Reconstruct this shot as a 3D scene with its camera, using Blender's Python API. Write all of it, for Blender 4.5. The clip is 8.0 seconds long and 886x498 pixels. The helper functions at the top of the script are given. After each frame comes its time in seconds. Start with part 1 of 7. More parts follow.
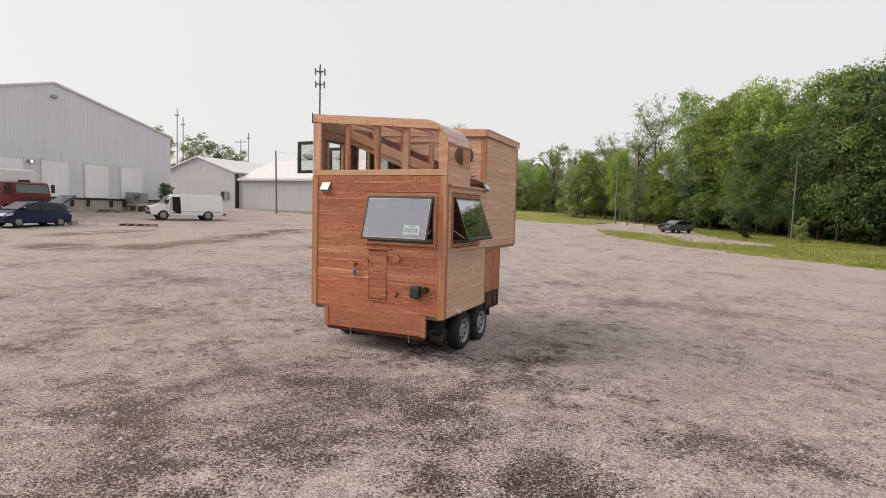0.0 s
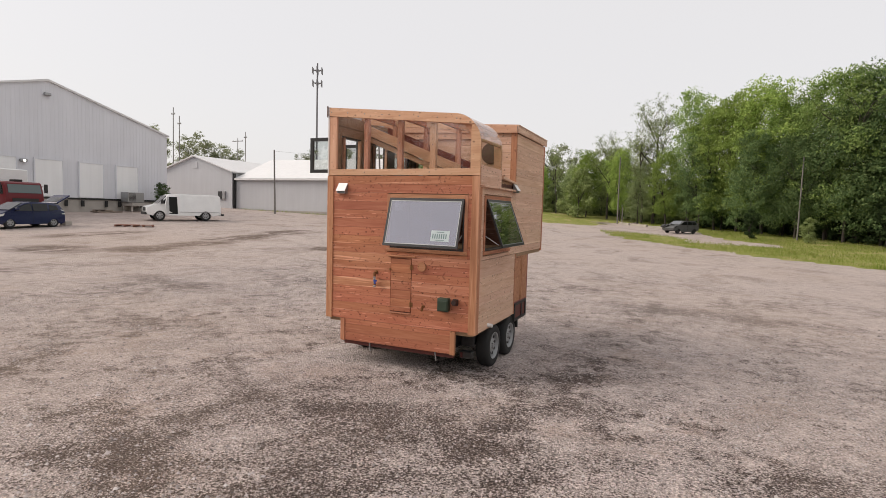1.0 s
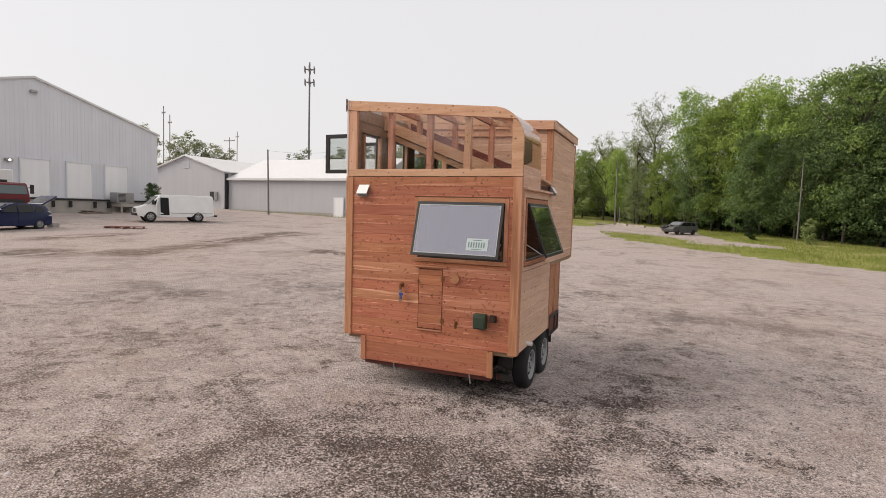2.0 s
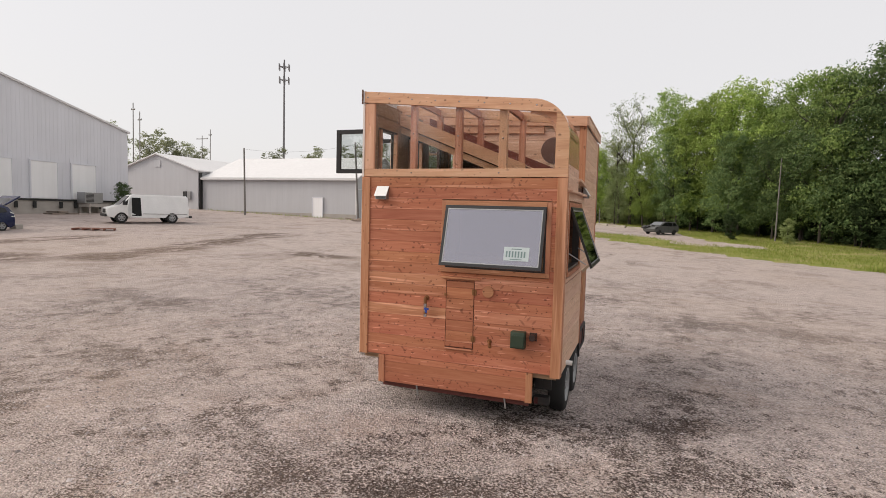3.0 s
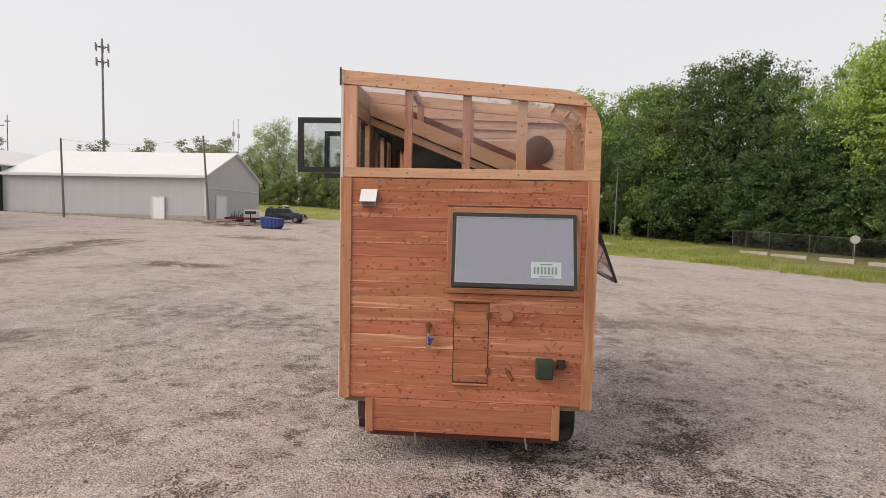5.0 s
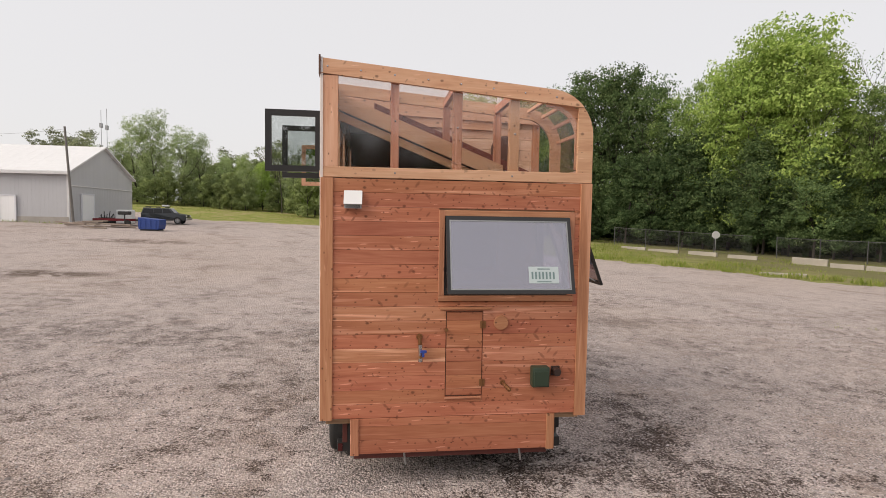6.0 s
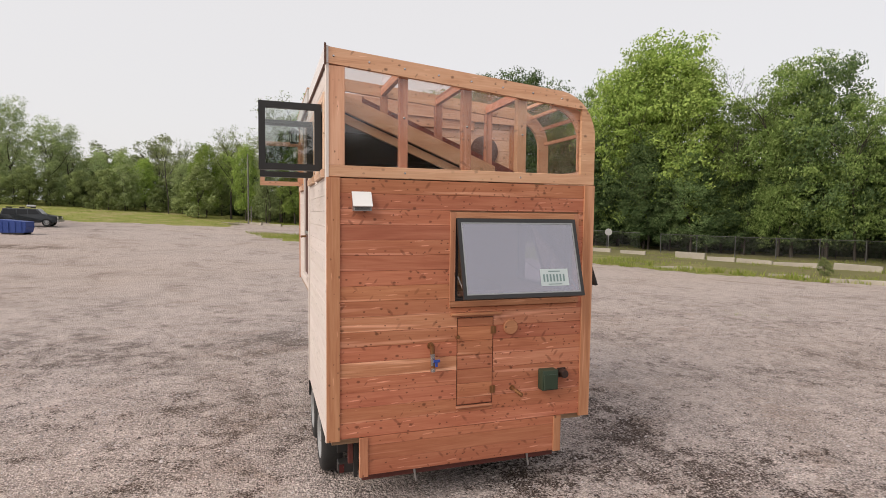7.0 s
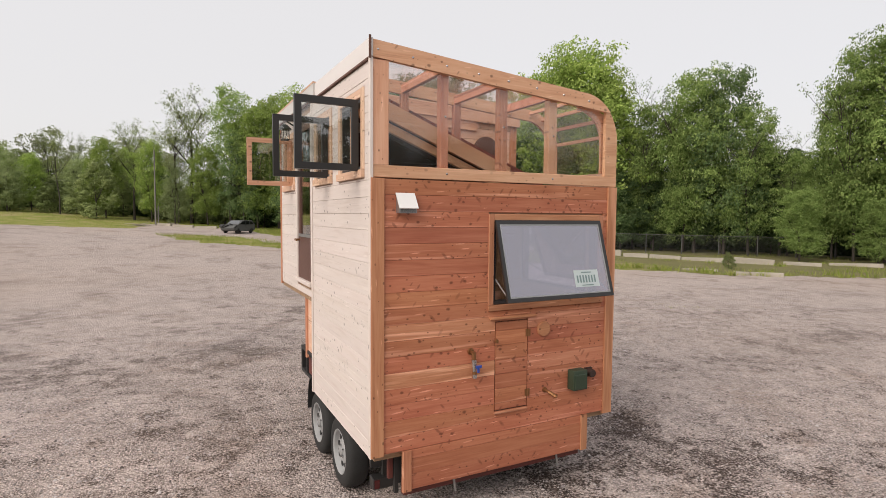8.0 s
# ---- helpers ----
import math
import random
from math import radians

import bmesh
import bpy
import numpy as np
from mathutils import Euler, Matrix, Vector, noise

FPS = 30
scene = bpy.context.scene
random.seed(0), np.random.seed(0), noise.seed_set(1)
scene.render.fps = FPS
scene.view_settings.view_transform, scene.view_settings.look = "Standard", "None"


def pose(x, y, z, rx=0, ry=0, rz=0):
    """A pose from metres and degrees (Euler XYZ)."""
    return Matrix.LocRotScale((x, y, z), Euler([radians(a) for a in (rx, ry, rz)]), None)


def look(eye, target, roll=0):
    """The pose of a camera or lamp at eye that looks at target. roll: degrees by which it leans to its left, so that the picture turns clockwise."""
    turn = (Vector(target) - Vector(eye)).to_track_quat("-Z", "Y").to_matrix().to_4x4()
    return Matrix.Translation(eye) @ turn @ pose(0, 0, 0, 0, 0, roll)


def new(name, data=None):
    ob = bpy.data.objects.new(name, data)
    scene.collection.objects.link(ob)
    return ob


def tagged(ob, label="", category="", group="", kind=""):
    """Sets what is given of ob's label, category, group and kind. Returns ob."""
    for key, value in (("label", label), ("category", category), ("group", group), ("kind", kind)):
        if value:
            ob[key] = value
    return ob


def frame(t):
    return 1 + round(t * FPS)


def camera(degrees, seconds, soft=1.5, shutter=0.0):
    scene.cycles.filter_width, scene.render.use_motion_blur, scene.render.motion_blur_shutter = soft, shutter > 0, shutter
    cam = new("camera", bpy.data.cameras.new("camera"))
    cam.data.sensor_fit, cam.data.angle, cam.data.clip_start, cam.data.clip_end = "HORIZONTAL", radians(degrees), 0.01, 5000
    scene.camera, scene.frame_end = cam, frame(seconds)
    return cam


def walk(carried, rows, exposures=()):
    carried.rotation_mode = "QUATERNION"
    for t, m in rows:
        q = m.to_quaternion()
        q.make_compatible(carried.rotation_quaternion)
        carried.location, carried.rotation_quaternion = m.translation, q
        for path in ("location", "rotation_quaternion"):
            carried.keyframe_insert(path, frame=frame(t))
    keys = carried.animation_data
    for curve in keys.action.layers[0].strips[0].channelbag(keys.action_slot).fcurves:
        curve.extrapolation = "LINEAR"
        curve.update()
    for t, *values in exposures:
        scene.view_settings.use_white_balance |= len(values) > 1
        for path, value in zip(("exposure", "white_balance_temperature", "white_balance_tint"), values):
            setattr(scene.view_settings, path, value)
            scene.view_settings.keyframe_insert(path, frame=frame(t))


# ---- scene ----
cam = camera(78.5, 8.0, soft=0.55)
METRES, EYE, TILT, LEAN, TURN = 8.468, 2.6, 0.0, 0.0, 24.2
ROWS = [
    (0.0, 0.0, 0.0, 0.0, 0.11, -3.99, -1.57),
    (0.5, -0.0293, 0.0512, 0.0026, -0.12, -4.0, -1.58),
    (1.0, -0.0607, 0.1029, 0.0054, -0.26, -4.01, -1.59),
    (1.5, -0.0937, 0.1554, 0.0084, -0.45, -4.0, -1.6),
    (2.0, -0.1295, 0.2073, 0.0115, -1.15, -3.97, -1.59),
    (3.5, -0.2489, 0.3515, 0.019, -6.07, -3.91, -1.51),
    (4.0, -0.2922, 0.3949, 0.0209, -9.49, -3.85, -1.44),
    (4.5, -0.3362, 0.4371, 0.0225, -14.18, -3.75, -1.35),
    (6.0, -0.4697, 0.5674, 0.0268, -31.3, -3.52, -0.98),
    (6.5, -0.5124, 0.6142, 0.0278, -36.93, -3.47, -0.83),
    (7.0, -0.5538, 0.663, 0.0286, -42.19, -3.45, -0.68),
    (7.5, -0.5933, 0.715, 0.0294, -46.9, -3.44, -0.57),
    (8.0, -0.6308, 0.7694, 0.0302, -51.14, -3.43, -0.46),
]
walk(cam, [(t, pose(0, 0, EYE, TILT, LEAN, TURN) @ pose(METRES * x, METRES * y, METRES * z, 90 + pitch, roll, yaw)) for t, x, y, z, yaw, pitch, roll in ROWS])

from collections import Counter

# ---- world and sun ----
world = bpy.data.worlds.new("sky")
scene.world = world
world.use_nodes = True
wn, wl = world.node_tree.nodes, world.node_tree.links
wn.clear()
SUN_EL, SUN_AZ = 36.0, -110.0      # the sun stands low to the west behind thin haze
sky = wn.new("ShaderNodeTexSky")
sky.sky_type, sky.sun_disc = "NISHITA", False
sky.sun_elevation, sky.sun_rotation = radians(SUN_EL), radians(SUN_AZ)
sky.dust_density, sky.air_density, sky.ozone_density = 4.0, 1.0, 1.0
dim = wn.new("ShaderNodeMix")
dim.data_type, dim.blend_type = "RGBA", "MULTIPLY"
dim.inputs[0].default_value, dim.inputs[7].default_value = 1.0, (0.10, 0.10, 0.10, 1)
haze = wn.new("ShaderNodeMix")
haze.data_type = "RGBA"
haze.inputs[0].default_value, haze.inputs[7].default_value = 0.80, (0.970, 0.940, 0.935, 1)
wbg, wout = wn.new("ShaderNodeBackground"), wn.new("ShaderNodeOutputWorld")
wbg.inputs["Strength"].default_value = 1.0
wl.new(sky.outputs[0], dim.inputs[6])
wl.new(dim.outputs[2], haze.inputs[6])
wl.new(haze.outputs[2], wbg.inputs["Color"])
wl.new(wbg.outputs[0], wout.inputs[0])

sun_data = bpy.data.lights.new("sun", "SUN")
sun_data.energy, sun_data.angle, sun_data.color = 2.6, radians(42), (1.0, 0.90, 0.80)
sun = new("sun", sun_data)
sa, se = radians(SUN_AZ), radians(SUN_EL)
sun.matrix_world = look((60 * math.sin(sa) * math.cos(se), 60 * math.cos(sa) * math.cos(se), 60 * math.sin(se)), (0, 0, 0))


# ---- materials ----
class Nodes:
    """A small writer of node materials."""

    def __init__(self, name):
        self.mat = bpy.data.materials.new(name)
        self.mat.use_nodes = True
        self.t = self.mat.node_tree
        self.t.nodes.clear()
        self.out = self.t.nodes.new("ShaderNodeOutputMaterial")

    def add(self, kind, **values):
        n = self.t.nodes.new(kind)
        for key, v in values.items():
            setattr(n, key, v)
        return n

    def put(self, socket, v):
        if hasattr(v, "is_output"):
            self.t.links.new(v, socket)
        elif isinstance(v, (tuple, list)) and len(v) == 3 and socket.type == "RGBA":
            socket.default_value = (*v, 1)
        else:
            socket.default_value = v

    def coords(self, scale=(1, 1, 1), shift=None, kind="Object"):
        tc = self.add("ShaderNodeTexCoord")
        mp = self.add("ShaderNodeMapping")
        self.put(mp.inputs["Vector"], tc.outputs[kind])
        mp.inputs["Scale"].default_value = scale
        if shift is not None:
            self.put(mp.inputs["Location"], shift)
        return mp.outputs[0]

    def noise(self, vec, scale, detail=4, rough=0.55, warp=0.0):
        n = self.add("ShaderNodeTexNoise")
        self.put(n.inputs["Vector"], vec)
        n.inputs["Scale"].default_value, n.inputs["Detail"].default_value = scale, detail
        n.inputs["Roughness"].default_value, n.inputs["Distortion"].default_value = rough, warp
        return n.outputs["Fac"]

    def voronoi(self, vec, scale, feature="F1", out="Distance", rand=1.0, flat=False):
        n = self.add("ShaderNodeTexVoronoi", feature=feature, voronoi_dimensions="2D" if flat else "3D")
        self.put(n.inputs["Vector"], vec)
        n.inputs["Scale"].default_value = scale
        n.inputs["Randomness"].default_value = rand
        return n.outputs[out]

    def ramp(self, fac, *stops):
        n = self.add("ShaderNodeValToRGB")
        self.put(n.inputs[0], fac)
        e = n.color_ramp.elements
        while len(e) < len(stops):
            e.new(0.5)
        for k, (p, c) in zip(e, stops):
            k.position = p
            k.color = (*c, 1) if isinstance(c, tuple) else (c, c, c, 1)
        return n.outputs[0]

    def mix(self, fac, a, b, blend="MIX"):
        n = self.add("ShaderNodeMix", data_type="RGBA", blend_type=blend)
        for i, v in ((0, fac), (6, a), (7, b)):
            self.put(n.inputs[i], v)
        return n.outputs[2]

    def math(self, op, a, b=0.0):
        n = self.add("ShaderNodeMath", operation=op)
        self.put(n.inputs[0], a)
        self.put(n.inputs[1], b)
        return n.outputs[0]

    def random(self):
        return self.add("ShaderNodeObjectInfo").outputs["Random"]

    def island(self):
        return self.add("ShaderNodeNewGeometry").outputs["Random Per Island"]

    def hsv(self, col, h=0.5, s=1.0, v=1.0):
        n = self.add("ShaderNodeHueSaturation")
        for key, x in (("Hue", h), ("Saturation", s), ("Value", v), ("Color", col)):
            self.put(n.inputs[key], x)
        return n.outputs[0]

    def bump(self, height, strength=0.3, dist=0.01):
        n = self.add("ShaderNodeBump")
        self.put(n.inputs["Height"], height)
        n.inputs["Strength"].default_value, n.inputs["Distance"].default_value = strength, dist
        return n.outputs[0]

    def done(self, color, rough=0.6, metal=0.0, normal=None, spec=0.5, coat=0.0):
        b = self.add("ShaderNodeBsdfPrincipled")
        for key, v in (("Base Color", color), ("Roughness", rough), ("Metallic", metal), ("Specular IOR Level", spec), ("Coat Weight", coat)):
            self.put(b.inputs[key], v)
        if normal is not None:
            self.put(b.inputs["Normal"], normal)
        self.t.links.new(b.outputs[0], self.out.inputs[0])
        return self.mat


def wood(name, light, mid, dark, knots=0.13, contrast=1.0, rough=0.6, pale=0.35, spikes=0.3):
    """Sawn softwood; the grain runs along the piece's own x, and each piece differs."""
    m = Nodes(name)
    shift = m.add("ShaderNodeCombineXYZ")
    r = m.random()
    m.put(shift.inputs[0], m.math("MULTIPLY", r, 91.0))
    m.put(shift.inputs[2], m.math("MULTIPLY", r, 37.0))
    fine = m.noise(m.coords((1.3, 26, 26), shift.outputs[0]), 2.4, 5, 0.62, 0.5)
    broad = m.noise(m.coords((0.7, 6, 6), shift.outputs[0]), 1.6, 3, 0.5, 1.0)
    grain = m.ramp(m.math("ADD", m.math("MULTIPLY", fine, 0.45), m.math("MULTIPLY", broad, 0.55)),
                   (0.30, dark), (0.47, mid), (0.66, light))
    plain = m.coords((1, 0, 1), shift.outputs[0])
    ragged = m.math("MULTIPLY", m.math("SUBTRACT", m.noise(m.coords((60, 60, 60), shift.outputs[0]), 1.0, 2, 0.6), 0.5), 0.11)
    groups = m.ramp(m.noise(m.coords((1.7, 0, 6), shift.outputs[0]), 1.0, 2, 0.5), (0.34, 0.0), (0.44, 1.0))
    other = m.math("FRACT", m.math("MULTIPLY", r, 13.7))
    knotty = m.math("MULTIPLY", groups, m.ramp(other, (0.08, 0.0), (0.25, 1.0)))

    def marks(turn, long, wide, size, share):
        """Marks of many sizes with ragged rims, turned by some degrees out of the grain; long, wide: the spacing in metres, size: their reach in that."""
        vec = plain
        if turn:
            rot = m.add("ShaderNodeVectorRotate", rotation_type="Y_AXIS")
            m.put(rot.inputs["Vector"], plain)
            rot.inputs["Angle"].default_value = radians(turn)
            vec = rot.outputs[0]
        xyz, sc = m.add("ShaderNodeSeparateXYZ"), m.add("ShaderNodeCombineXYZ")
        m.put(xyz.inputs[0], vec)
        m.put(sc.inputs[0], m.math("DIVIDE", xyz.outputs[0], long))
        m.put(sc.inputs[1], m.math("DIVIDE", xyz.outputs[2], wide))
        sep = m.add("ShaderNodeSeparateColor")
        m.put(sep.inputs[0], m.voronoi(sc.outputs[0], 1.0, out="Color", flat=True))
        some = m.math("GREATER_THAN", sep.outputs[0], 1.0 - share)
        radius = m.math("MULTIPLY", m.math("ADD", m.math("MULTIPLY", sep.outputs[1], 0.9), 0.5), size)
        near = m.math("SUBTRACT", 1.0, m.math("DIVIDE", m.math("ADD", m.voronoi(sc.outputs[0], 1.0, flat=True), ragged), radius))
        return m.math("MULTIPLY", m.ramp(near, (0.0, 0.0), (0.35, 0.7), (0.8, 1.0)), some)
    k = knots / 0.18
    streak = m.ramp(m.noise(m.coords((0.55, 9, 17), shift.outputs[0]), 1.0, 3, 0.5, 0.4), (0.60, 0.0), (0.70, 1.0))
    sap = tuple(min(1.0, c * 1.35 + 0.10) for c in light)
    col = m.mix(m.math("MULTIPLY", streak, pale), grain, sap)
    # sapwood along the lower edge of some pieces
    up = m.add("ShaderNodeSeparateXYZ")
    m.put(up.inputs[0], m.coords((1, 1, 1)))
    edge = m.ramp(m.math("ADD", up.outputs[2], m.math("MULTIPLY", m.noise(m.coords((2.2, 0, 9), shift.outputs[0]), 1.0, 3, 0.5), 0.05)), (0.028, 1.0), (0.040, 0.0))
    few = m.math("GREATER_THAN", m.math("FRACT", m.math("MULTIPLY", r, 5.3)), 0.60)
    col = m.mix(m.math("MULTIPLY", m.math("MULTIPLY", edge, few), pale), col, sap)
    dark_line = m.ramp(m.noise(m.coords((0.9, 30, 60), shift.outputs[0]), 1.0, 3, 0.6, 0.3), (0.62, 0.0), (0.72, 1.0))
    col = m.mix(m.math("MULTIPLY", dark_line, 0.22), col, tuple(c * 0.55 for c in dark))
    # torn pale slivers beside the knots, spike knots across the grain, round knots
    sliver = m.math("MULTIPLY", marks(4, 0.46, 0.050, 0.11, 0.50 * k), knotty)
    col = m.mix(m.math("MULTIPLY", sliver, 0.75 * min(1.0, pale * 2)), col, sap)
    spike = m.math("MAXIMUM", marks(52, 0.24, 0.085, 0.145, 0.36 * k * spikes), marks(-48, 0.26, 0.090, 0.145, 0.36 * k * spikes))
    col = m.mix(m.math("MULTIPLY", m.math("MULTIPLY", spike, knotty), 0.62), col, tuple(c * 0.50 for c in dark))
    knot = m.math("MAXIMUM", marks(0, 0.13, 0.095, 0.13, 0.50 * k), marks(0, 0.075, 0.055, 0.13, 0.26 * k))
    col = m.mix(m.math("MULTIPLY", m.math("MULTIPLY", knot, knotty), 0.80), col, tuple(c * 0.34 for c in dark))
    value = m.math("ADD", m.math("MULTIPLY", r, 0.34 * contrast), 1.0 - 0.17 * contrast)
    hue = m.math("ADD", m.math("MULTIPLY", m.math("FRACT", m.math("MULTIPLY", r, 7.31)), 0.012), 0.492)
    col = m.hsv(col, hue, 1.0, value)
    return m.done(col, rough, 0.0, m.bump(fine, 0.18, 0.004), 0.35)


def paint(name, color, rough=0.45, metal=0.0, dirt=0.18, scale=3.0, coat=0.0, spec=0.5):
    """A painted, moulded or metal surface with stains at two scales."""
    m = Nodes(name)
    v = m.coords((1, 1, 1))
    big, small = m.noise(v, scale, 4), m.noise(v, scale * 14, 3)
    f = m.ramp(m.math("ADD", m.math("MULTIPLY", big, 0.7), m.math("MULTIPLY", small, 0.3)), (0.35, 1.0), (0.68, 0.0))
    col = m.mix(m.math("MULTIPLY", f, dirt), color, tuple(c * 0.45 + 0.02 for c in color))
    return m.done(col, m.math("ADD", m.math("MULTIPLY", small, 0.16), rough - 0.08), metal, m.bump(small, 0.05, 0.003), spec, coat)


def clear(name, tint=(0.95, 0.95, 0.95), gloss=0.7, floor_gloss=0.0, rough=0.01, sheen=(1, 1, 1)):
    """A thin clear sheet: see-through, with reflections that grow at grazing angles."""
    m = Nodes(name)
    tr, gl, mx = m.add("ShaderNodeBsdfTransparent"), m.add("ShaderNodeBsdfGlossy"), m.add("ShaderNodeMixShader")
    m.put(tr.inputs["Color"], tint)
    gl.inputs["Roughness"].default_value = rough
    m.put(gl.inputs["Color"], sheen)
    fr = m.add("ShaderNodeLayerWeight")
    fr.inputs["Blend"].default_value = 0.5
    m.put(mx.inputs[0], m.math("ADD", m.math("MULTIPLY", m.math("POWER", fr.outputs["Facing"], 4.0), gloss), floor_gloss))
    m.t.links.new(tr.outputs[0], mx.inputs[1])
    m.t.links.new(gl.outputs[0], mx.inputs[2])
    m.t.links.new(mx.outputs[0], m.out.inputs[0])
    return m.mat


def leaves(name, a, b, c):
    """Leaves: every leaf its own green, lit through from behind."""
    m = Nodes(name)
    r = m.island()
    n = m.noise(m.coords((1, 1, 1)), 0.45, 2)
    col = m.ramp(m.math("ADD", m.math("MULTIPLY", r, 0.55), m.math("MULTIPLY", n, 0.45)), (0.2, a), (0.5, b), (0.8, c))
    col = m.hsv(col, 0.5, 1.0, m.math("ADD", m.math("MULTIPLY", m.random(), 0.5), 0.72))
    d, t, mx = m.add("ShaderNodeBsdfDiffuse"), m.add("ShaderNodeBsdfTranslucent"), m.add("ShaderNodeMixShader")
    mx.inputs[0].default_value = 0.38
    m.put(d.inputs["Color"], col)
    m.put(t.inputs["Color"], col)
    m.t.links.new(d.outputs[0], mx.inputs[1])
    m.t.links.new(t.outputs[0], mx.inputs[2])
    m.t.links.new(mx.outputs[0], m.out.inputs[0])
    return m.mat


def gravel_material():
    """Crushed pale limestone, worn through to brown earth in ragged patches and wheel tracks."""
    m = Nodes("gravel")
    v = m.coords((1, 1, 1))
    def shade(scale, *stops):
        sep = m.add("ShaderNodeSeparateColor")
        m.put(sep.inputs[0], m.voronoi(v, scale, out="Color"))
        return m.ramp(sep.outputs[0], *stops)
    stone = shade(48.0, (0.0, (0.27, 0.230, 0.218)), (0.2, (0.41, 0.354, 0.336)), (0.6, (0.54, 0.470, 0.448)), (1.0, (0.80, 0.72, 0.69)))
    coarse = shade(19.0, (0.0, (0.22, 0.184, 0.175)), (0.4, (0.48, 0.418, 0.405)), (1.0, (0.72, 0.645, 0.63)))
    stone = m.mix(0.30, stone, coarse)
    dirt = shade(48.0, (0.0, (0.026, 0.018, 0.015)), (0.5, (0.072, 0.050, 0.040)), (0.8, (0.15, 0.115, 0.100)), (1.0, (0.44, 0.38, 0.36)))
    gaps = m.ramp(m.voronoi(v, 48.0), (0.30, 1.0), (0.72, 0.22))
    fill = m.ramp(m.noise(v, 2.3, 5, 0.65), (0.42, 0.75), (0.60, 0.20))
    patch = m.noise(v, 0.42, 9, 0.66, 0.6)
    track = m.noise(m.coords((0.55, 0.20, 1)), 0.8, 7, 0.66, 1.2)
    speck = m.noise(v, 3.2, 5, 0.7)
    grit = m.noise(v, 36.0, 3, 0.75)
    mask = m.math("ADD", m.math("ADD", m.math("MULTIPLY", patch, 0.42), m.math("MULTIPLY", track, 0.18)), m.math("MULTIPLY", speck, 0.46))
    # places churned up by wheels, or lightened where the amount is below nought: centre, half length east and north
    # the long band at (-2.3, 9.6) paints the trailer's shade east of it
    for cx, cy, ex, ey, amount in ((-3.5, 5.8, 2.2, 0.9, 0.075), (-3.7, 4.6, 0.9, 0.6, 0.06), (-1.3, 4.5, 1.1, 0.9, 0.095), (-4.6, 3.6, 1.5, 0.8, 0.07), (-5.6, 6.2, 1.7, 0.8, 0.06), (-6.6, 4.7, 1.0, 0.6, 0.05), (-2.3, 9.6, 0.8, 2.6, 0.075),
                                   (-1.2, 7.4, 0.5, 1.6, 0.05), (-0.6, 16.4, 3.2, 0.9, 0.085), (-8.3, 8.6, 1.3, 0.6, 0.03), (-10.3, 8.0, 1.2, 0.5, 0.05), (0.4, 6.6, 0.8, 0.5, 0.06), (1.6, 6.8, 0.7, 0.6, 0.05),
                                   (-7.1, 10.6, 0.8, 1.4, 0.03), (-9.5, 8.5, 2.6, 1.0, -0.03), (-9.5, 11.0, 1.5, 1.5, -0.03), (-6.1, 15.0, 1.2, 1.0, 0.05), (-9.5, 13.8, 1.6, 0.9, 0.05), (-14.0, 12.0, 3.0, 0.8, 0.07), (-12.5, 27.0, 3.5, 1.2, 0.07), (2.1, 10.6, 1.8, 0.6, 0.05),
                                   (6.3, 11.1, 1.6, 0.6, 0.05), (-0.6, 9.8, 1.2, 2.0, -0.055), (-8.6, 11.6, 1.0, 0.9, -0.045), (2.7, 12.4, 2.0, 0.9, -0.03), (-1.9, 6.6, 0.8, 0.7, -0.05)):
        spot = m.add("ShaderNodeVectorMath", operation="LENGTH")
        m.put(spot.inputs[0], m.coords((1 / ex, 1 / ey, 0), (-cx / ex, -cy / ey, 0)))
        mask = m.math("ADD" if amount > 0 else "SUBTRACT", mask, m.ramp(m.math("ADD", m.math("MULTIPLY", spot.outputs["Value"], 0.5), m.math("MULTIPLY", m.math("SUBTRACT", speck, 0.5), 1.5)), (0.1, abs(amount)), (0.75, 0.0)))
    wear = m.ramp(m.math("ADD", m.math("MULTIPLY", mask, 0.80), m.math("MULTIPLY", grit, 0.42)), (0.670, 0.0), (0.686, 1.0))
    rust = m.ramp(m.noise(v, 0.9, 6, 0.65, 0.5), (0.54, 0.0), (0.64, 1.0))
    col = m.mix(m.math("MULTIPLY", rust, 0.30), stone, (0.25, 0.160, 0.105))
    dust = m.ramp(m.noise(m.coords((0.6, 0.25, 1)), 0.35, 5, 0.6), (0.46, 0.0), (0.66, 1.0))
    col = m.mix(m.math("MULTIPLY", dust, 0.30), col, (0.54, 0.478, 0.46))
    col = m.mix(m.math("MULTIPLY", wear, 0.62), col, dirt)
    col = m.mix(fill, col, gaps, "MULTIPLY")
    # between the loose stones of the churned places the gaps are darkened
    wide_gaps = m.ramp(m.voronoi(v, 44.0), (0.22, 1.0), (0.50, (0.165, 0.125, 0.105)))
    col = m.mix(m.math("MULTIPLY", wear, 0.85), col, wide_gaps, "MULTIPLY")
    # pale colour by distance: packed apron, and far gravel's brightness at grazing angles
    off = m.add("ShaderNodeVectorMath", operation="SUBTRACT")
    m.put(off.inputs[0], v)
    off.inputs[1].default_value = (-4.0, 5.0, 0.0)
    far = m.add("ShaderNodeVectorMath", operation="LENGTH")
    m.put(far.inputs[0], off.outputs[0])
    edge = m.math("DIVIDE", m.math("SUBTRACT", m.math("ADD", far.outputs["Value"], m.math("MULTIPLY", m.noise(v, 0.12, 4), 14.0)), 12.0), 20.0)
    far_blend = m.ramp(edge, (0.0, 0.0), (1.0, 0.66))
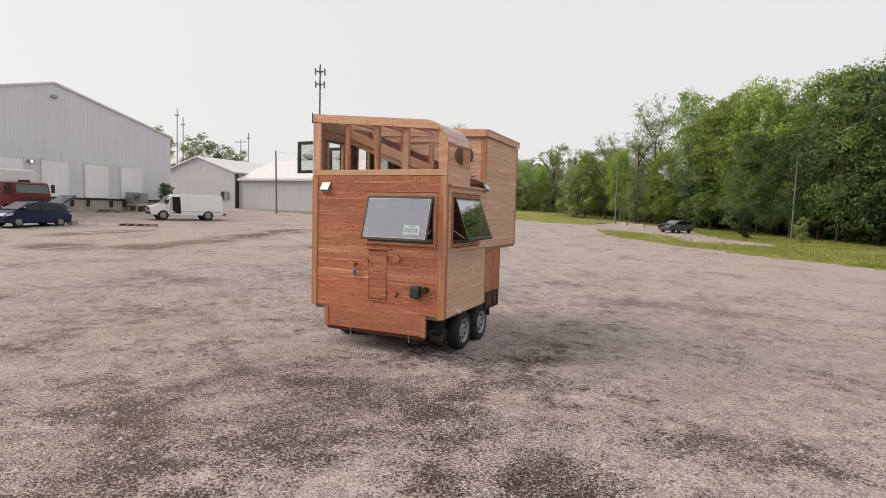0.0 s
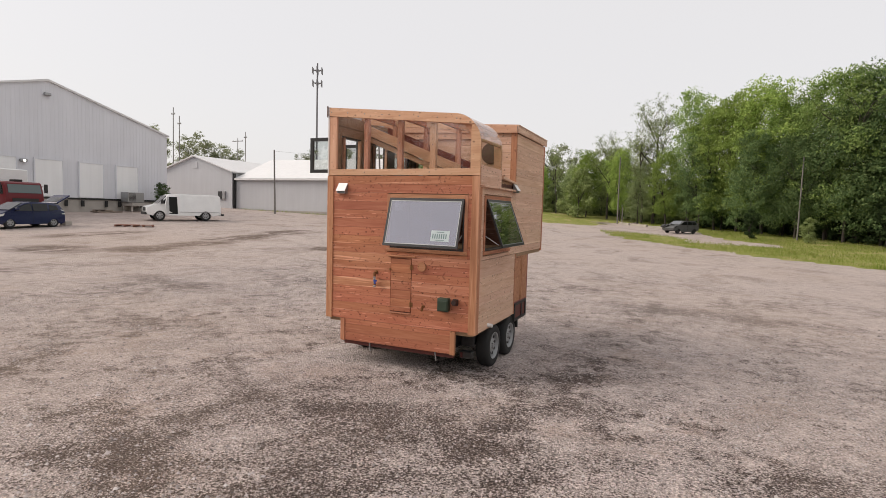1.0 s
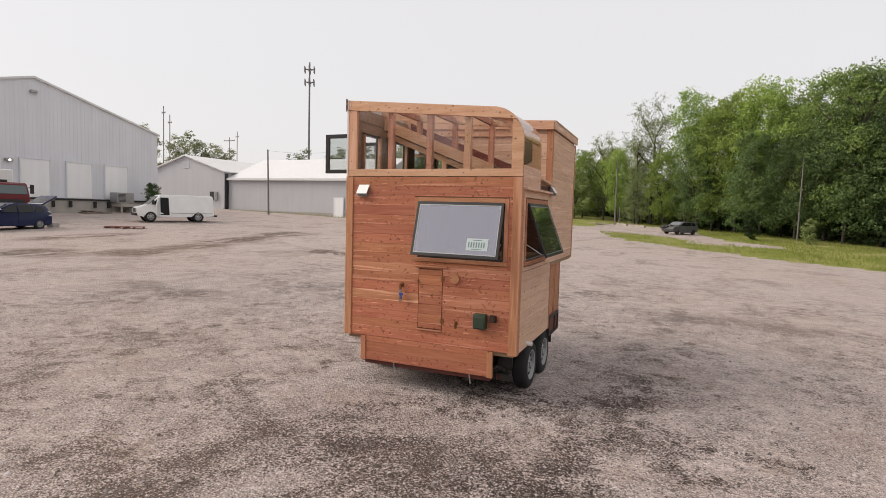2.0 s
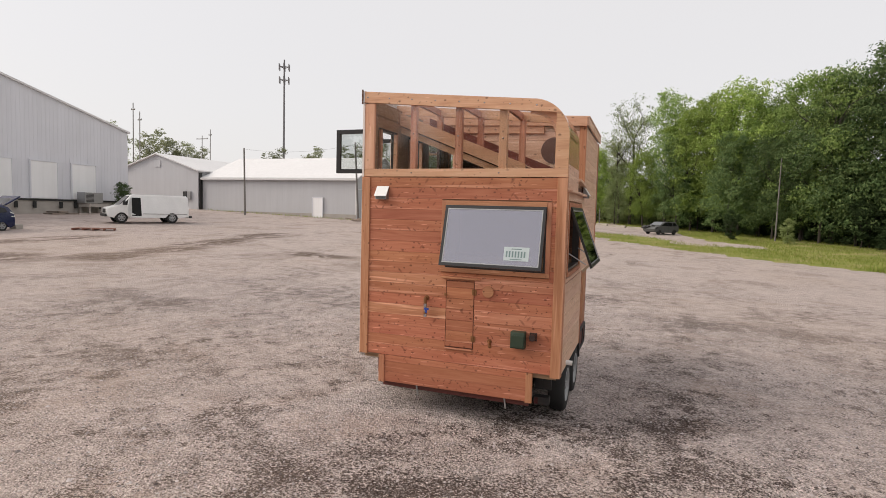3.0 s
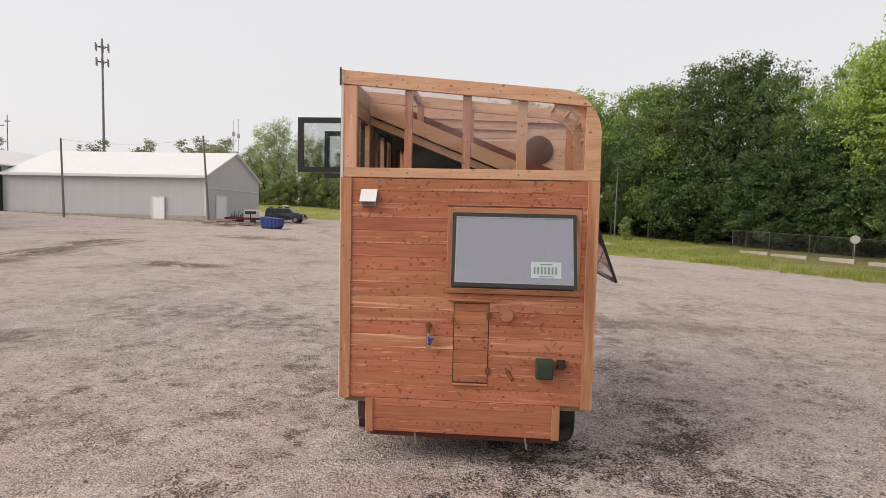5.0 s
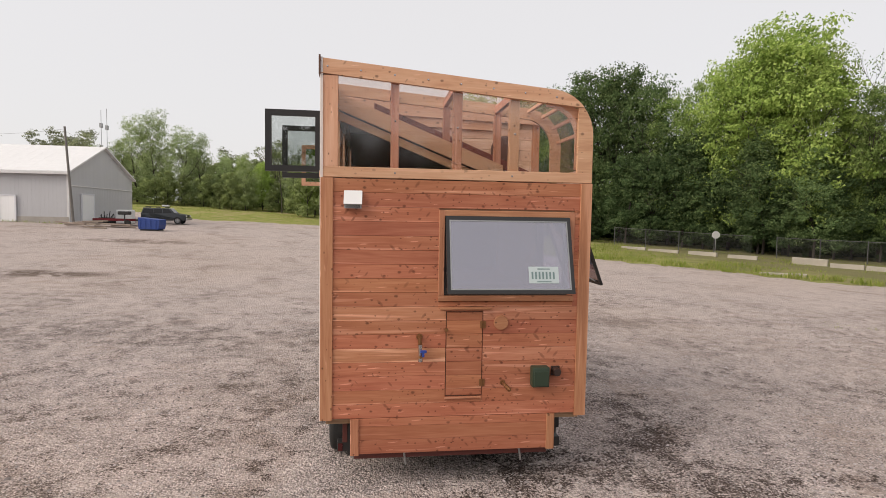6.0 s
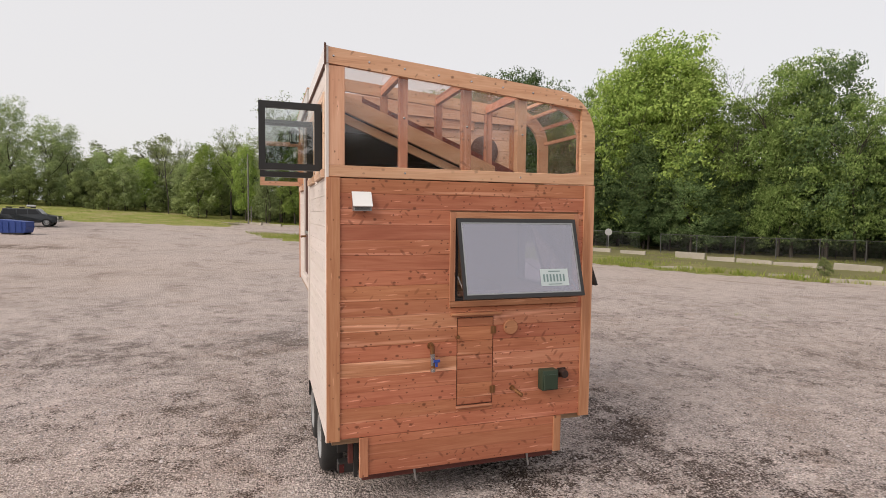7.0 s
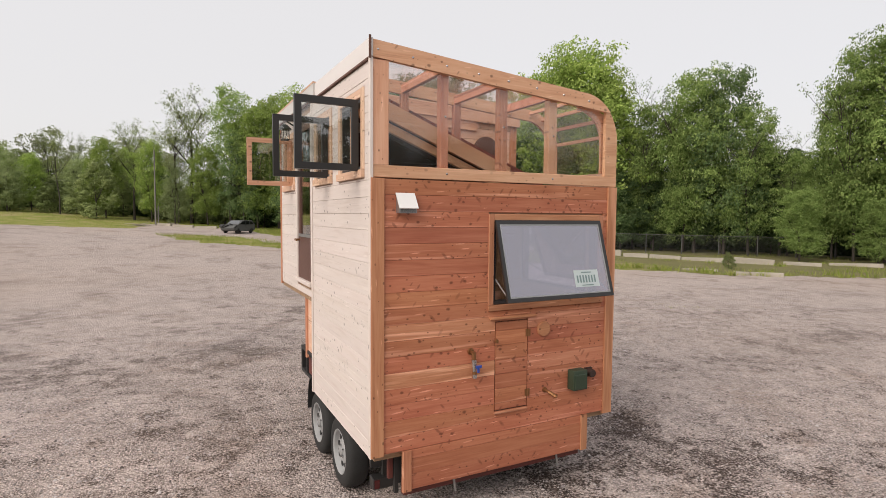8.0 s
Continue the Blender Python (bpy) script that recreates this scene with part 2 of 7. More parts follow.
    ruts = m.math("ADD", m.ramp(m.noise(m.coords((0.5, 0.4, 1)), 0.75, 8, 0.68, 1.2), (0.53, 0.0), (0.62, 0.75)), m.ramp(m.noise(v, 2.1, 6, 0.7, 0.8), (0.55, 0.0), (0.66, 0.45)))
    pale = m.mix(m.math("MULTIPLY", ruts, 0.80), (0.49, 0.432, 0.410), (0.25, 0.205, 0.180))
    col = m.mix(far_blend, col, pale)
    # muddy wheel ruts out on the lot: centre, half length east and north
    for cx, cy, ex, ey in ((-25.7, 15.2, 2.4, 2.0), (-23.4, 17.6, 2.0, 1.9), (-23.6, 20.8, 1.5, 2.8), (-24.7, 25.0, 1.7, 3.6), (-25.4, 30.2, 1.8, 3.6), (-17.4, 23.9, 2.6, 1.0), (-31.0, 20.5, 1.5, 4.0), (-20.0, 38.0, 4.0, 1.6)):
        spot = m.add("ShaderNodeVectorMath", operation="LENGTH")
        m.put(spot.inputs[0], m.coords((1 / ex, 1 / ey, 0), (-cx / ex, -cy / ey, 0)))
        near = m.ramp(spot.outputs["Value"], (0.55, 1.0), (1.15, 0.0))
        rut = m.ramp(m.noise(m.coords((1.1, 0.35, 1)), 0.9, 8, 0.7, 0.8), (0.43, 0.0), (0.50, 1.0))
        clod = m.ramp(m.noise(v, 3.4, 5, 0.75), (0.36, 0.45), (0.56, 1.0))
        col = m.mix(m.math("MULTIPLY", m.math("MULTIPLY", near, rut), m.math("MULTIPLY", clod, 0.92)), col, (0.105, 0.076, 0.060))
    tan = m.ramp(m.noise(v, 0.09, 3, 0.5), (0.45, 0.0), (0.65, 1.0))
    col = m.mix(m.math("MULTIPLY", tan, 0.20), col, (0.43, 0.340, 0.275))
    col = m.mix(1.0, col, (1.07, 1.03, 1.0), "MULTIPLY")
    h = m.math("ADD", m.voronoi(v, 48.0), m.math("ADD", m.math("MULTIPLY", m.voronoi(v, 19.0), 1.2), m.math("MULTIPLY", m.noise(v, 6, 6), 1.0)))
    return m.done(col, 0.92, 0.0, m.bump(h, 1.0, 0.022), 0.15)


def grass_material():
    m = Nodes("grass")
    v = m.coords((1, 1, 1))
    n = m.noise(v, 0.5, 5, 0.6)
    col = m.ramp(n, (0.3, (0.205, 0.250, 0.060)), (0.48, (0.335, 0.345, 0.095)), (0.64, (0.45, 0.375, 0.190)))
    # dry bare earth takes over towards the east
    where = m.add("ShaderNodeSeparateXYZ")
    m.put(where.inputs[0], v)
    dry = m.ramp(m.math("DIVIDE", m.math("ADD", where.outputs[0], m.math("MULTIPLY", m.math("SUBTRACT", m.noise(v, 0.22, 4), 0.5), 24.0)), 40.0), (0.30, 0.0), (0.52, 0.80))
    col = m.mix(dry, col, (0.205, 0.175, 0.102))
    col = m.mix(m.math("MULTIPLY", m.noise(v, 14, 3), 0.5), col, (0.05, 0.075, 0.02))
    return m.done(col, 0.95, 0.0, m.bump(m.noise(v, 22, 3), 0.8, 0.06), 0.1)


def siding_material(name, color, pitch=3.3, dirt=0.25):
    m = Nodes(name)
    v = m.coords((1, 1, 1))
    run = m.noise(m.coords((2.6, 2.6, 0.12)), 1.0, 4, 0.6)
    blot = m.noise(v, 0.35, 3)
    f = m.math("ADD", m.math("MULTIPLY", run, 0.6), m.math("MULTIPLY", blot, 0.4))
    col = m.mix(m.ramp(f, (0.38, 0.0), (0.7, dirt * 2)), color, tuple(c * 0.62 for c in color))
    return m.done(col, 0.5, 0.0, m.bump(m.noise(v, 1.5, 2), 0.08, 0.02), 0.4)


CEDAR = wood("cedar_siding", (0.530, 0.224, 0.121), (0.442, 0.162, 0.083), (0.342, 0.113, 0.056), 0.20, 0.62, 0.6, 0.55, 1.0)
CEDAR_SAP = wood("cedar_sapwood", (0.600, 0.290, 0.165), (0.520, 0.222, 0.118), (0.41, 0.155, 0.080), 0.20, 0.3, 0.6, 0.8, 0.8)
TRIM = wood("cedar_trim", (0.54, 0.270, 0.148), (0.455, 0.202, 0.105), (0.35, 0.142, 0.072), 0.13, 0.5)
FRAME_WOOD = wood("cedar_framing", (0.70, 0.435, 0.280), (0.63, 0.355, 0.214), (0.50, 0.250, 0.143), 0.15, 0.6, 0.6, 0.25, 0.1)
# framing wood made lighter, so the beam's light is in its colour
BEAM_WOOD = wood("lit_beam_wood", (0.78, 0.50, 0.30), (0.70, 0.42, 0.235), (0.56, 0.30, 0.155), 0.2, 0.3)
STUD_WOOD = wood("reddish_cedar_stud", (0.56, 0.285, 0.180), (0.47, 0.210, 0.125), (0.35, 0.130, 0.075), 0.2, 0.7)
RED_BOARD = wood("red_brown_board", (0.30, 0.105, 0.075), (0.24, 0.075, 0.055), (0.17, 0.05, 0.036), 0.08, 0.3)
# west-side softwood; the sun's glare on it is put into the pale colour
PINE = wood("sun_paled_siding", (0.69, 0.622, 0.585), (0.66, 0.585, 0.545), (0.59, 0.510, 0.462), 0.10, 0.2, 0.6, 0.15)
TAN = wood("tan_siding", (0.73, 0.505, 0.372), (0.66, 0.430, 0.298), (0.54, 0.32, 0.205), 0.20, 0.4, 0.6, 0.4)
# dark brown; on the front wall and in the hatch gaps it stands for shade
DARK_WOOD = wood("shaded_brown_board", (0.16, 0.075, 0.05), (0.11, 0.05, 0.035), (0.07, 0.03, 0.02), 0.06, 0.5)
BLACK_FRAME = paint("black_aluminium", (0.022, 0.021, 0.021), 0.38, 0.0, 0.25)
WHITE_METAL = paint("white_enamel", (0.78, 0.78, 0.77), 0.35, 0.0, 0.10)
GREY_METAL = paint("galvanised", (0.42, 0.42, 0.42), 0.40, 0.8, 0.3)
CHROME = paint("chrome", (0.62, 0.62, 0.62), 0.18, 1.0, 0.1)
BRASS = paint("brass", (0.34, 0.17, 0.075), 0.42, 0.8, 0.35)
BLUE_PLASTIC = paint("blue_handle", (0.03, 0.07, 0.35), 0.4)
GREEN_PLASTIC = paint("green_box", (0.030, 0.050, 0.029), 0.5)
BROWN_PLASTIC = paint("dark_inlet", (0.035, 0.018, 0.014), 0.5)
RUBBER = paint("rubber", (0.018, 0.018, 0.018), 0.8, 0.0, 0.6, 6)
STEEL_BLACK = paint("chassis_steel", (0.020, 0.019, 0.019), 0.6, 0.0, 0.4)
STEEL_RED = paint("red_oxide_steel", (0.13, 0.028, 0.020), 0.6, 0.0, 0.5)
RED_LENS = paint("red_lens", (0.075, 0.008, 0.008), 0.25)
RIM = paint("rim_silver", (0.40, 0.405, 0.41), 0.40, 0.2, 0.25)
RIM_DULL = paint("rim_dull", (0.12, 0.12, 0.12), 0.5, 0.3, 0.4)
PLY = wood("interior_ply", (0.40, 0.27, 0.17), (0.32, 0.20, 0.12), (0.24, 0.14, 0.08), 0.05, 0.3)
ROOF_MEMBRANE = paint("roof_membrane", (0.62, 0.60, 0.58), 0.55, 0.0, 0.25)
GLASS = clear("window_glass", (0.86, 0.88, 0.87), 0.8, 0.10)
AWNING_GLASS = clear("coated_glass", (0.50, 0.50, 0.57), 1.0, 0.33, 0.03, (0.96, 0.935, 1.0))
POLY = clear("clear_polycarbonate", (0.962, 0.950, 0.945), 0.40, 0.050, 0.08)
PAPER = paint("plate_white", (0.50, 0.57, 0.58), 0.5, 0.0, 0.05)
TEAL_INK = paint("plate_ink", (0.17, 0.25, 0.25), 0.6)
GRAVEL = gravel_material()
GRASS = grass_material()
LEAF_A = leaves("leaves_mid", (0.13, 0.200, 0.058), (0.24, 0.335, 0.102), (0.38, 0.47, 0.165))
LEAF_B = leaves("leaves_light", (0.17, 0.255, 0.060), (0.305, 0.405, 0.105), (0.44, 0.535, 0.16))
# LEAF_C and LEAF_S put the wood's shade into the leaf colour
LEAF_C = leaves("leaves_deep_shade", (0.034, 0.055, 0.026), (0.062, 0.096, 0.042), (0.11, 0.15, 0.062))
LEAF_D = leaves("leaves_deep", (0.078, 0.128, 0.052), (0.150, 0.220, 0.090), (0.265, 0.34, 0.14))
# LEAF_N, LEAF_F and LEAF_P put distance haze into the leaf colour
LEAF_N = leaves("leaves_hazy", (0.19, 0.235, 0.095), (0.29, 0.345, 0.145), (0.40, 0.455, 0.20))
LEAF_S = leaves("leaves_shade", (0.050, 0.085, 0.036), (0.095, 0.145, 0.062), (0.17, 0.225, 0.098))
LEAF_F = leaves("leaves_haze_far", (0.20, 0.225, 0.130), (0.29, 0.315, 0.190), (0.39, 0.41, 0.26))
LEAF_P = leaves("leaves_haze_pale", (0.27, 0.34, 0.15), (0.40, 0.48, 0.22), (0.52, 0.59, 0.31))
BLADES = leaves("grass_blades", (0.21, 0.29, 0.055), (0.34, 0.40, 0.090), (0.47, 0.45, 0.17))
BARK = paint("bark", (0.060, 0.048, 0.040), 0.95, 0.0, 0.6, 4)
SIDING_GREY = siding_material("grey_steel_siding", (0.74, 0.745, 0.785), dirt=0.14)
SIDING_PALE = siding_material("pale_steel_siding", (0.53, 0.532, 0.55), dirt=0.12)
ROOF_STEEL = siding_material("pale_steel_roof", (0.72, 0.712, 0.71), dirt=0.12)
DOOR_WHITE = siding_material("white_dock_door", (0.92, 0.92, 0.92), dirt=0.12)
CONCRETE = paint("concrete", (0.45, 0.415, 0.375), 0.9, 0.0, 0.45, 1.2)
POLE_WOOD = paint("pole_wood", (0.20, 0.185, 0.17), 0.9, 0.0, 0.5, 2)


# ---- small builders ----
def ground_z(x, y):
    """The lot: nearly level round the trailer, rising gently to the north-west."""
    u = -0.508 * x + 0.861 * y
    ramp = 2.34 * math.log1p(math.exp(min(60.0, (u - 23.3) / 2.34)))
    over = 6.0 * math.log1p(math.exp(min(60.0, (u - 112.0) / 6.0)))
    far = math.exp(-((x * x + y * y) / 240.0 ** 2))
    rise = 3.0 * math.log1p(math.exp(min(60.0, (u - 74.0) / 3.0)))
    return 0.042 * (rise - over) + 0.14 + (-0.013 * x - 0.00365 * y) * far + 0.0347 * (ramp - over)


def box(bm, lo, hi):
    x0, y0, z0 = lo
    x1, y1, z1 = hi
    v = [bm.verts.new(p) for p in ((x0, y0, z0), (x1, y0, z0), (x1, y1, z0), (x0, y1, z0), (x0, y0, z1), (x1, y0, z1), (x1, y1, z1), (x0, y1, z1))]
    for f in ((3, 2, 1, 0), (4, 5, 6, 7), (0, 1, 5, 4), (1, 2, 6, 5), (2, 3, 7, 6), (3, 0, 4, 7)):
        bm.faces.new([v[i] for i in f])
    return v


def bevel(bm, width=0.005, segments=1):
    bmesh.ops.bevel(bm, geom=bm.edges[:], offset=width, segments=segments, affect="EDGES", profile=0.5)


def prism(bm, outline, depth, axis="y", at=0.0):
    """A closed outline of (u, v) pushed from at to at + depth along an axis."""
    def place(u, v, w):
        return {"y": (u, w, v), "x": (w, u, v), "z": (u, v, w)}[axis]
    a = [bm.verts.new(place(u, v, at)) for u, v in outline]
    b = [bm.verts.new(place(u, v, at + depth)) for u, v in outline]
    bm.faces.new(a)
    bm.faces.new(b[::-1])
    for i in range(len(a)):
        j = (i + 1) % len(a)
        bm.faces.new((a[j], a[i], b[i], b[j]))


def tube(bm, p, q, r0, r1=None, sides=10, caps=True):
    p, q = Vector(p), Vector(q)
    r1 = r0 if r1 is None else r1
    m = (q - p).to_track_quat("Z", "Y").to_matrix()
    rings = []
    for c, r in ((p, r0), (q, r1)):
        rings.append([bm.verts.new(c + m @ Vector((r * math.cos(2 * math.pi * k / sides), r * math.sin(2 * math.pi * k / sides), 0))) for k in range(sides)])
    for k in range(sides):
        j = (k + 1) % sides
        bm.faces.new((rings[0][k], rings[0][j], rings[1][j], rings[1][k]))
    if caps:
        bm.faces.new(rings[0][::-1])
        bm.faces.new(rings[1])


def lathe(bm, profile, axis="x", at=(0, 0, 0), sides=28, caps=True):
    """A profile of (distance along the axis, radius), turned."""
    rings = []
    for w, r in profile:
        ring = []
        for k in range(sides):
            a = 2 * math.pi * k / sides
            c, s = r * math.cos(a), r * math.sin(a)
            p = {"x": (w, c, s), "y": (c, w, s), "z": (c, s, w)}[axis]
            ring.append(bm.verts.new(Vector(at) + Vector(p)))
        rings.append(ring)
    for a, b in zip(rings, rings[1:]):
        for k in range(sides):
            j = (k + 1) % sides
            bm.faces.new((a[k], a[j], b[j], b[k]))
    if caps:
        bm.faces.new(rings[0])
        bm.faces.new(rings[-1])


def finish(bm, name, material, smooth=False):
    bmesh.ops.recalc_face_normals(bm, faces=bm.faces[:])
    me = bpy.data.meshes.new(name)
    bm.to_mesh(me)
    bm.free()
    me.materials.append(material)
    if smooth:
        me.shade_smooth()
        me.set_sharp_from_angle(angle=radians(35))
    return me


def part(name, bm, material, parent=None, label="", m=None, smooth=False):
    """Links a bmesh as one mesh object, under a thing or a part."""
    ob = new(name, finish(bm, name, material, smooth))
    if m is not None:
        ob.matrix_world = m
    hang(ob, parent)
    return tagged(ob, label) if label else ob


WORLD_OF = {}


def hang(ob, parent):
    """Parents ob and keeps it where it stands."""
    WORLD_OF[ob.name] = ob.matrix_basis.copy()
    if parent is not None:
        ob.parent = parent
        ob.matrix_parent_inverse = WORLD_OF.get(parent.name, Matrix()).inverted()
        WORLD_OF[ob.name] = ob.matrix_basis.copy()


def thing(name, at, label, category, group="", rz=0.0):
    ob = new(name)
    ob.empty_display_size = 0.2
    ob.matrix_world = pose(*at, 0, 0, rz)
    WORLD_OF[ob.name] = ob.matrix_basis.copy()
    return tagged(ob, label, category, group)


def plank_mesh(length, width, thick, groove=0.004):
    """A board: along x, its face towards -y, width along z; the face's edges are eased."""
    bm = bmesh.new()
    g = min(groove, thick * 0.4, width * 0.2)
    sec = [(0, 0), (-thick + g, 0), (-thick, g), (-thick, width - g), (-thick + g, width), (0, width)]
    a = [bm.verts.new((0, y, z)) for y, z in sec]
    b = [bm.verts.new((length, y, z)) for y, z in sec]
    bm.faces.new(a)
    bm.faces.new(b[::-1])
    for i in range(6):
        j = (i + 1) % 6
        bm.faces.new((a[j], a[i], b[i], b[j]))
    return bm


PLANKS = {}


def plank(name, parent, m, length, width, thick, material, groove=0.004, label=""):
    key = (round(length, 3), round(width, 3), round(thick, 3), material.name, groove)
    if key not in PLANKS:
        PLANKS[key] = finish(plank_mesh(length, width, thick, groove), name, material)
    ob = new(name, PLANKS[key])
    ob.matrix_world = m
    hang(ob, parent)
    return tagged(ob, label) if label else ob


def faced(side, u, v, out):
    """A pose on one of the walls: planks run along the wall, their face outwards. u along, v up, out the plane of the back."""
    if side == "rear":
        return Matrix.Translation((u, out, v))
    if side == "left":
        return Matrix.Translation((out, u, v)) @ pose(0, 0, 0, 0, 0, -90)
    if side == "right":
        return Matrix.Translation((out, u, v)) @ pose(0, 0, 0, 0, 0, 90)


def holes_slab(bm, u0, u1, v0, v1, holes, place):
    """Boxes that fill a rectangle but for its holes; place(u, v) gives the two corners of a box."""
    us = sorted({u0, u1, *[h[0] for h in holes], *[h[1] for h in holes]})
    vs = sorted({v0, v1, *[h[2] for h in holes], *[h[3] for h in holes]})
    us, vs = [u for u in us if u0 <= u <= u1], [v for v in vs if v0 <= v <= v1]
    for a, b in zip(us, us[1:]):
        for c, d in zip(vs, vs[1:]):
            if not any(h[0] <= (a + b) / 2 <= h[1] and h[2] <= (c + d) / 2 <= h[3] for h in holes):
                box(bm, *place(a, b, c, d))
    bmesh.ops.remove_doubles(bm, verts=bm.verts[:], dist=1e-5)


def board(name, parent, side, a, b, z, width, out, thick, material, groove=0.004, label=""):
    """A level board on a wall from a to b along it."""
    return plank(name, parent, faced(side, b if side == "left" else a, z, out), b - a, width, thick, material, groove, label)


def stile(name, parent, side, a, b, z0, z1, out, thick, material, groove=0.004, label=""):
    """A standing board on a wall, from a to b along it and z0 to z1."""
    m = faced(side, b if side == "left" else a, z0, out) @ Matrix.Translation((b - a, 0, 0)) @ pose(0, 0, 0, 0, -90, 0)
    return plank(name, parent, m, z1 - z0, b - a, thick, material, groove, label)


def siding(parent, side, a, b, z0, z1, pitch, out, holes, usual, sappy=()):
    """Tongue-and-groove boards, each cut round the openings; sappy: the courses, from below, of paler sapwood."""
    z, course = z0, 0
    while z < z1 - 0.02:
        material = CEDAR_SAP if course in sappy else usual
        course += 1
        w = min(pitch, z1 - z)
        cuts = sorted((h[0], h[1]) for h in holes if h[2] < z + w - 0.01 and h[3] > z + 0.01)
        u = a
        for c, d in cuts + [(b, b)]:
            if c - u > 0.02:
                board("board", parent, side, u, c, z + 0.0008, w - 0.0016, out, 0.019, material, 0.0032)
            u = max(u, d)
        for h in holes:     # slips below and above an opening that cuts a board lengthwise
            if z + 0.015 < h[2] < z + w - 0.01:
                board("board", parent, side, h[0] + 0.001, h[1] - 0.001, z + 0.001, h[2] - z - 0.002, out, 0.019, material, 0.004)
            if z + 0.01 < h[3] < z + w - 0.015:
                board("board", parent, side, h[0] + 0.001, h[1] - 0.001, h[3] + 0.001, z + w - h[3] - 0.003, out, 0.019, material, 0.004)
        z += pitch


# ---- the ground ----
def ground_sheet():
    def steps(lo, hi, near_lo, near_hi, fine, coarse):
        xs, x = [], lo
        while x < hi:
            xs.append(x)
            x += fine if near_lo <= x < near_hi else coarse
        return xs + [hi]
    xs = steps(-900, 900, -90, 70, 1.25, 30)
    ys = steps(-500, 1200, -30, 130, 1.25, 30)
    verts = []
    for y in ys:
        for x in xs:
            r = math.hypot(x + 4, y - 6)
            rough = 0.018 * noise.noise((x * 0.16, y * 0.16, 0)) + 0.008 * noise.noise((x * 0.6, y * 0.6, 3))
            verts.append((x, y, ground_z(x, y) + rough * min(1.0, max(0.0, r - 7) / 9)))
    n = len(xs)
    faces = [(j * n + i, j * n + i + 1, (j + 1) * n + i + 1, (j + 1) * n + i) for j in range(len(ys) - 1) for i in range(n - 1)]
    me = bpy.data.meshes.new("ground")
    me.from_pydata(verts, [], faces)
    me.materials.append(GRAVEL)
    me.shade_smooth()
    return tagged(new("ground", me), "pale crushed-gravel lot with brown worn patches", "gravel lot", kind="structure")


ground_sheet()

# ---- the tiny house on its trailer ----
XL, XR, YR, YF = -6.10, -3.50, 7.865, 11.65     # west and east faces, rear face, front face
FLOOR, RAIL, OVER = 0.87, 3.16, 1.90            # underside of the walls, top of the sided wall, underside of the front overhang
YM, YC = 9.64, 8.82                             # rear face of the tall front part; second gable frame
GZ = ground_z(-4.8, 9.2)
PITCH = 0.1342

house = thing("tiny_house", (-4.8, 9.6, GZ), "cedar-clad tiny house with a clear curved rear roof", "tiny house")


def roof_line(x, drop=0.0):
    """Height of the gable's top edge: a slight fall to the east, then a quarter round."""
    if x <= -3.94:
        return 4.24 - 0.0856 * (x - XL) - drop
    k = min(1.0, (x + 3.94) / (0.44 - drop))
    return 3.62 + (0.435 - drop) * math.sqrt(max(0.0, 1 - k * k))


def roof_outline(drop=0.0, n=12):
    """Points of the gable's top edge from west to east, ending at the spring of the curve."""
    pts = [(XL, roof_line(XL, drop))]
    rx, rz = 0.44 - drop, 0.435 - drop
    for i in range(n + 1):
        a = math.pi / 2 * (1 - i / n)
        pts.append((-3.94 + rx * math.cos(a), 3.62 + rz * math.sin(a)))
    return pts


# rear wall
W_REAR = (-4.945, -3.71, 2.06, 2.83)            # clear opening of the rear window
bm = bmesh.new()
holes_slab(bm, XL + 0.02, XR - 0.02, FLOOR, RAIL, [W_REAR], lambda a, b, c, d: ((a, YR + 0.022, c), (b, YR + 0.10, d)))
rear_wall = part("rear_wall", bm, PLY, house, "reddish cedar tongue-and-groove siding")
HATCH = (-4.915, -4.550, 1.076, 1.908)
siding(rear_wall, "rear", XL + 0.113, XR - 0.108, 0.883, RAIL - 0.004, PITCH, YR + 0.021,
       [(-4.995, -3.66, 2.005, 2.885), HATCH], CEDAR, (4, 7))
stile("corner_post", house, "rear", XL, XL + 0.115, 0.875, RAIL, YR + 0.022, 0.036, TRIM)
stile("corner_post", house, "rear", XR - 0.11, XR + 0.004, 0.858, RAIL, YR + 0.022, 0.036, TRIM)

# skirt below the rear wall
bm = bmesh.new()
box(bm, (-5.80, YR + 0.022, 0.54), (-3.82, YR + 0.06, 0.876))
skirt = part("skirt", bm, PLY, house)
siding(skirt, "rear", -5.74, -3.885, 0.532, 0.880, PITCH, YR + 0.021, [], CEDAR)
stile("trim", skirt, "rear", -5.815, -5.735, 0.525, 0.878, YR + 0.022, 0.034, TRIM)
stile("trim", skirt, "rear", -3.89, -3.81, 0.525, 0.878, YR + 0.022, 0.034, TRIM)

# side walls: the long one runs from rear to front, and the front part hangs over the tongue
CAS1, CAS2, CAS3 = (8.09, 8.68, 3.24, 3.83), (9.05, 9.60, 3.24, 3.83), (10.78, 11.34, 3.24, 3.83)
DOOR = (9.86, 10.56, 2.09, 3.95)
bm = bmesh.new()
holes_slab(bm, YR + 0.03, YF - 0.03, OVER, 4.16, [CAS1, CAS2, CAS3, DOOR], lambda a, b, c, d: ((XL + 0.022, a, c), (XL + 0.10, b, d)))
box(bm, (XL + 0.022, YR + 0.10, FLOOR), (XL + 0.10, 9.84, OVER))
west_wall = part("side_wall", bm, PLY, house, "softwood tongue-and-groove siding, paled as by sun glare")
pad = 0.075
wide = lambda h: (h[0] - pad, h[1] + pad, h[2] - pad, h[3] + pad)
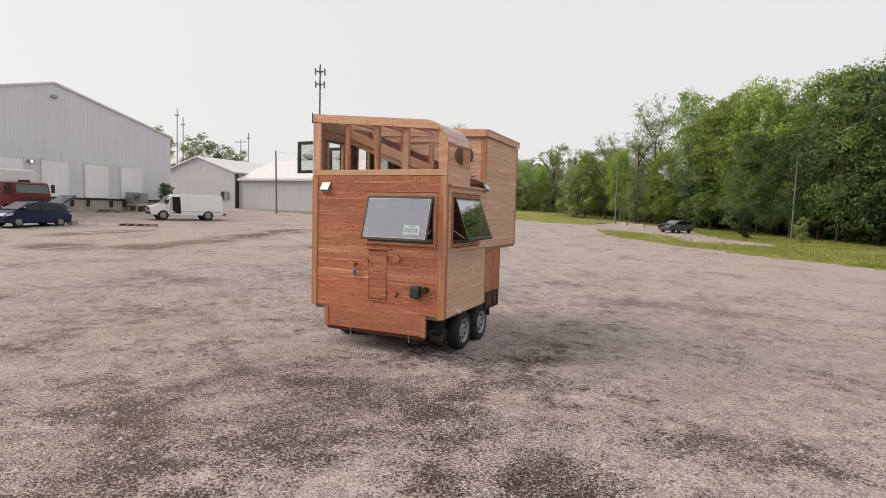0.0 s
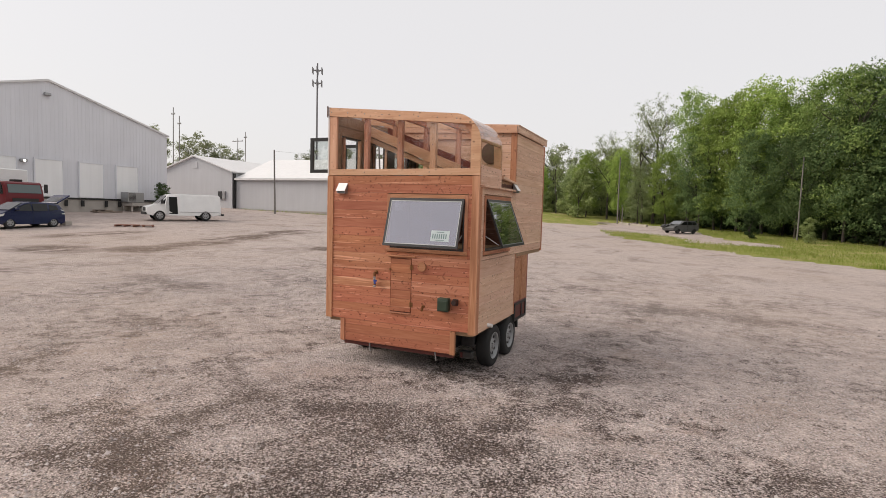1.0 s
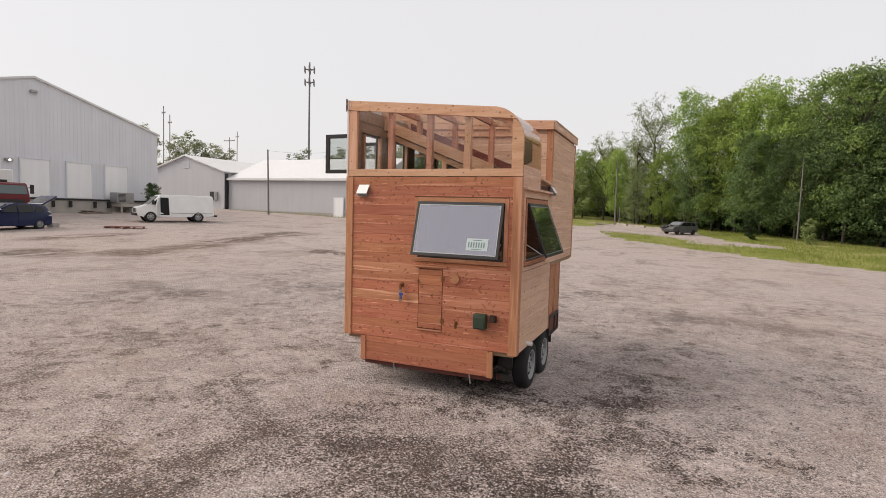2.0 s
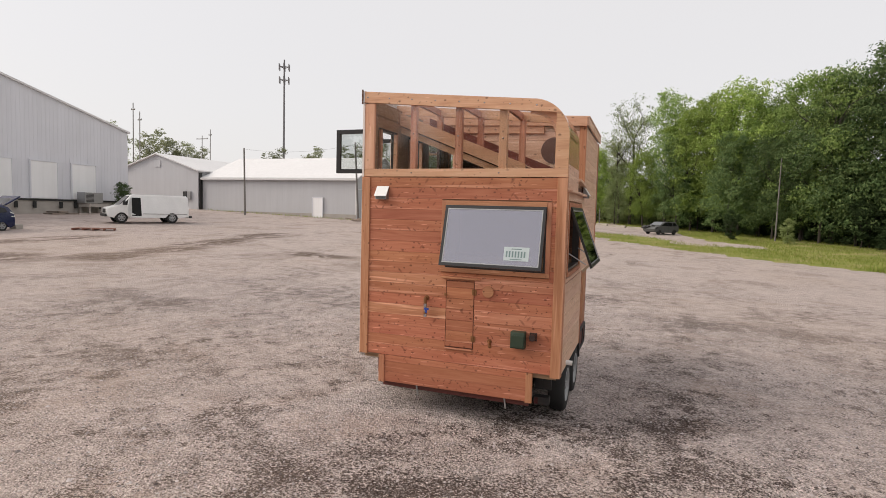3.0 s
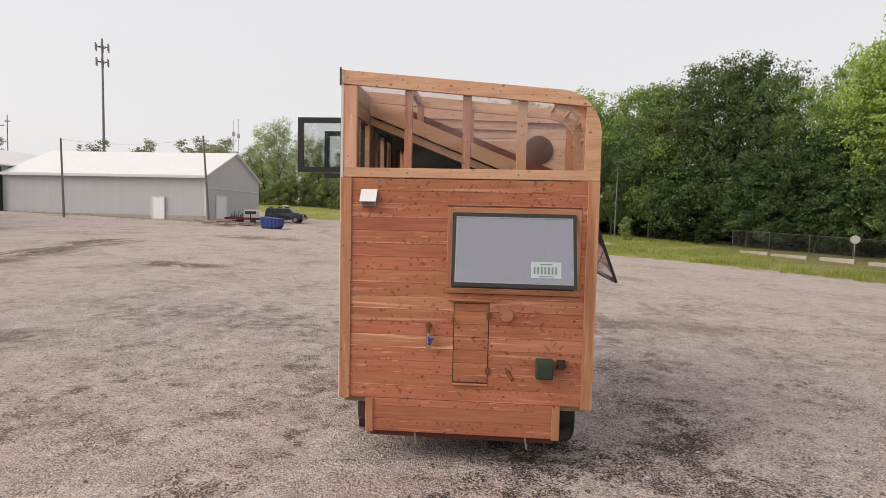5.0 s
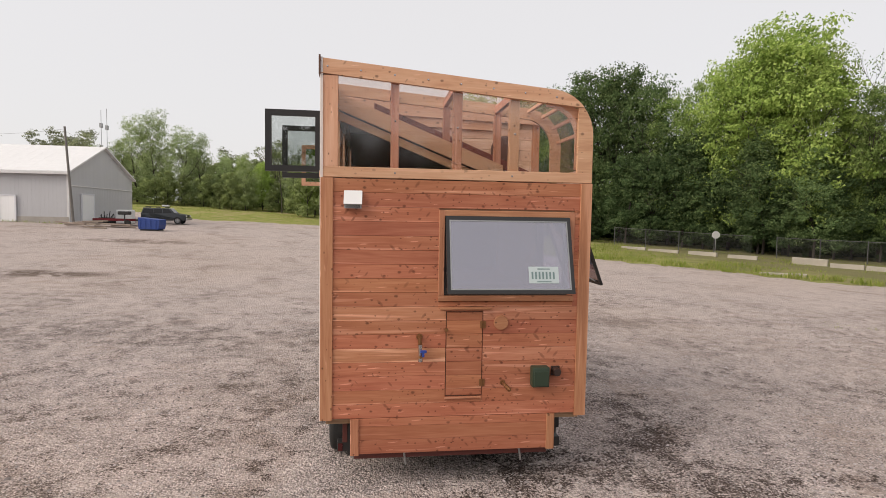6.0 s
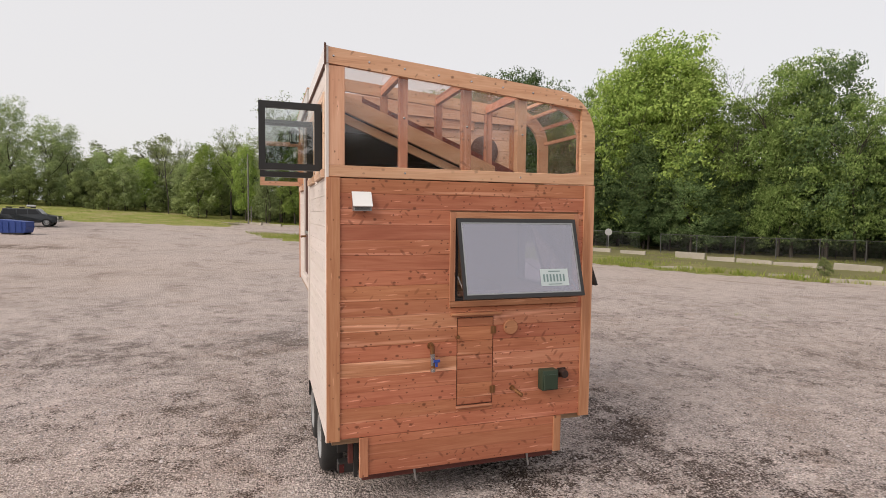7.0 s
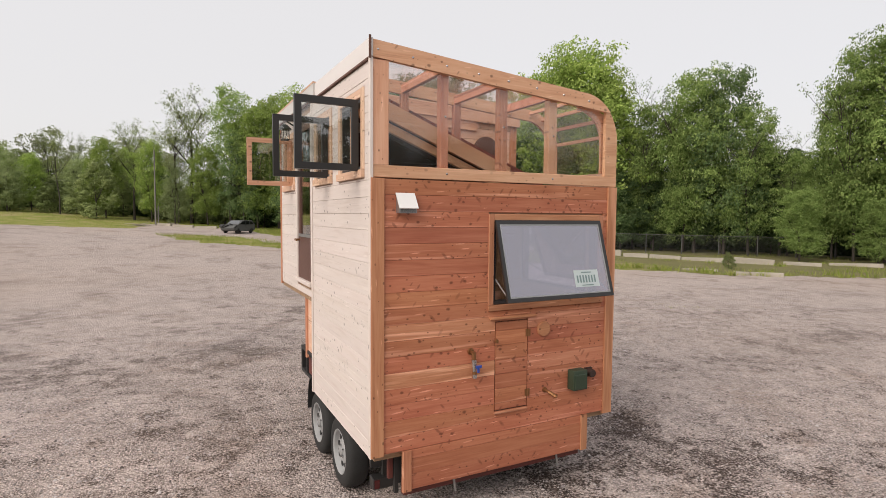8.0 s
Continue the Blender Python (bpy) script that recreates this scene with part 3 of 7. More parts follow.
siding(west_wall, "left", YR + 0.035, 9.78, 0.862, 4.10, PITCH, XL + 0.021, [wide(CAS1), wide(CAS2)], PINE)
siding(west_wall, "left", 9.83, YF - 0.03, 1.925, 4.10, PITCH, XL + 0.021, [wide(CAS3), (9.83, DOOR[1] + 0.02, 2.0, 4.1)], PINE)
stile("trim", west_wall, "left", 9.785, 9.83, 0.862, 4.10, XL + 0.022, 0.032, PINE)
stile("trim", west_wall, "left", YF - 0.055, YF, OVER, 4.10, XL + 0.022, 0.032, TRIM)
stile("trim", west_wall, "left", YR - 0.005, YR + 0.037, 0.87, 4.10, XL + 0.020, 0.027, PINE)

W_SIDE = (8.17, 9.33, 2.07, 2.83)
bm = bmesh.new()
holes_slab(bm, YR + 0.10, YM + 0.15, OVER, RAIL, [W_SIDE], lambda a, b, c, d: ((XR - 0.10, a, c), (XR - 0.022, b, d)))
box(bm, (XR - 0.10, YR + 0.10, FLOOR), (XR - 0.022, 9.80, OVER))
box(bm, (XR - 0.10, YM + 0.15, OVER), (XR - 0.022, YF - 0.03, 4.06))
east_wall = part("side_wall", bm, PLY, house, "tan softwood tongue-and-groove siding")
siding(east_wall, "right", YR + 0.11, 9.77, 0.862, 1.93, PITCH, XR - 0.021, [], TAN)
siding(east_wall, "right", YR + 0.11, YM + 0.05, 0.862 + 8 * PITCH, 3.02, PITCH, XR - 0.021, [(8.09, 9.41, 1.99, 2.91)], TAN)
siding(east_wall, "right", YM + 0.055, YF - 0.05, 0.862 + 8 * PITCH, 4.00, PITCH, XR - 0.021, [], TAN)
stile("trim", east_wall, "right", YR + 0.024, YR + 0.11, 0.86, 3.002, XR - 0.022, 0.030, TRIM)
stile("trim", east_wall, "right", YF - 0.05, YF, OVER, 4.0, XR - 0.022, 0.030, TRIM)
stile("trim", east_wall, "right", 9.772, 9.80, 0.862, OVER + 0.03, XR - 0.022, 0.030, TRIM)
board("sill_board", east_wall, "right", YR + 0.03, YC + 0.02, 3.03, 0.285, XR - 0.022, 0.030, TAN)
board("drip_ledge", east_wall, "right", YR + 0.10, YM, 3.005, 0.028, XR - 0.022, 0.075, TAN)

# front wall, floors and ceiling close the rooms
bm = bmesh.new()
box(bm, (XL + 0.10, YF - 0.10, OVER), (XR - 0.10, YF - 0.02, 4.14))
# dark boards put the unlit front room's shade into the wall
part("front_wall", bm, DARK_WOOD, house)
bm = bmesh.new()
box(bm, (XL + 0.02, 9.84, OVER - 0.03), (XR - 0.02, YF - 0.02, OVER + 0.05))
box(bm, (XL + 0.05, YR + 0.05, FLOOR - 0.05), (XR - 0.05, 9.80, FLOOR + 0.04))
part("deck", bm, PLY, house)

# low box between the deck and the front overhang
bm = bmesh.new()
box(bm, (XL + 0.06, 9.80, 1.14), (XR - 0.06, 10.34, OVER - 0.03))
tongue_box = part("tongue_box", bm, TAN, house)
for side, out in (("left", XL + 0.06), ("right", XR - 0.06)):
    stile("trim", tongue_box, side, 10.29, 10.345, 1.13, OVER - 0.03, out, 0.025, TRIM)
    stile("trim", tongue_box, side, 9.83, 9.88, 1.13, OVER - 0.03, out, 0.025, TRIM)
# storage panel under the overhang on the east side
bm = bmesh.new()
box(bm, (XR - 0.058, 10.35, 1.04), (XR - 0.030, 10.70, OVER - 0.03))
box(bm, (XR - 0.058, 9.885, 1.04), (XR - 0.040, 10.285, OVER - 0.03))
storage = part("storage_panel", bm, TRIM, house, "orange-brown board panel under the overhang")
stile("trim", storage, "right", 10.70, 10.745, 1.03, OVER - 0.03, XR - 0.058, 0.032, RED_BOARD)
board("trim", storage, "right", 9.83, 10.745, 1.015, 0.03, XR - 0.058, 0.034, RED_BOARD)

# tall front part: its rear face shows above the sloping middle roof
bm = bmesh.new()
under = lambda x: 3.228 - 0.397 * (x + 4.18) + 0.12       # the sloping roof closes the wall's foot
prism(bm, [(XL + 0.10, under(XL + 0.10)), (XR - 0.02, under(XR - 0.02)), (XR - 0.02, 4.04), (XL + 0.10, 4.16)], 0.06, "y", YM + 0.022)
upper_wall = part("upper_wall", bm, TAN, house)
z = RAIL - 0.15
while z < 4.0:
    w = min(PITCH, 4.02 - z)
    left = min(XR - 0.2, max(XL + 0.11, -4.18 - (z - 0.12 - 3.228) / 0.397))
    board("board", upper_wall, "rear", left, XR - 0.10, z + 0.001, w - 0.002, YM + 0.021, 0.019, TAN, 0.005)
    z += PITCH
stile("corner_post", upper_wall, "rear", XR - 0.10, XR, 3.02, 4.05, YM + 0.022, 0.034, TRIM)
bm = bmesh.new()
prism(bm, [(XL - 0.03, 4.12), (XR + 0.03, 4.03), (XR + 0.03, 4.13), (XL - 0.03, 4.27)], YF - YM + 0.06, "y", YM - 0.03)
main_roof = part("main_roof", bm, ROOF_MEMBRANE, house, "white membrane roof over the front part")
bm = bmesh.new()
prism(bm, [(XL - 0.034, 4.262), (XR + 0.04, 4.124), (XR + 0.04, 4.142), (XL - 0.034, 4.280)], YF - YM + 0.07, "y", YM - 0.035)
part("roof_edge", bm, TAN, main_roof)
plank("fascia", main_roof, faced("right", YM - 0.033, 4.01, XR + 0.012), YF - YM + 0.057, 0.11, 0.022, TAN)
bm = bmesh.new()
prism(bm, [(XL + 0.02, 4.085), (XR + 0.008, 4.005), (XR + 0.008, 4.122), (XL + 0.02, 4.258)], 0.024, "y", YM - 0.058)
part("fascia", bm, FRAME_WOOD, main_roof)
bm = bmesh.new()
prism(bm, [(YR - 0.01, 4.105), (YF + 0.02, 4.13), (YF + 0.02, 4.275), (YR - 0.01, 4.245)], 0.03, "x", XL - 0.012)
part("eave_flashing", bm, paint("eave_metal", (0.74, 0.70, 0.68), 0.45, 0.0, 0.1), house, "pale metal eave flashing")
bm = bmesh.new()
prism(bm, [(YR + 0.03, 4.098), (YF + 0.02, 4.123), (YF + 0.02, 4.108), (YR + 0.03, 4.083)], 0.022, "x", XL - 0.020)
part("eave_trim", bm, DARK_WOOD, house)
bm = bmesh.new()
box(bm, (XL - 0.018, YR - 0.022, 4.085), (XL - 0.001, YR - 0.0115, 4.262))
part("drip_edge", bm, DARK_WOOD, house)

# rear gable of clear sheet: bottom rail, posts, top chord that turns the corner, studs
board("bottom_rail", house, "rear", XL + 0.004, XR, RAIL + 0.006, 0.098, YR + 0.04, 0.040, FRAME_WOOD)
stile("gable_post", house, "rear", XL + 0.004, XL + 0.155, RAIL + 0.106, 4.088, YR + 0.04, 0.038, FRAME_WOOD)


def chord(name, y, thick, material, depth=0.14, parent=house, square=False):
    bm = bmesh.new()
    outer, inner = roof_outline(0.0), roof_outline(depth)
    if square:
        inner = [(XL, roof_line(XL, depth)), (XR - 0.15, 3.895)]
        outer = [(XL, roof_line(XL))] + [(-3.94 + 0.44 * math.cos(radians(a)), 3.62 + 0.435 * math.sin(radians(a))) for a in (90, 82, 74, 66, 58, 50, 44, 39.2)]
        prism(bm, outer + inner[::-1], thick, "y", y)
    else:
        prism(bm, outer + [(XR, 3.32), (XR - depth, 3.32)] + inner[::-1], thick, "y", y)
    return part(name, bm, material, parent)


chord("top_chord", YR - 0.006, 0.042, FRAME_WOOD, 0.135, square=True)
bm = bmesh.new()
prism(bm, [(XR - 0.15, RAIL + 0.106), (XR, RAIL + 0.106)] + [(-3.94 + 0.44 * math.cos(radians(a)), 3.62 + 0.435 * math.sin(radians(a))) for a in (0, 8, 16, 24, 32, 38.9)] + [(XR - 0.15, 3.892)], 0.038, "y", YR + 0.002)
part("gable_post", bm, FRAME_WOOD, house)
# an arched plywood rib stands behind the corner of the gable
bm = bmesh.new()
arc = [(-3.96 + 0.30 * math.cos(math.pi / 2 * i / 10), 3.60 + 0.30 * math.sin(math.pi / 2 * i / 10)) for i in range(11)]
prism(bm, [(XR - 0.03, 3.30), (XR - 0.03, 3.66), (XR - 0.12, 3.88), (-3.96, 4.0)] + [(-3.96, 3.90)] + arc[::-1][1:] + [(-3.66, 3.30)], 0.02, "y", YR + 0.06)
part("arched_rib", bm, FRAME_WOOD, house)
for k in range(4):
    a = math.pi / 2 * (0.10 + 0.27 * k)
    px, pz = -3.94 + 0.41 * math.cos(a), 3.62 + 0.405 * math.sin(a)
    bm = bmesh.new()
    box(bm, (px - 0.02, YR + 0.04, pz - 0.02), (px + 0.012, YC - 0.02, pz + 0.012))
    part("purlin", bm, FRAME_WOOD, house)
for a, b in ((-5.46, -5.385), (-4.87, -4.785), (-4.32, -4.225)):
    stile("stud", house, "rear", a, b, RAIL + 0.104, roof_line((a + b) / 2, 0.13), YR + 0.115, 0.07, FRAME_WOOD if a > -4.5 else STUD_WOOD)
# second frame, with its short studs standing on the sloping beam
chord("rib", YC - 0.02, 0.04, FRAME_WOOD, 0.12)


def beam_z(x):
    return 3.228 - 0.397 * (x + 4.18)


for a, b in ((-5.45, -5.375), (-4.86, -4.78), (-4.28, -4.20)):
    stile("stud", house, "rear", a, b, beam_z((a + b) / 2) + 0.05, roof_line((a + b) / 2, 0.10), YC + 0.03, 0.06, STUD_WOOD)
    bm = bmesh.new()
    z = roof_line(a, 0.02)
    box(bm, (a, YR + 0.03, z - 0.09), (a + 0.045, YC, z - 0.01))
    part("rafter", bm, STUD_WOOD, house)
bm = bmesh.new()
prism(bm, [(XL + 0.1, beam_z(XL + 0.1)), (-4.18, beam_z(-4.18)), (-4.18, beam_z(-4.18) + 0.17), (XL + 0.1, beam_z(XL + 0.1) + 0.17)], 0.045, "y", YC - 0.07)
part("sloping_beam", bm, BEAM_WOOD, house, "sloping roof beam with light in its colour")
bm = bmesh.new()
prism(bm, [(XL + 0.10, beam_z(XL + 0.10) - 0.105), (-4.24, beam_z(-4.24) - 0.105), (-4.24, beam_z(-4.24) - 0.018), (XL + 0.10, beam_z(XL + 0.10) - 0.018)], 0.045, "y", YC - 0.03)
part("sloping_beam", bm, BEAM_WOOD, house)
bm = bmesh.new()
prism(bm, [(-5.62, beam_z(-5.62) + 0.16), (XR - 0.10, beam_z(XR - 0.10) + 0.16), (XR - 0.10, beam_z(XR - 0.10) + 0.27), (-5.62, beam_z(-5.62) + 0.27)], 0.02, "y", YC + 0.11)
part("roof_fascia", bm, RED_BOARD, house, "red-brown sloping board")
bm = bmesh.new()
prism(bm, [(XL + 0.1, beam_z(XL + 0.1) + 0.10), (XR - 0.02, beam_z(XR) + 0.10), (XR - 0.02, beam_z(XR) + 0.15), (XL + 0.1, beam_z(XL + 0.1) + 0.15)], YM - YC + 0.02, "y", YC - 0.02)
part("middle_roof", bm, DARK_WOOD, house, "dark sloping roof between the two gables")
bm = bmesh.new()
sheet = [(x, z + 0.004) for x, z in roof_outline()] + [(XR + 0.004, 3.31)]
inner = [(x - 0.001, z) for x, z in roof_outline()] + [(XR, 3.31)]
prism(bm, sheet + inner[::-1], YC + 0.03 - YR, "y", YR)
roof_sheet = part("clear_roof", bm, POLY, house, "clear curved polycarbonate roof sheet", smooth=True)
roof_sheet.visible_shadow = False
bm = bmesh.new()
prism(bm, [(XL + 0.14, 3.25), (XR - 0.13, 3.25), (XR - 0.13, 3.62)] + [(x, z) for x, z in roof_outline(0.13)[::-1]][:-1] + [(XL + 0.14, 4.10)], 0.003, "y", YR + 0.037)
gable_sheet = part("clear_panel", bm, POLY, house, "clear polycarbonate gable panel")
gable_sheet.visible_shadow = False


# windows that swing out from their top edge
def awning(side, u0, u1, z0, z1, plane, swing, label):
    """Trim, black frame and a sash that is pushed out at the bottom. u along the wall, plane: the wall's face."""
    w = thing_part("awning_window", house, label)
    pad = 0.055
    thick, back = 0.030, plane
    stile("trim", w, side, u0 - pad, u0, z0, z1 + pad, back, thick, TRIM)
    stile("trim", w, side, u1, u1 + pad, z0, z1 + pad, back, thick, TRIM)
    board("trim", w, side, u0, u1, z1, pad, back, thick, TRIM)
    board("window_sill", w, side, u0 - pad, u1 + pad, z0 - pad, pad - 0.003, back, thick + 0.012, TRIM)
    base = faced(side, u0, z0, back)
    width, height = u1 - u0, z1 - z0
    bm = bmesh.new()
    f = 0.028
    for lo, hi in (((0, 0), (f, height)), ((width - f, 0), (width, height)), ((f, 0), (width - f, f)), ((f, height - f), (width - f, height))):
        box(bm, (lo[0], -0.012, lo[1]), (hi[0], 0.075, hi[1]))
    part("frame", bm, BLACK_FRAME, w, "black aluminium frame", base)
    tilt = math.degrees(math.asin(swing / (height - 0.02)))
    m = base @ Matrix.Translation((0, -0.016, height - 0.008)) @ pose(0, 0, 0, -tilt, 0, 0)
    bm = bmesh.new()
    s, h = 0.036, height - 0.016
    for lo, hi in (((0.004, -h), (s, 0)), ((width - s, -h), (width - 0.004, 0)), ((s, -h), (width - s, -h + s)), ((s, -s), (width - s, 0))):
        box(bm, (lo[0], -0.030, lo[1]), (hi[0], -0.004, hi[1]))
    sash = part("sash", bm, BLACK_FRAME, w, "black sash pushed out at the bottom", m)
    bm = bmesh.new()
    box(bm, (s - 0.006, -0.022, -h + s - 0.006), (width - s + 0.006, -0.016, -s + 0.006))
    pane = part("pane", bm, AWNING_GLASS, sash, "", m)
    pane.visible_shadow = False
    bm = bmesh.new()
    g = 0.012
    for lo, hi in (((s, -h + s), (s + g, -s)), ((width - s - g, -h + s), (width - s, -s)), ((s + g, -h + s), (width - s - g, -h + s + g)), ((s + g, -s - g), (width - s - g, -s))):
        box(bm, (lo[0], -0.027, lo[1]), (hi[0], -0.0225, hi[1]))
    part("glazing_bead", bm, GREY_METAL, sash, "", m)
    for u in (0.03, width - 0.045):
        bm = bmesh.new()
        tube(bm, (u, -0.005, height * 0.30), (u, -swing * 0.80 - 0.02, 0.10 + 0.0), 0.007, sides=6)
        part("stay_arm", bm, GREY_METAL, w, "", base)
    return w, m, width, h


def thing_part(name, parent, label=""):
    """An empty that holds the pieces of one part."""
    ob = new(name)
    ob.empty_display_size = 0.1
    ob.matrix_world = WORLD_OF[parent.name].copy()
    hang(ob, parent)
    return tagged(ob, label) if label else ob


w_rear, m_rear, ww, wh = awning("rear", -4.94, -3.715, 2.065, 2.825, YR + 0.022, 0.215, "black-framed awning window propped open")
# the plate on the glass, its number left as bars
bm = bmesh.new()
box(bm, (ww - 0.445, -0.0255, -wh + 0.100), (ww - 0.155, -0.0228, -wh + 0.260))
plate = part("number_plate", bm, PAPER, w_rear, "pale blue-white number plate stuck to the glass", m_rear)
bm = bmesh.new()
for k in range(7):
    x = ww - 0.420 + k * 0.0345
    box(bm, (x, -0.0272, -wh + 0.140), (x + 0.017, -0.0258, -wh + 0.210))
box(bm, (ww - 0.36, -0.0272, -wh + 0.232), (ww - 0.24, -0.0258, -wh + 0.242))
box(bm, (ww - 0.37, -0.0272, -wh + 0.112), (ww - 0.23, -0.0258, -wh + 0.120))
part("plate_bars", bm, TEAL_INK, plate, "", m_rear)
awning("right", 8.165, 9.335, 2.065, 2.835, XR - 0.022, 0.262, "black-framed awning window propped open")


# casements that stand straight out from the long wall
def casement(hole, material, label, sash_len):
    y0, y1, z0, z1 = hole
    w = thing_part("casement_window", house, label)
    pad = 0.070
    stile("trim", w, "left", y0 - pad, y0, z0, z1 + pad, XL + 0.022, 0.032, TAN)
    stile("trim", w, "left", y1, y1 + pad, z0, z1 + pad, XL + 0.022, 0.032, TAN)
    board("trim", w, "left", y0, y1, z1, pad, XL + 0.022, 0.032, TAN)
    board("window_sill", w, "left", y0 - pad, y1 + pad, z0 - pad, pad - 0.003, XL + 0.022, 0.05, TAN)
    bm = bmesh.new()
    f = 0.03
    for lo, hi in (((y0, z0), (y0 + f, z1)), ((y1 - f, z0), (y1, z1)), ((y0 + f, z0), (y1 - f, z0 + f)), ((y0 + f, z1 - f), (y1 - f, z1))):
        box(bm, (XL + 0.012, lo[0], lo[1]), (XL + 0.09, hi[0], hi[1]))
    part("frame", bm, material, w)
    for a in (y0 + f + 0.006, y1 - f - 0.046):
        bm = bmesh.new()
        box(bm, (XL + 0.075, a, z0 + f), (XL + 0.125, a + 0.04, z1 - f))
        part("inner_stop", bm, FRAME_WOOD, w)
    m = pose(XL - 0.02, y0 + 0.012, z0 - 0.014, 0, 0, 180)
    bm = bmesh.new()
    s, h, n = 0.055, z1 - z0 - 0.01, sash_len
    for lo, hi in (((0, 0), (s, h)), ((n - s, 0), (n, h)), ((s, 0), (n - s, s)), ((s, h - s), (n - s, h))):
        box(bm, (lo[0], -0.042, lo[1]), (hi[0], 0, hi[1]))
    sash = part("sash", bm, material, w, "", m)
    bm = bmesh.new()
    box(bm, (s - 0.005, -0.024, s - 0.005), (n - s + 0.005, -0.018, h - s + 0.005))
    pane = part("pane", bm, GLASS, sash, "", m)
    pane.visible_shadow = False
    bm = bmesh.new()
    tube(bm, (XL + 0.02, y0 + 0.25, z0 + 0.02), (XL - n * 0.55, y0 + 0.02, z0 + 0.02), 0.007, sides=6)
    part("stay_arm", bm, GREY_METAL, w)


casement(CAS1, BLACK_FRAME, "black casement window swung wide open", 0.520)
casement(CAS2, BLACK_FRAME, "black casement window swung wide open", 0.520)
casement(CAS3, FRAME_WOOD, "natural wood casement window swung wide open", 0.535)

# half-glazed door, high over the tongue
door = thing_part("door", house, "brown half-glazed entrance door with a wooden frame")
stile("jamb", door, "left", DOOR[0] - 0.025, DOOR[0], 2.06, 3.98, XL + 0.05, 0.058, PINE)
stile("jamb", door, "left", DOOR[1], DOOR[1] + 0.05, 2.02, 4.0, XL + 0.05, 0.058, PINE)
board("jamb", door, "left", DOOR[0], DOOR[1], 3.95, 0.05, XL + 0.05, 0.058, PINE)
board("threshold", door, "left", DOOR[0] - 0.02, DOOR[1] + 0.04, 2.045, 0.045, XL + 0.05, 0.080, PINE)
bm = bmesh.new()
box(bm, (XL + 0.009, DOOR[0] + 0.004, 2.094), (XL + 0.049, DOOR[1] - 0.004, 2.62))
for a, b in ((DOOR[0] + 0.004, DOOR[0] + 0.10), (DOOR[1] - 0.10, DOOR[1] - 0.004)):
    box(bm, (XL + 0.010, a, 2.62), (XL + 0.048, b, 3.945))
box(bm, (XL + 0.011, DOOR[0] + 0.10, 3.85), (XL + 0.047, DOOR[1] - 0.10, 3.944))
leaf = part("leaf", bm, paint("door_brown", (0.115, 0.052, 0.038), 0.5, 0, 0.2), door, "dark brown painted door leaf")
bm = bmesh.new()
box(bm, (XL + 0.024, DOOR[0] + 0.095, 2.615), (XL + 0.030, DOOR[1] - 0.095, 3.855))
part("pane", bm, GLASS, leaf).visible_shadow = False
bm = bmesh.new()
box(bm, (XL - 0.004, DOOR[0] + 0.06, 2.60), (XL + 0.0085, DOOR[1] - 0.06, 2.635))
part("lock_rail", bm, GREY_METAL, leaf)
bm = bmesh.new()
tube(bm, (XL + 0.009, 10.49, 2.56), (XL - 0.055, 10.49, 2.56), 0.014, sides=10)
tube(bm, (XL - 0.05, 10.50, 2.56), (XL - 0.05, 10.40, 2.555), 0.011, sides=8)
part("door_handle", bm, BRASS, leaf, "brass lever handle", smooth=True)

# service hatch, drip cap, hinges and latch
hatch = thing_part("hatch", house, "flush cedar service hatch")
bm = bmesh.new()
# dark sheet draws the shaded gaps round the hatch boards
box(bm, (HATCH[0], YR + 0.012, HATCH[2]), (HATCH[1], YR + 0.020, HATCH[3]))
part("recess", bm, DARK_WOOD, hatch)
z, k = HATCH[2] + 0.012, 0
for top in (0.883 + PITCH * 2, 0.883 + PITCH * 3, 0.883 + PITCH * 4, 0.883 + PITCH * 5, 0.883 + PITCH * 6, 0.883 + PITCH * 7, HATCH[3] - 0.006):
    if top - z > 0.02:
        board("board", hatch, "rear", HATCH[0] + 0.009, HATCH[1] - 0.009, z + 0.001, top - z - 0.002, YR + 0.011, 0.013, CEDAR, 0.004)
        z = top
board("drip_cap", hatch, "rear", -4.976, -4.480, 1.930, 0.022, YR + 0.002, 0.034, TRIM)
board("ledge", hatch, "rear", HATCH[0] - 0.002, HATCH[1] - 0.01, HATCH[2] - 0.018, 0.016, YR + 0.002, 0.022, TRIM)
for hz in (1.745, 1.175):
    bm = bmesh.new()
    box(bm, (HATCH[1] - 0.030, YR - 0.006, hz), (HATCH[1] - 0.008, YR - 0.0025, hz + 0.07))
    box(bm, (HATCH[1] + 0.004, YR - 0.004, hz), (HATCH[1] + 0.026, YR + 0.0015, hz + 0.07))
    tube(bm, (HATCH[1] - 0.001, YR - 0.006, hz), (HATCH[1] - 0.001, YR - 0.006, hz + 0.07), 0.006, sides=8)
    part("hinge", bm, BRASS, hatch)
bm = bmesh.new()
lathe(bm, [(-0.035, 0.004), (-0.033, 0.017), (-0.018, 0.019), (-0.010, 0.009), (0.004, 0.008)], "y", (HATCH[0] + 0.004, YR, 1.735), 14)
part("latch_knob", bm, BRASS, hatch, smooth=True)

# round wooden plug
bm = bmesh.new()
lathe(bm, [(-0.022, 0.002), (-0.022, 0.066), (-0.017, 0.071), (0.004, 0.071)], "y", (-4.376, YR, 1.800), 32)
part("wooden_plug", bm, TRIM, house, "round end-grain wooden plug", smooth=True)

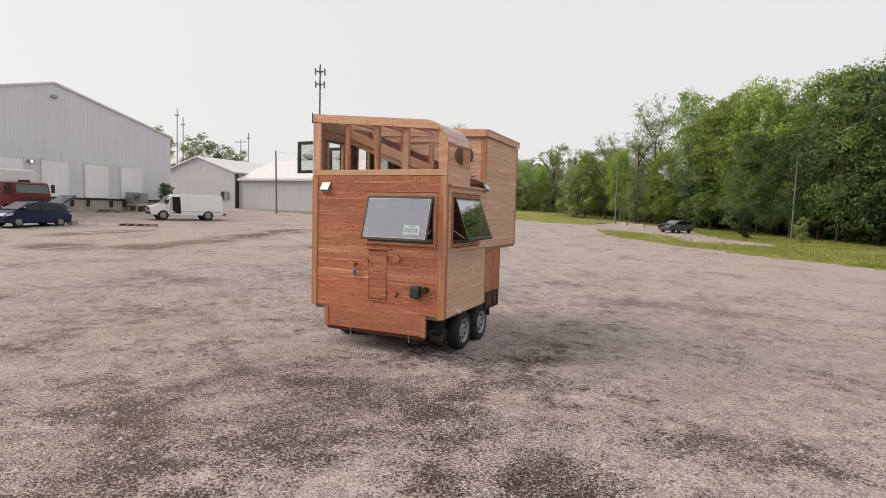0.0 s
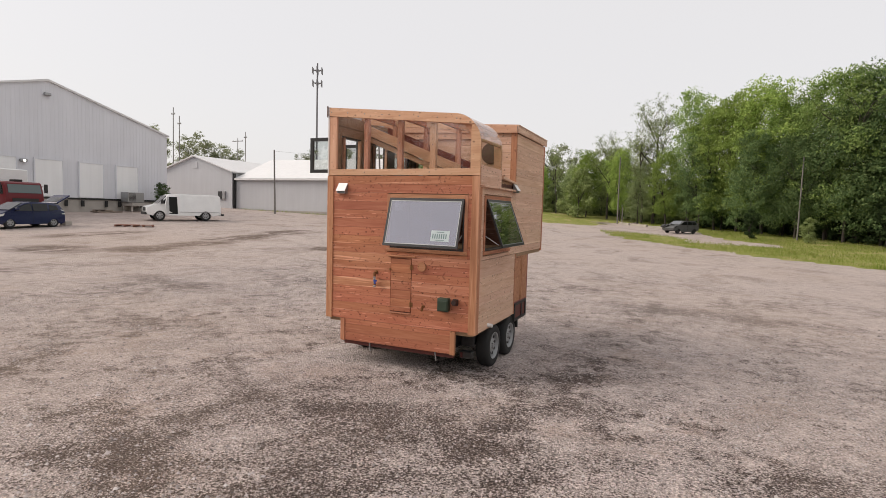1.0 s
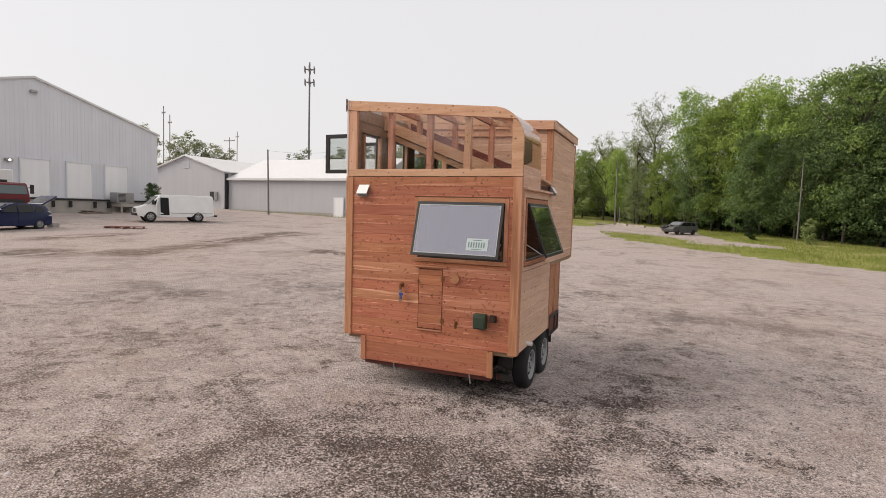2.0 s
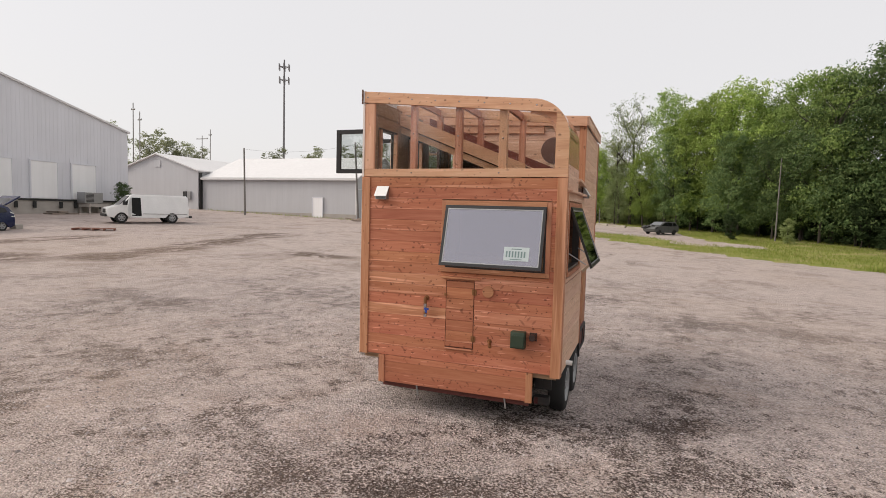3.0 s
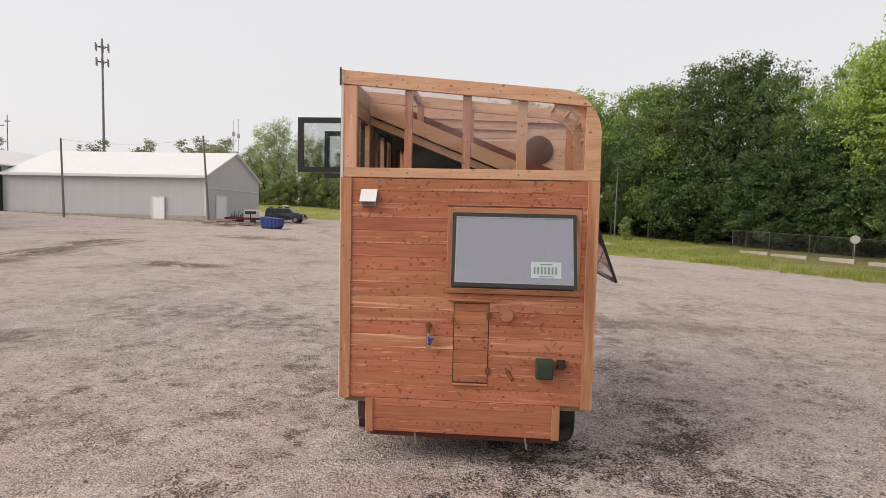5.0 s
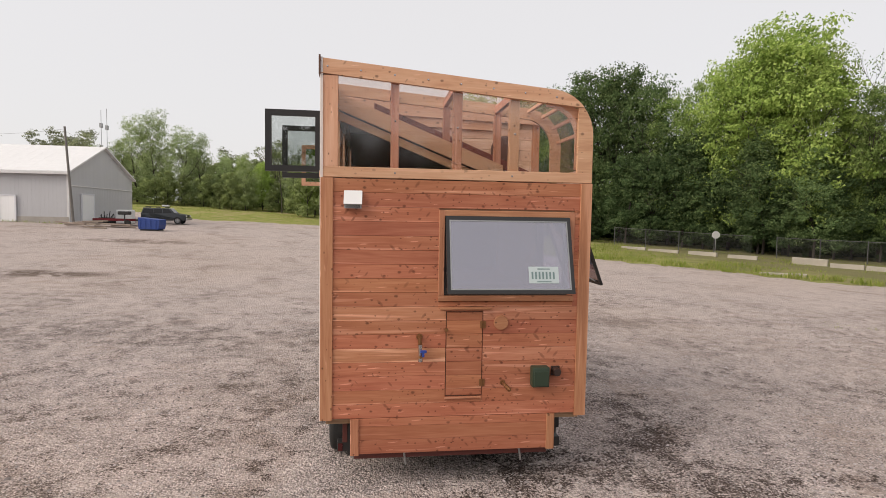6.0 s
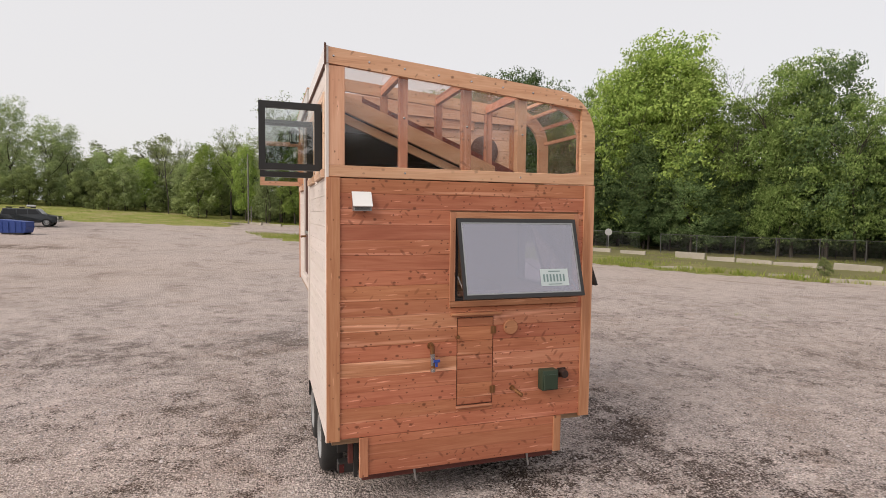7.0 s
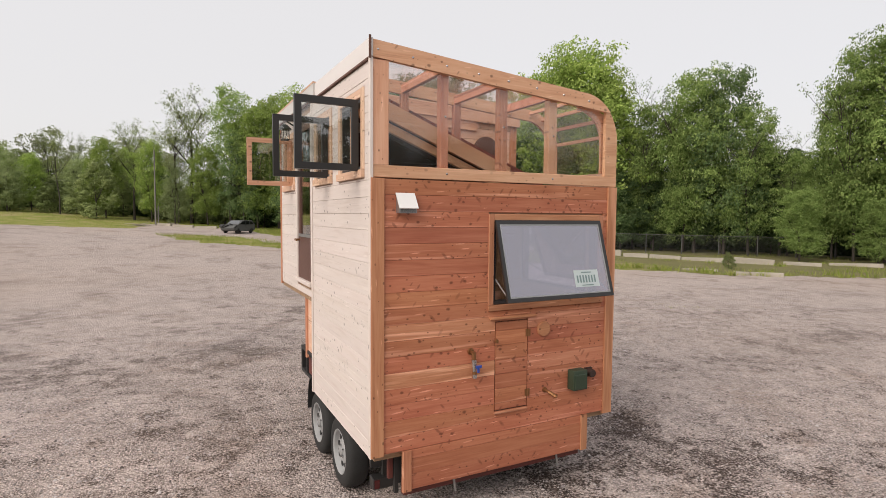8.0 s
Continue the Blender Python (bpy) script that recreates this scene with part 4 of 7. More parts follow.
# water inlet: a hose tap with a blue lever
tap = thing_part("water_tap", house, "brass and steel hose tap with a blue lever")
bm = bmesh.new()
lathe(bm, [(-0.010, 0.002), (-0.010, 0.030), (0.003, 0.033)], "y", (-5.168, YR, 1.665), 18)
tube(bm, (-5.168, YR, 1.665), (-5.168, YR - 0.055, 1.655), 0.014, sides=10)
tube(bm, (-5.168, YR - 0.055, 1.668), (-5.165, YR - 0.055, 1.605), 0.019, 0.021)
part("elbow", bm, BRASS, tap, smooth=True)
bm = bmesh.new()
tube(bm, (-5.160, YR - 0.057, 1.476), (-5.160, YR - 0.057, 1.495), 0.021, 0.021)
part("collar", bm, BRASS, tap, smooth=True)
bm = bmesh.new()
tube(bm, (-5.165, YR - 0.055, 1.603), (-5.162, YR - 0.057, 1.497), 0.024, 0.018)
lathe(bm, [(0.0, 0.024), (0.035, 0.024), (0.037, 0.018)], "z", (-5.160, YR - 0.057, 1.44), 12)
part("valve", bm, CHROME, tap, smooth=True)
bm = bmesh.new()
box(bm, (-5.165, YR - 0.095, 1.530), (-5.105, YR - 0.083, 1.556))
box(bm, (-5.150, YR - 0.092, 1.49), (-5.125, YR - 0.084, 1.530))
bevel(bm, 0.003)
part("lever", bm, BLUE_PLASTIC, tap, "blue plastic lever")
# drain spigot
bm = bmesh.new()
lathe(bm, [(-0.006, 0.002), (-0.006, 0.026), (0.004, 0.028)], "y", (-4.345, YR, 1.205), 14)
tube(bm, (-4.345, YR, 1.205), (-4.335, YR - 0.055, 1.195), 0.013)
tube(bm, (-4.335, YR - 0.050, 1.197), (-4.300, YR - 0.13, 1.165), 0.016, 0.014)
for k in range(3):
    p = Vector((-4.335, YR - 0.05, 1.197)).lerp(Vector((-4.300, YR - 0.13, 1.165)), 0.2 + 0.3 * k)
    tube(bm, p, p + Vector((0.0035, -0.008, -0.0032)), 0.021, sides=10)
part("drain_spigot", bm, BRASS, house, "brass drain spigot", smooth=True)
# green outlet box and the dark round inlet beside it
bm = bmesh.new()
box(bm, (-4.07, YR - 0.10, 1.175), (-3.90, YR + 0.002, 1.372))
bevel(bm, 0.010, 2)
outlet = part("outlet_box", bm, GREEN_PLASTIC, house, "dark green weatherproof outlet box", smooth=True)
bm = bmesh.new()
box(bm, (-4.058, YR - 0.112, 1.190), (-3.912, YR - 0.1005, 1.335))
bevel(bm, 0.004)
part("cover", bm, GREEN_PLASTIC, outlet)
bm = bmesh.new()
box(bm, (-3.858, YR - 0.02, 1.270), (-3.775, YR + 0.002, 1.362))
lathe(bm, [(-0.085, 0.002), (-0.085, 0.036), (-0.07, 0.041), (-0.02, 0.041)], "y", (-3.817, YR, 1.316), 20)
part("power_inlet", bm, BROWN_PLASTIC, house, "dark brown round power inlet", smooth=True)


# vent hoods
def vent_hood(m, label):
    bm = bmesh.new()
    prism(bm, [(0, 0), (-0.070, 0.0), (-0.070, 0.055), (-0.004, 0.150), (0, 0.150)], 0.155, "x", 0)
    hood = part("vent_hood", bm, GREY_METAL, house, label, m)
    bm = bmesh.new()
    v = [bm.verts.new(p) for p in ((-0.006, -0.092, 0.040), (0.161, -0.092, 0.040), (0.161, -0.006, 0.166), (-0.006, -0.006, 0.166),
                                   (-0.006, -0.086, 0.036), (0.161, -0.086, 0.036), (0.161, 0.0, 0.160), (-0.006, 0.0, 0.160))]
    for f in ((0, 1, 2, 3), (7, 6, 5, 4), (0, 4, 5, 1), (1, 5, 6, 2), (2, 6, 7, 3), (3, 7, 4, 0)):
        bm.faces.new([v[i] for i in f])
    part("flap", bm, WHITE_METAL, hood, "white enamelled flap", m)
    bm = bmesh.new()
    for k in range(4):
        box(bm, (0.012, -0.074, 0.008 + k * 0.009), (0.143, -0.0705, 0.012 + k * 0.009))
    part("grille", bm, STEEL_BLACK, hood, "", m)


vent_hood(faced("rear", -5.880, 2.880, YR + 0.002), "white metal vent hood on a galvanised box")
vent_hood(faced("right", 9.50, 2.985, XR + 0.001), "white metal vent hood under the ledge")
bm = bmesh.new()
tube(bm, (XR - 0.03, 8.42, 0.915), (XR + 0.075, 8.42, 0.908), 0.030, sides=16)
part("drain_stub", bm, WHITE_METAL, house, "white plastic drain stub", smooth=True)
# sloping ledge that drains the middle roof, and the header and porthole on the tall wall
bm = bmesh.new()
prism(bm, [(YC + 0.03, 3.18), (YM + 0.0, 3.13), (YM + 0.0, 3.16), (YC + 0.03, 3.215)], 0.13, "x", XR - 0.09)
part("drain_ledge", bm, TAN, house)
plank("header", house, faced("rear", XL + 0.10, 3.96, YM - 0.003) @ pose(0, 0, 0, 0, 1.4, 0), 1.9, 0.15, 0.03, FRAME_WOOD)
bm = bmesh.new()
lathe(bm, [(0.0, 0.19), (-0.012, 0.186), (-0.016, 0.17), (-0.016, 0.002)], "y", (-3.95, YM, 3.67), 36)
part("porthole", bm, paint("porthole_brown", (0.135, 0.062, 0.045), 0.6, 0.0, 0.3), house, "dark red-brown round porthole cover", smooth=True)
# carriage-bolt heads along the gable frame
for x, z in [(XL + 0.06, 4.165)] + [(XL + 0.36 + 0.31 * k, 4.165 - 0.0856 * (0.30 + 0.31 * k)) for k in range(7)] + [(-5.42, 3.70), (-4.83, 3.66), (-4.27, 3.62)] + [(-5.42, 3.215), (-4.30, 3.215)]:
    bm = bmesh.new()
    y = YR - 0.006 if z > 3.9 else (YR + 0.036 if z > 3.4 else YR)
    lathe(bm, [(-0.005, 0.001), (-0.004, 0.008), (0.001, 0.011)], "y", (x, y, z), 10)
    part("bolt", bm, CHROME, house, smooth=True)

# ---- the trailer under it ----
trailer = thing("trailer", (-4.8, 9.4, GZ), "black and red steel tandem-axle trailer under the tiny house", "trailer")
for x in (-5.62, -4.03):
    bm = bmesh.new()
    box(bm, (x, YR + 0.10, 0.56), (x + 0.06, 10.6, 0.80))
    box(bm, (x, YR + 0.10, 0.56), (x + 0.12, 10.6, 0.575))
    part("frame_rail", bm, STEEL_BLACK, trailer)
for y in (7.99, 8.6, 9.3, 10.0, 10.52):
    bm = bmesh.new()
    box(bm, (-5.62, y, 0.63), (-3.97, y + 0.05, 0.79))
    part("cross_member", bm, STEEL_RED, trailer)
bm = bmesh.new()
box(bm, (-5.78, YR + 0.062, 0.462), (-3.86, YR + 0.125, 0.60))
part("rear_beam", bm, STEEL_RED, trailer, "red painted rear beam")
bm = bmesh.new()
box(bm, (-5.846, YR + 0.10, 0.48), (-5.812, YR + 0.14, 0.86))
part("corner_upright", bm, STEEL_BLACK, trailer)
for s, x in ((-1, -5.86), (1, -3.74)):
    YB = YR + (0.30 if s < 0 else 0.25)
    bm = bmesh.new()
    box(bm, (x - 0.10, YB + 0.085, 0.60), (x + 0.10, YB + 0.12, 0.86))
    part("corner_plate", bm, STEEL_BLACK, trailer)
    bm = bmesh.new()
    box(bm, (x - 0.10, YB + 0.02, 0.425), (x + 0.09, YB + 0.13, 0.525))
    bevel(bm, 0.006)
    lamp = part("tail_lamp", bm, BLACK_FRAME, trailer)
    bm = bmesh.new()
    box(bm, (x - 0.09, YB + 0.012, 0.437), (x - 0.045, YB + 0.019, 0.513))
    part("lens", bm, RED_LENS, lamp)
    bm = bmesh.new()
    box(bm, (x - s * 0.03 - 0.022, YB + 0.07, 0.62), (x - s * 0.03 + 0.022, YB + 0.084, 0.84))
    part("marker_panel", bm, STEEL_BLACK, trailer)
bm = bmesh.new()
box(bm, (-5.86, YR + 0.36, 0.42), (-5.66, YR + 0.41, 0.86))
bevel(bm, 0.005)
part("corner_post", bm, STEEL_BLACK, trailer)
bm = bmesh.new()
box(bm, (-5.895, YR + 0.13, 0.60), (-5.848, YR + 0.17, 0.86))
bevel(bm, 0.004)
part("corner_upright", bm, STEEL_RED, trailer, "red painted corner upright")
# added sheet that keeps light from the ground beneath the trailer
bm = bmesh.new()
box(bm, (-5.54, YR + 0.16, 0.50), (-4.05, 10.45, 0.53))
part("underbelly", bm, STEEL_BLACK, trailer, "black sheet added under the floor to darken the ground")
for x in (-5.30, -4.15):
    bm = bmesh.new()
    tube(bm, (x, YR + 0.052, 0.52), (x + 0.02, YR + 0.050, 0.395), 0.011, sides=6)
    part("hanger", bm, GREY_METAL, trailer)


def trailer_wheel(x, y, out):
    """One wheel; out is -1 on the west side, 1 on the east."""
    z = ground_z(x, y) + 0.338
    w = thing_part("wheel", trailer, "black trailer tyre on a silver steel rim")
    bm = bmesh.new()
    prof = [(-0.100, 0.215), (-0.108, 0.27), (-0.100, 0.315), (-0.082, 0.336), (-0.05, 0.345), (0.05, 0.345), (0.082, 0.336), (0.100, 0.315), (0.108, 0.27), (0.100, 0.215)]
    lathe(bm, prof + [(0.06, 0.20), (-0.06, 0.20), prof[0]], "x", (x, y, z), 40, caps=False)
    part("tyre", bm, RUBBER, w, smooth=True)
    bm = bmesh.new()
    o = out
    prof = [(o * 0.092, 0.222), (o * 0.104, 0.216), (o * 0.095, 0.200), (o * 0.055, 0.190), (o * 0.045, 0.165), (o * 0.062, 0.120), (o * 0.070, 0.075), (o * 0.075, 0.045), (o * 0.092, 0.040), (o * 0.095, 0.004)]
    lathe(bm, prof, "x", (x, y, z), 36, caps=False)
    rim = part("rim", bm, RIM, w, smooth=True)
    for k in range(8):
        bm = bmesh.new()
        a = 2 * math.pi * k / 8 + 0.2
        p = Vector((x + o * 0.056, y + 0.140 * math.cos(a), z + 0.140 * math.sin(a)))
        tube(bm, p, p + Vector((o * 0.012, 0, 0)), 0.026, sides=10)
        part("rim_slot", bm, STEEL_BLACK, w)
    for k in range(5):
        bm = bmesh.new()
        a = 2 * math.pi * k / 5
        p = Vector((x + o * 0.070, y + 0.060 * math.cos(a), z + 0.060 * math.sin(a)))
        tube(bm, p, p + Vector((o * 0.02, 0, 0)), 0.010, sides=6)
        part("wheel_nut", bm, CHROME, w)


WY = (8.885, 9.745)
for y in WY:
    trailer_wheel(XL + 0.135, y, -1)
    trailer_wheel(XR - 0.135, y, 1)
    bm = bmesh.new()
    tube(bm, (XL + 0.2, y, GZ + 0.36), (XR - 0.2, y, GZ + 0.36), 0.04, sides=12)
    part("axle", bm, STEEL_BLACK, trailer)
for x, s in ((XL + 0.02, 1), (XR - 0.24, 1)):
    bm = bmesh.new()
    pts = [(10.02 + 0.15 * math.sin(a), 0.95 - 0.40 * (1 - math.cos(a))) for a in [k * math.pi / 2 / 8 for k in range(9)]]
    prism(bm, [(p, q) for p, q in pts] + [(p + 0.012, q) for p, q in pts[::-1]], 0.22, "x", x)
    part("mud_flap", bm, STEEL_BLACK, trailer)
    bm = bmesh.new()
    inner = x + 0.235 if x < -5 else x - 0.03
    box(bm, (inner, 8.45, 0.55), (inner + 0.015, 10.2, 0.86))
    part("wheel_well", bm, STEEL_BLACK, trailer)
# the low front rack that looks out on both sides
for x, drop in ((XL + 0.045, 0.0), (XR - 0.055, 0.19)):
    bm = bmesh.new()
    for lo, hi in (((9.86, 1.18), (10.62, 1.22)), ((9.86, 0.90), (10.62, 0.94)), ((10.57, 0.94), (10.62, 1.18)), ((9.86, 0.94), (9.91, 1.18)), ((10.30, 0.94), (10.34, 1.18))):
        box(bm, (x, lo[0], lo[1] - drop), (x + 0.06, hi[0], hi[1] - drop))
    part("side_rack", bm, STEEL_BLACK, trailer, "dark steel side rack")
    bm = bmesh.new()
    box(bm, (x + 0.015, 9.93, 0.95 - drop), (x + 0.045, 10.56 if drop else 10.28, 1.17 - drop))
    part("rack_panel", bm, STEEL_RED, trailer)
bm = bmesh.new()
box(bm, (XL + 0.45, 10.58, 0.62), (XR - 0.45, 10.66, 0.90))
part("front_beam", bm, STEEL_BLACK, trailer)
for s in (-1, 1):
    bm = bmesh.new()
    tube(bm, (-4.8 + s * 0.75, 10.6, 0.70), (-4.8 + s * 0.05, 12.3, 0.62), 0.05, sides=8)
    part("drawbar", bm, STEEL_BLACK, trailer)
bm = bmesh.new()
tube(bm, (-4.8, 12.25, ground_z(-4.8, 12.25)), (-4.8, 12.25, 0.95), 0.035, sides=10)
lathe(bm, [(0.0, 0.09), (0.02, 0.09), (0.02, 0.03)], "z", (-4.8, 12.25, ground_z(-4.8, 12.25)), 16)
part("jack", bm, STEEL_BLACK, trailer)

# wall lantern beside the door
lantern = thing_part("wall_lantern", house, "black cage lantern with a clear glass")
LX, LY, LZ = XL - 0.13, 10.64, 3.77
bm = bmesh.new()
box(bm, (XL - 0.012, LY - 0.05, LZ + 0.06), (XL + 0.004, LY + 0.05, LZ + 0.24))
tube(bm, (XL - 0.01, LY, LZ + 0.18), (LX, LY, LZ + 0.25), 0.010, sides=8)
part("bracket", bm, BLACK_FRAME, lantern)
bm = bmesh.new()
lathe(bm, [(0.20, 0.012), (0.185, 0.04), (0.15, 0.075), (0.135, 0.08), (0.13, 0.06)], "z", (LX, LY, LZ), 18)
lathe(bm, [(0.0, 0.05), (0.012, 0.055), (0.02, 0.05)], "z", (LX, LY, LZ), 18)
for k in range(6):
    a = 2 * math.pi * k / 6
    tube(bm, (LX + 0.052 * math.cos(a), LY + 0.052 * math.sin(a), LZ + 0.01), (LX + 0.062 * math.cos(a), LY + 0.062 * math.sin(a), LZ + 0.135), 0.004, sides=5)
part("cage", bm, BLACK_FRAME, lantern, smooth=True)
bm = bmesh.new()
lathe(bm, [(0.02, 0.035), (0.05, 0.046), (0.10, 0.046), (0.13, 0.038)], "z", (LX, LY, LZ), 16)
part("glass", bm, GLASS, lantern, smooth=True)

# ---- buildings round the lot ----
def ribbed(bm, axis, a, b, z0, top, plane, face, rib=0.30, depth=0.035):
    """Upright ribs of steel siding on a wall from a to b; top(u) is the wall's upper edge. face is the way that it looks."""
    u = a + rib / 2
    while u < b:
        h = top(u)
        lo, hi = sorted((plane, plane + face * depth))
        if axis == "y":
            box(bm, (lo, u - 0.03, z0), (hi, u + 0.03, h))
        else:
            box(bm, (u - 0.03, lo, z0), (u + 0.03, hi, h))
        u += rib


def gable_block(bm, axis, a0, a1, b0, b1, z0, eave, apex_at, apex):
    """Walls of a gabled hall: the gable spans a0 to a1, the ridge runs from b0 to b1 along the other axis."""
    prism(bm, [(a0, z0), (a1, z0), (a1, eave), (apex_at, apex), (a0, eave)], b1 - b0, axis, b0)


def roof_plates(name, parent, axis, a0, a1, b0, b1, eave, apex_at, apex, over=0.25, thick=0.12):
    for s, (p, q) in enumerate((((a0, eave), (apex_at, apex)), ((apex_at, apex), (a1, eave)))):
        dx, dz = q[0] - p[0], q[1] - p[1]
        n = math.hypot(dx, dz)
        ex, ez = (dx / n * over, dz / n * over)
        p2 = (p[0] - ex, p[1] - ez) if s == 0 else p
        q2 = q if s == 0 else (q[0] + ex, q[1] + ez)
        bm = bmesh.new()
        prism(bm, [p2, q2, (q2[0], q2[1] + thick), (p2[0], p2[1] + thick)], b1 - b0 + 2 * over, axis, b0 - over)
        plate = part(name, bm, ROOF_STEEL, parent)
        bm = bmesh.new()
        k = int((b1 - b0) / 0.9)
        for i in range(k):
            w = b0 + (i + 0.5) * (b1 - b0) / k
            prism(bm, [(p2[0], p2[1] + thick + 0.002), (q2[0], q2[1] + thick + 0.002), (q2[0], q2[1] + thick + 0.006), (p2[0], p2[1] + thick + 0.006)], 0.035, axis, w)
        part("roof_seams", bm, ROOF_STEEL, plate)


def panel_door(parent, axis, u0, u1, z0, z1, plane, face, material, name, rows=5, label=""):
    """A sectional door: a dark frame round stacked panels."""
    d = thing_part(name, parent, label)
    def put(lo_u, hi_u, lo_z, hi_z, t0, t1):
        a, b = sorted((plane + face * t0, plane + face * t1))
        return ((a, lo_u, lo_z), (b, hi_u, hi_z)) if axis == "y" else ((lo_u, a, lo_z), (hi_u, b, hi_z))
    bm = bmesh.new()
    for r in ((u0 - 0.10, u0, z0, z1 + 0.10), (u1, u1 + 0.10, z0, z1 + 0.10), (u0, u1, z1, z1 + 0.10)):
        box(bm, *put(*r, 0.0, 0.09))
    part("door_frame", bm, SIDING_GREY, d)
    h = (z1 - z0) / rows
    for k in range(rows):
        bm = bmesh.new()
        box(bm, *put(u0, u1, z0 + k * h + 0.012, z0 + (k + 1) * h - 0.012, 0.0, 0.05))
        part("panel", bm, material, d)
    bm = bmesh.new()
    box(bm, *put(u0, u1, z0, z1, 0.0, 0.03))
    part("backing", bm, material, d)
    return d


# the big warehouse with its loading docks
BX = -50.5
warehouse = thing("warehouse", (-66, 29.5, ground_z(-60, 29.5)), "large grey ribbed-steel warehouse with white dock doors", "warehouse")
bm = bmesh.new()
gable_block(bm, "x", 17.9, 41.05, -95.0, BX, 0.3, 9.55, 29.5, 12.65)
part("wall", bm, SIDING_GREY, warehouse)
wtop = lambda u: 9.55 + (12.65 - 9.55) * (1 - abs(u - 29.5) / 11.58)
bm = bmesh.new()
ribbed(bm, "y", 18.0, 41.0, 2.95, wtop, BX, 1, 0.33, 0.008)
part("siding_ribs", bm, SIDING_GREY, warehouse)
roof_plates("roof", warehouse, "x", 17.9, 41.05, -95.0, BX, 9.55, 29.5, 12.65, 0.18, 0.16)
bm = bmesh.new()
box(bm, (BX + 0.005, 18.0, 0.4), (BX + 0.30, 41.0, 2.86))
part("dock_wall", bm, CONCRETE, warehouse, "stained concrete dock wall")
bm = bmesh.new()
box(bm, (BX + 0.31, 18.0, 2.76), (BX + 0.40, 41.0, 2.92))
part("dock_edge", bm, STEEL_BLACK, warehouse)
for u0, u1 in ((24.6, 26.95), (28.35, 30.55), (32.0, 34.15), (35.45, 37.65)):
    panel_door(warehouse, "y", u0, u1, 2.95, 6.05, BX + 0.035, 1, DOOR_WHITE, "dock_door", 6)
    for b in (u0 - 0.12, u1 - 0.10):
        bm = bmesh.new()
        box(bm, (BX + 0.41, b, 2.15), (BX + 0.55, b + 0.22, 2.7))
        part("dock_bumper", bm, RUBBER, warehouse)
for y, z, glow in ((29.4, 11.5, False), (27.45, 5.8, True)):
    bm = bmesh.new()
    box(bm, (BX + 0.03, y - 0.25, z - 0.1), (BX + 0.35, y + 0.25, z + 0.15))
    bevel(bm, 0.05)
    lamp = part("wall_lamp", bm, GREY_METAL, warehouse)
    if glow:
        m = Nodes("lamp_glow")
        e = m.add("ShaderNodeEmission")
        e.inputs["Color"].default_value, e.inputs["Strength"].default_value = (1, 0.93, 0.8, 1), 4.0
        m.t.links.new(e.outputs[0], m.out.inputs[0])
        bm = bmesh.new()
        lathe(bm, [(0.0, 0.10), (0.03, 0.08), (0.05, 0.01)], "x", (BX + 0.351, y, z), 16)
        part("lens", bm, m.mat, lamp, "lit lamp lens")

# dock clutter: an air handler on the dock's edge, pallets below, a bush
ac = thing("air_conditioner", (BX + 1.1, 36.4, 2.3), "rusty grey air handler on a dock platform", "air handler")
bm = bmesh.new()
box(bm, (BX + 0.45, 35.7, 2.30), (BX + 1.9, 37.5, 2.62))
for x, y in ((BX + 0.6, 35.8), (BX + 1.75, 35.8), (BX + 0.6, 37.4), (BX + 1.75, 37.4)):
    box(bm, (x - 0.06, y - 0.06, ground_z(x, y) - 0.1), (x + 0.06, y + 0.06, 2.30))
part("platform", bm, CONCRETE, ac)
bm = bmesh.new()
box(bm, (BX + 0.55, 35.5, 2.64), (BX + 1.6, 37.2, 3.60))
bevel(bm, 0.03)
cab = part("cabinet", bm, GREY_METAL, ac)
for k in range(7):
    bm = bmesh.new()
    box(bm, (BX + 1.602, 35.6, 2.76 + k * 0.11), (BX + 1.63, 36.3, 2.81 + k * 0.11))
    part("louvre", bm, STEEL_BLACK, cab)


def pallet(at, rz, material, label):
    p = thing("pallet", at, label, "pallet", rz=rz)
    m0 = WORLD_OF[p.name]
    for k in range(6):
        bm = bmesh.new()
        box(bm, (-0.6, -0.5 + k * 0.18, 0.10), (0.6, -0.39 + k * 0.18, 0.125))
        part("slat", bm, material, p, "", m0)
    for k in range(3):
        bm = bmesh.new()
        box(bm, (-0.6 + k * 0.55, -0.5, 0.0), (-0.5 + k * 0.55, 0.51, 0.099))
        part("bearer", bm, material, p, "", m0)
    return p


OLD_WOOD = wood("weathered_wood", (0.34, 0.29, 0.24), (0.26, 0.21, 0.17), (0.16, 0.12, 0.09), 0.06, 0.8, 0.9)
RUST_WOOD = wood("reddish_scrap_wood", (0.30, 0.16, 0.11), (0.23, 0.11, 0.075), (0.14, 0.07, 0.05), 0.06, 0.9, 0.9)
for k, (x, y) in enumerate(((-48.6, 32.6), (-48.4, 33.6), (-48.7, 32.9))):
    pallet((x, y, ground_z(x, y) + (0.13 if k == 2 else 0.0)), 12 * k, OLD_WOOD, "weathered grey wooden pallet below the dock")
for k, (x, y) in enumerate(((-34.7, 25.1), (-33.9, 25.7))):
    pallet((x, y, ground_z(x, y)), 35 + 14 * k, RUST_WOOD, "broken reddish wooden pallet lying on the gravel")

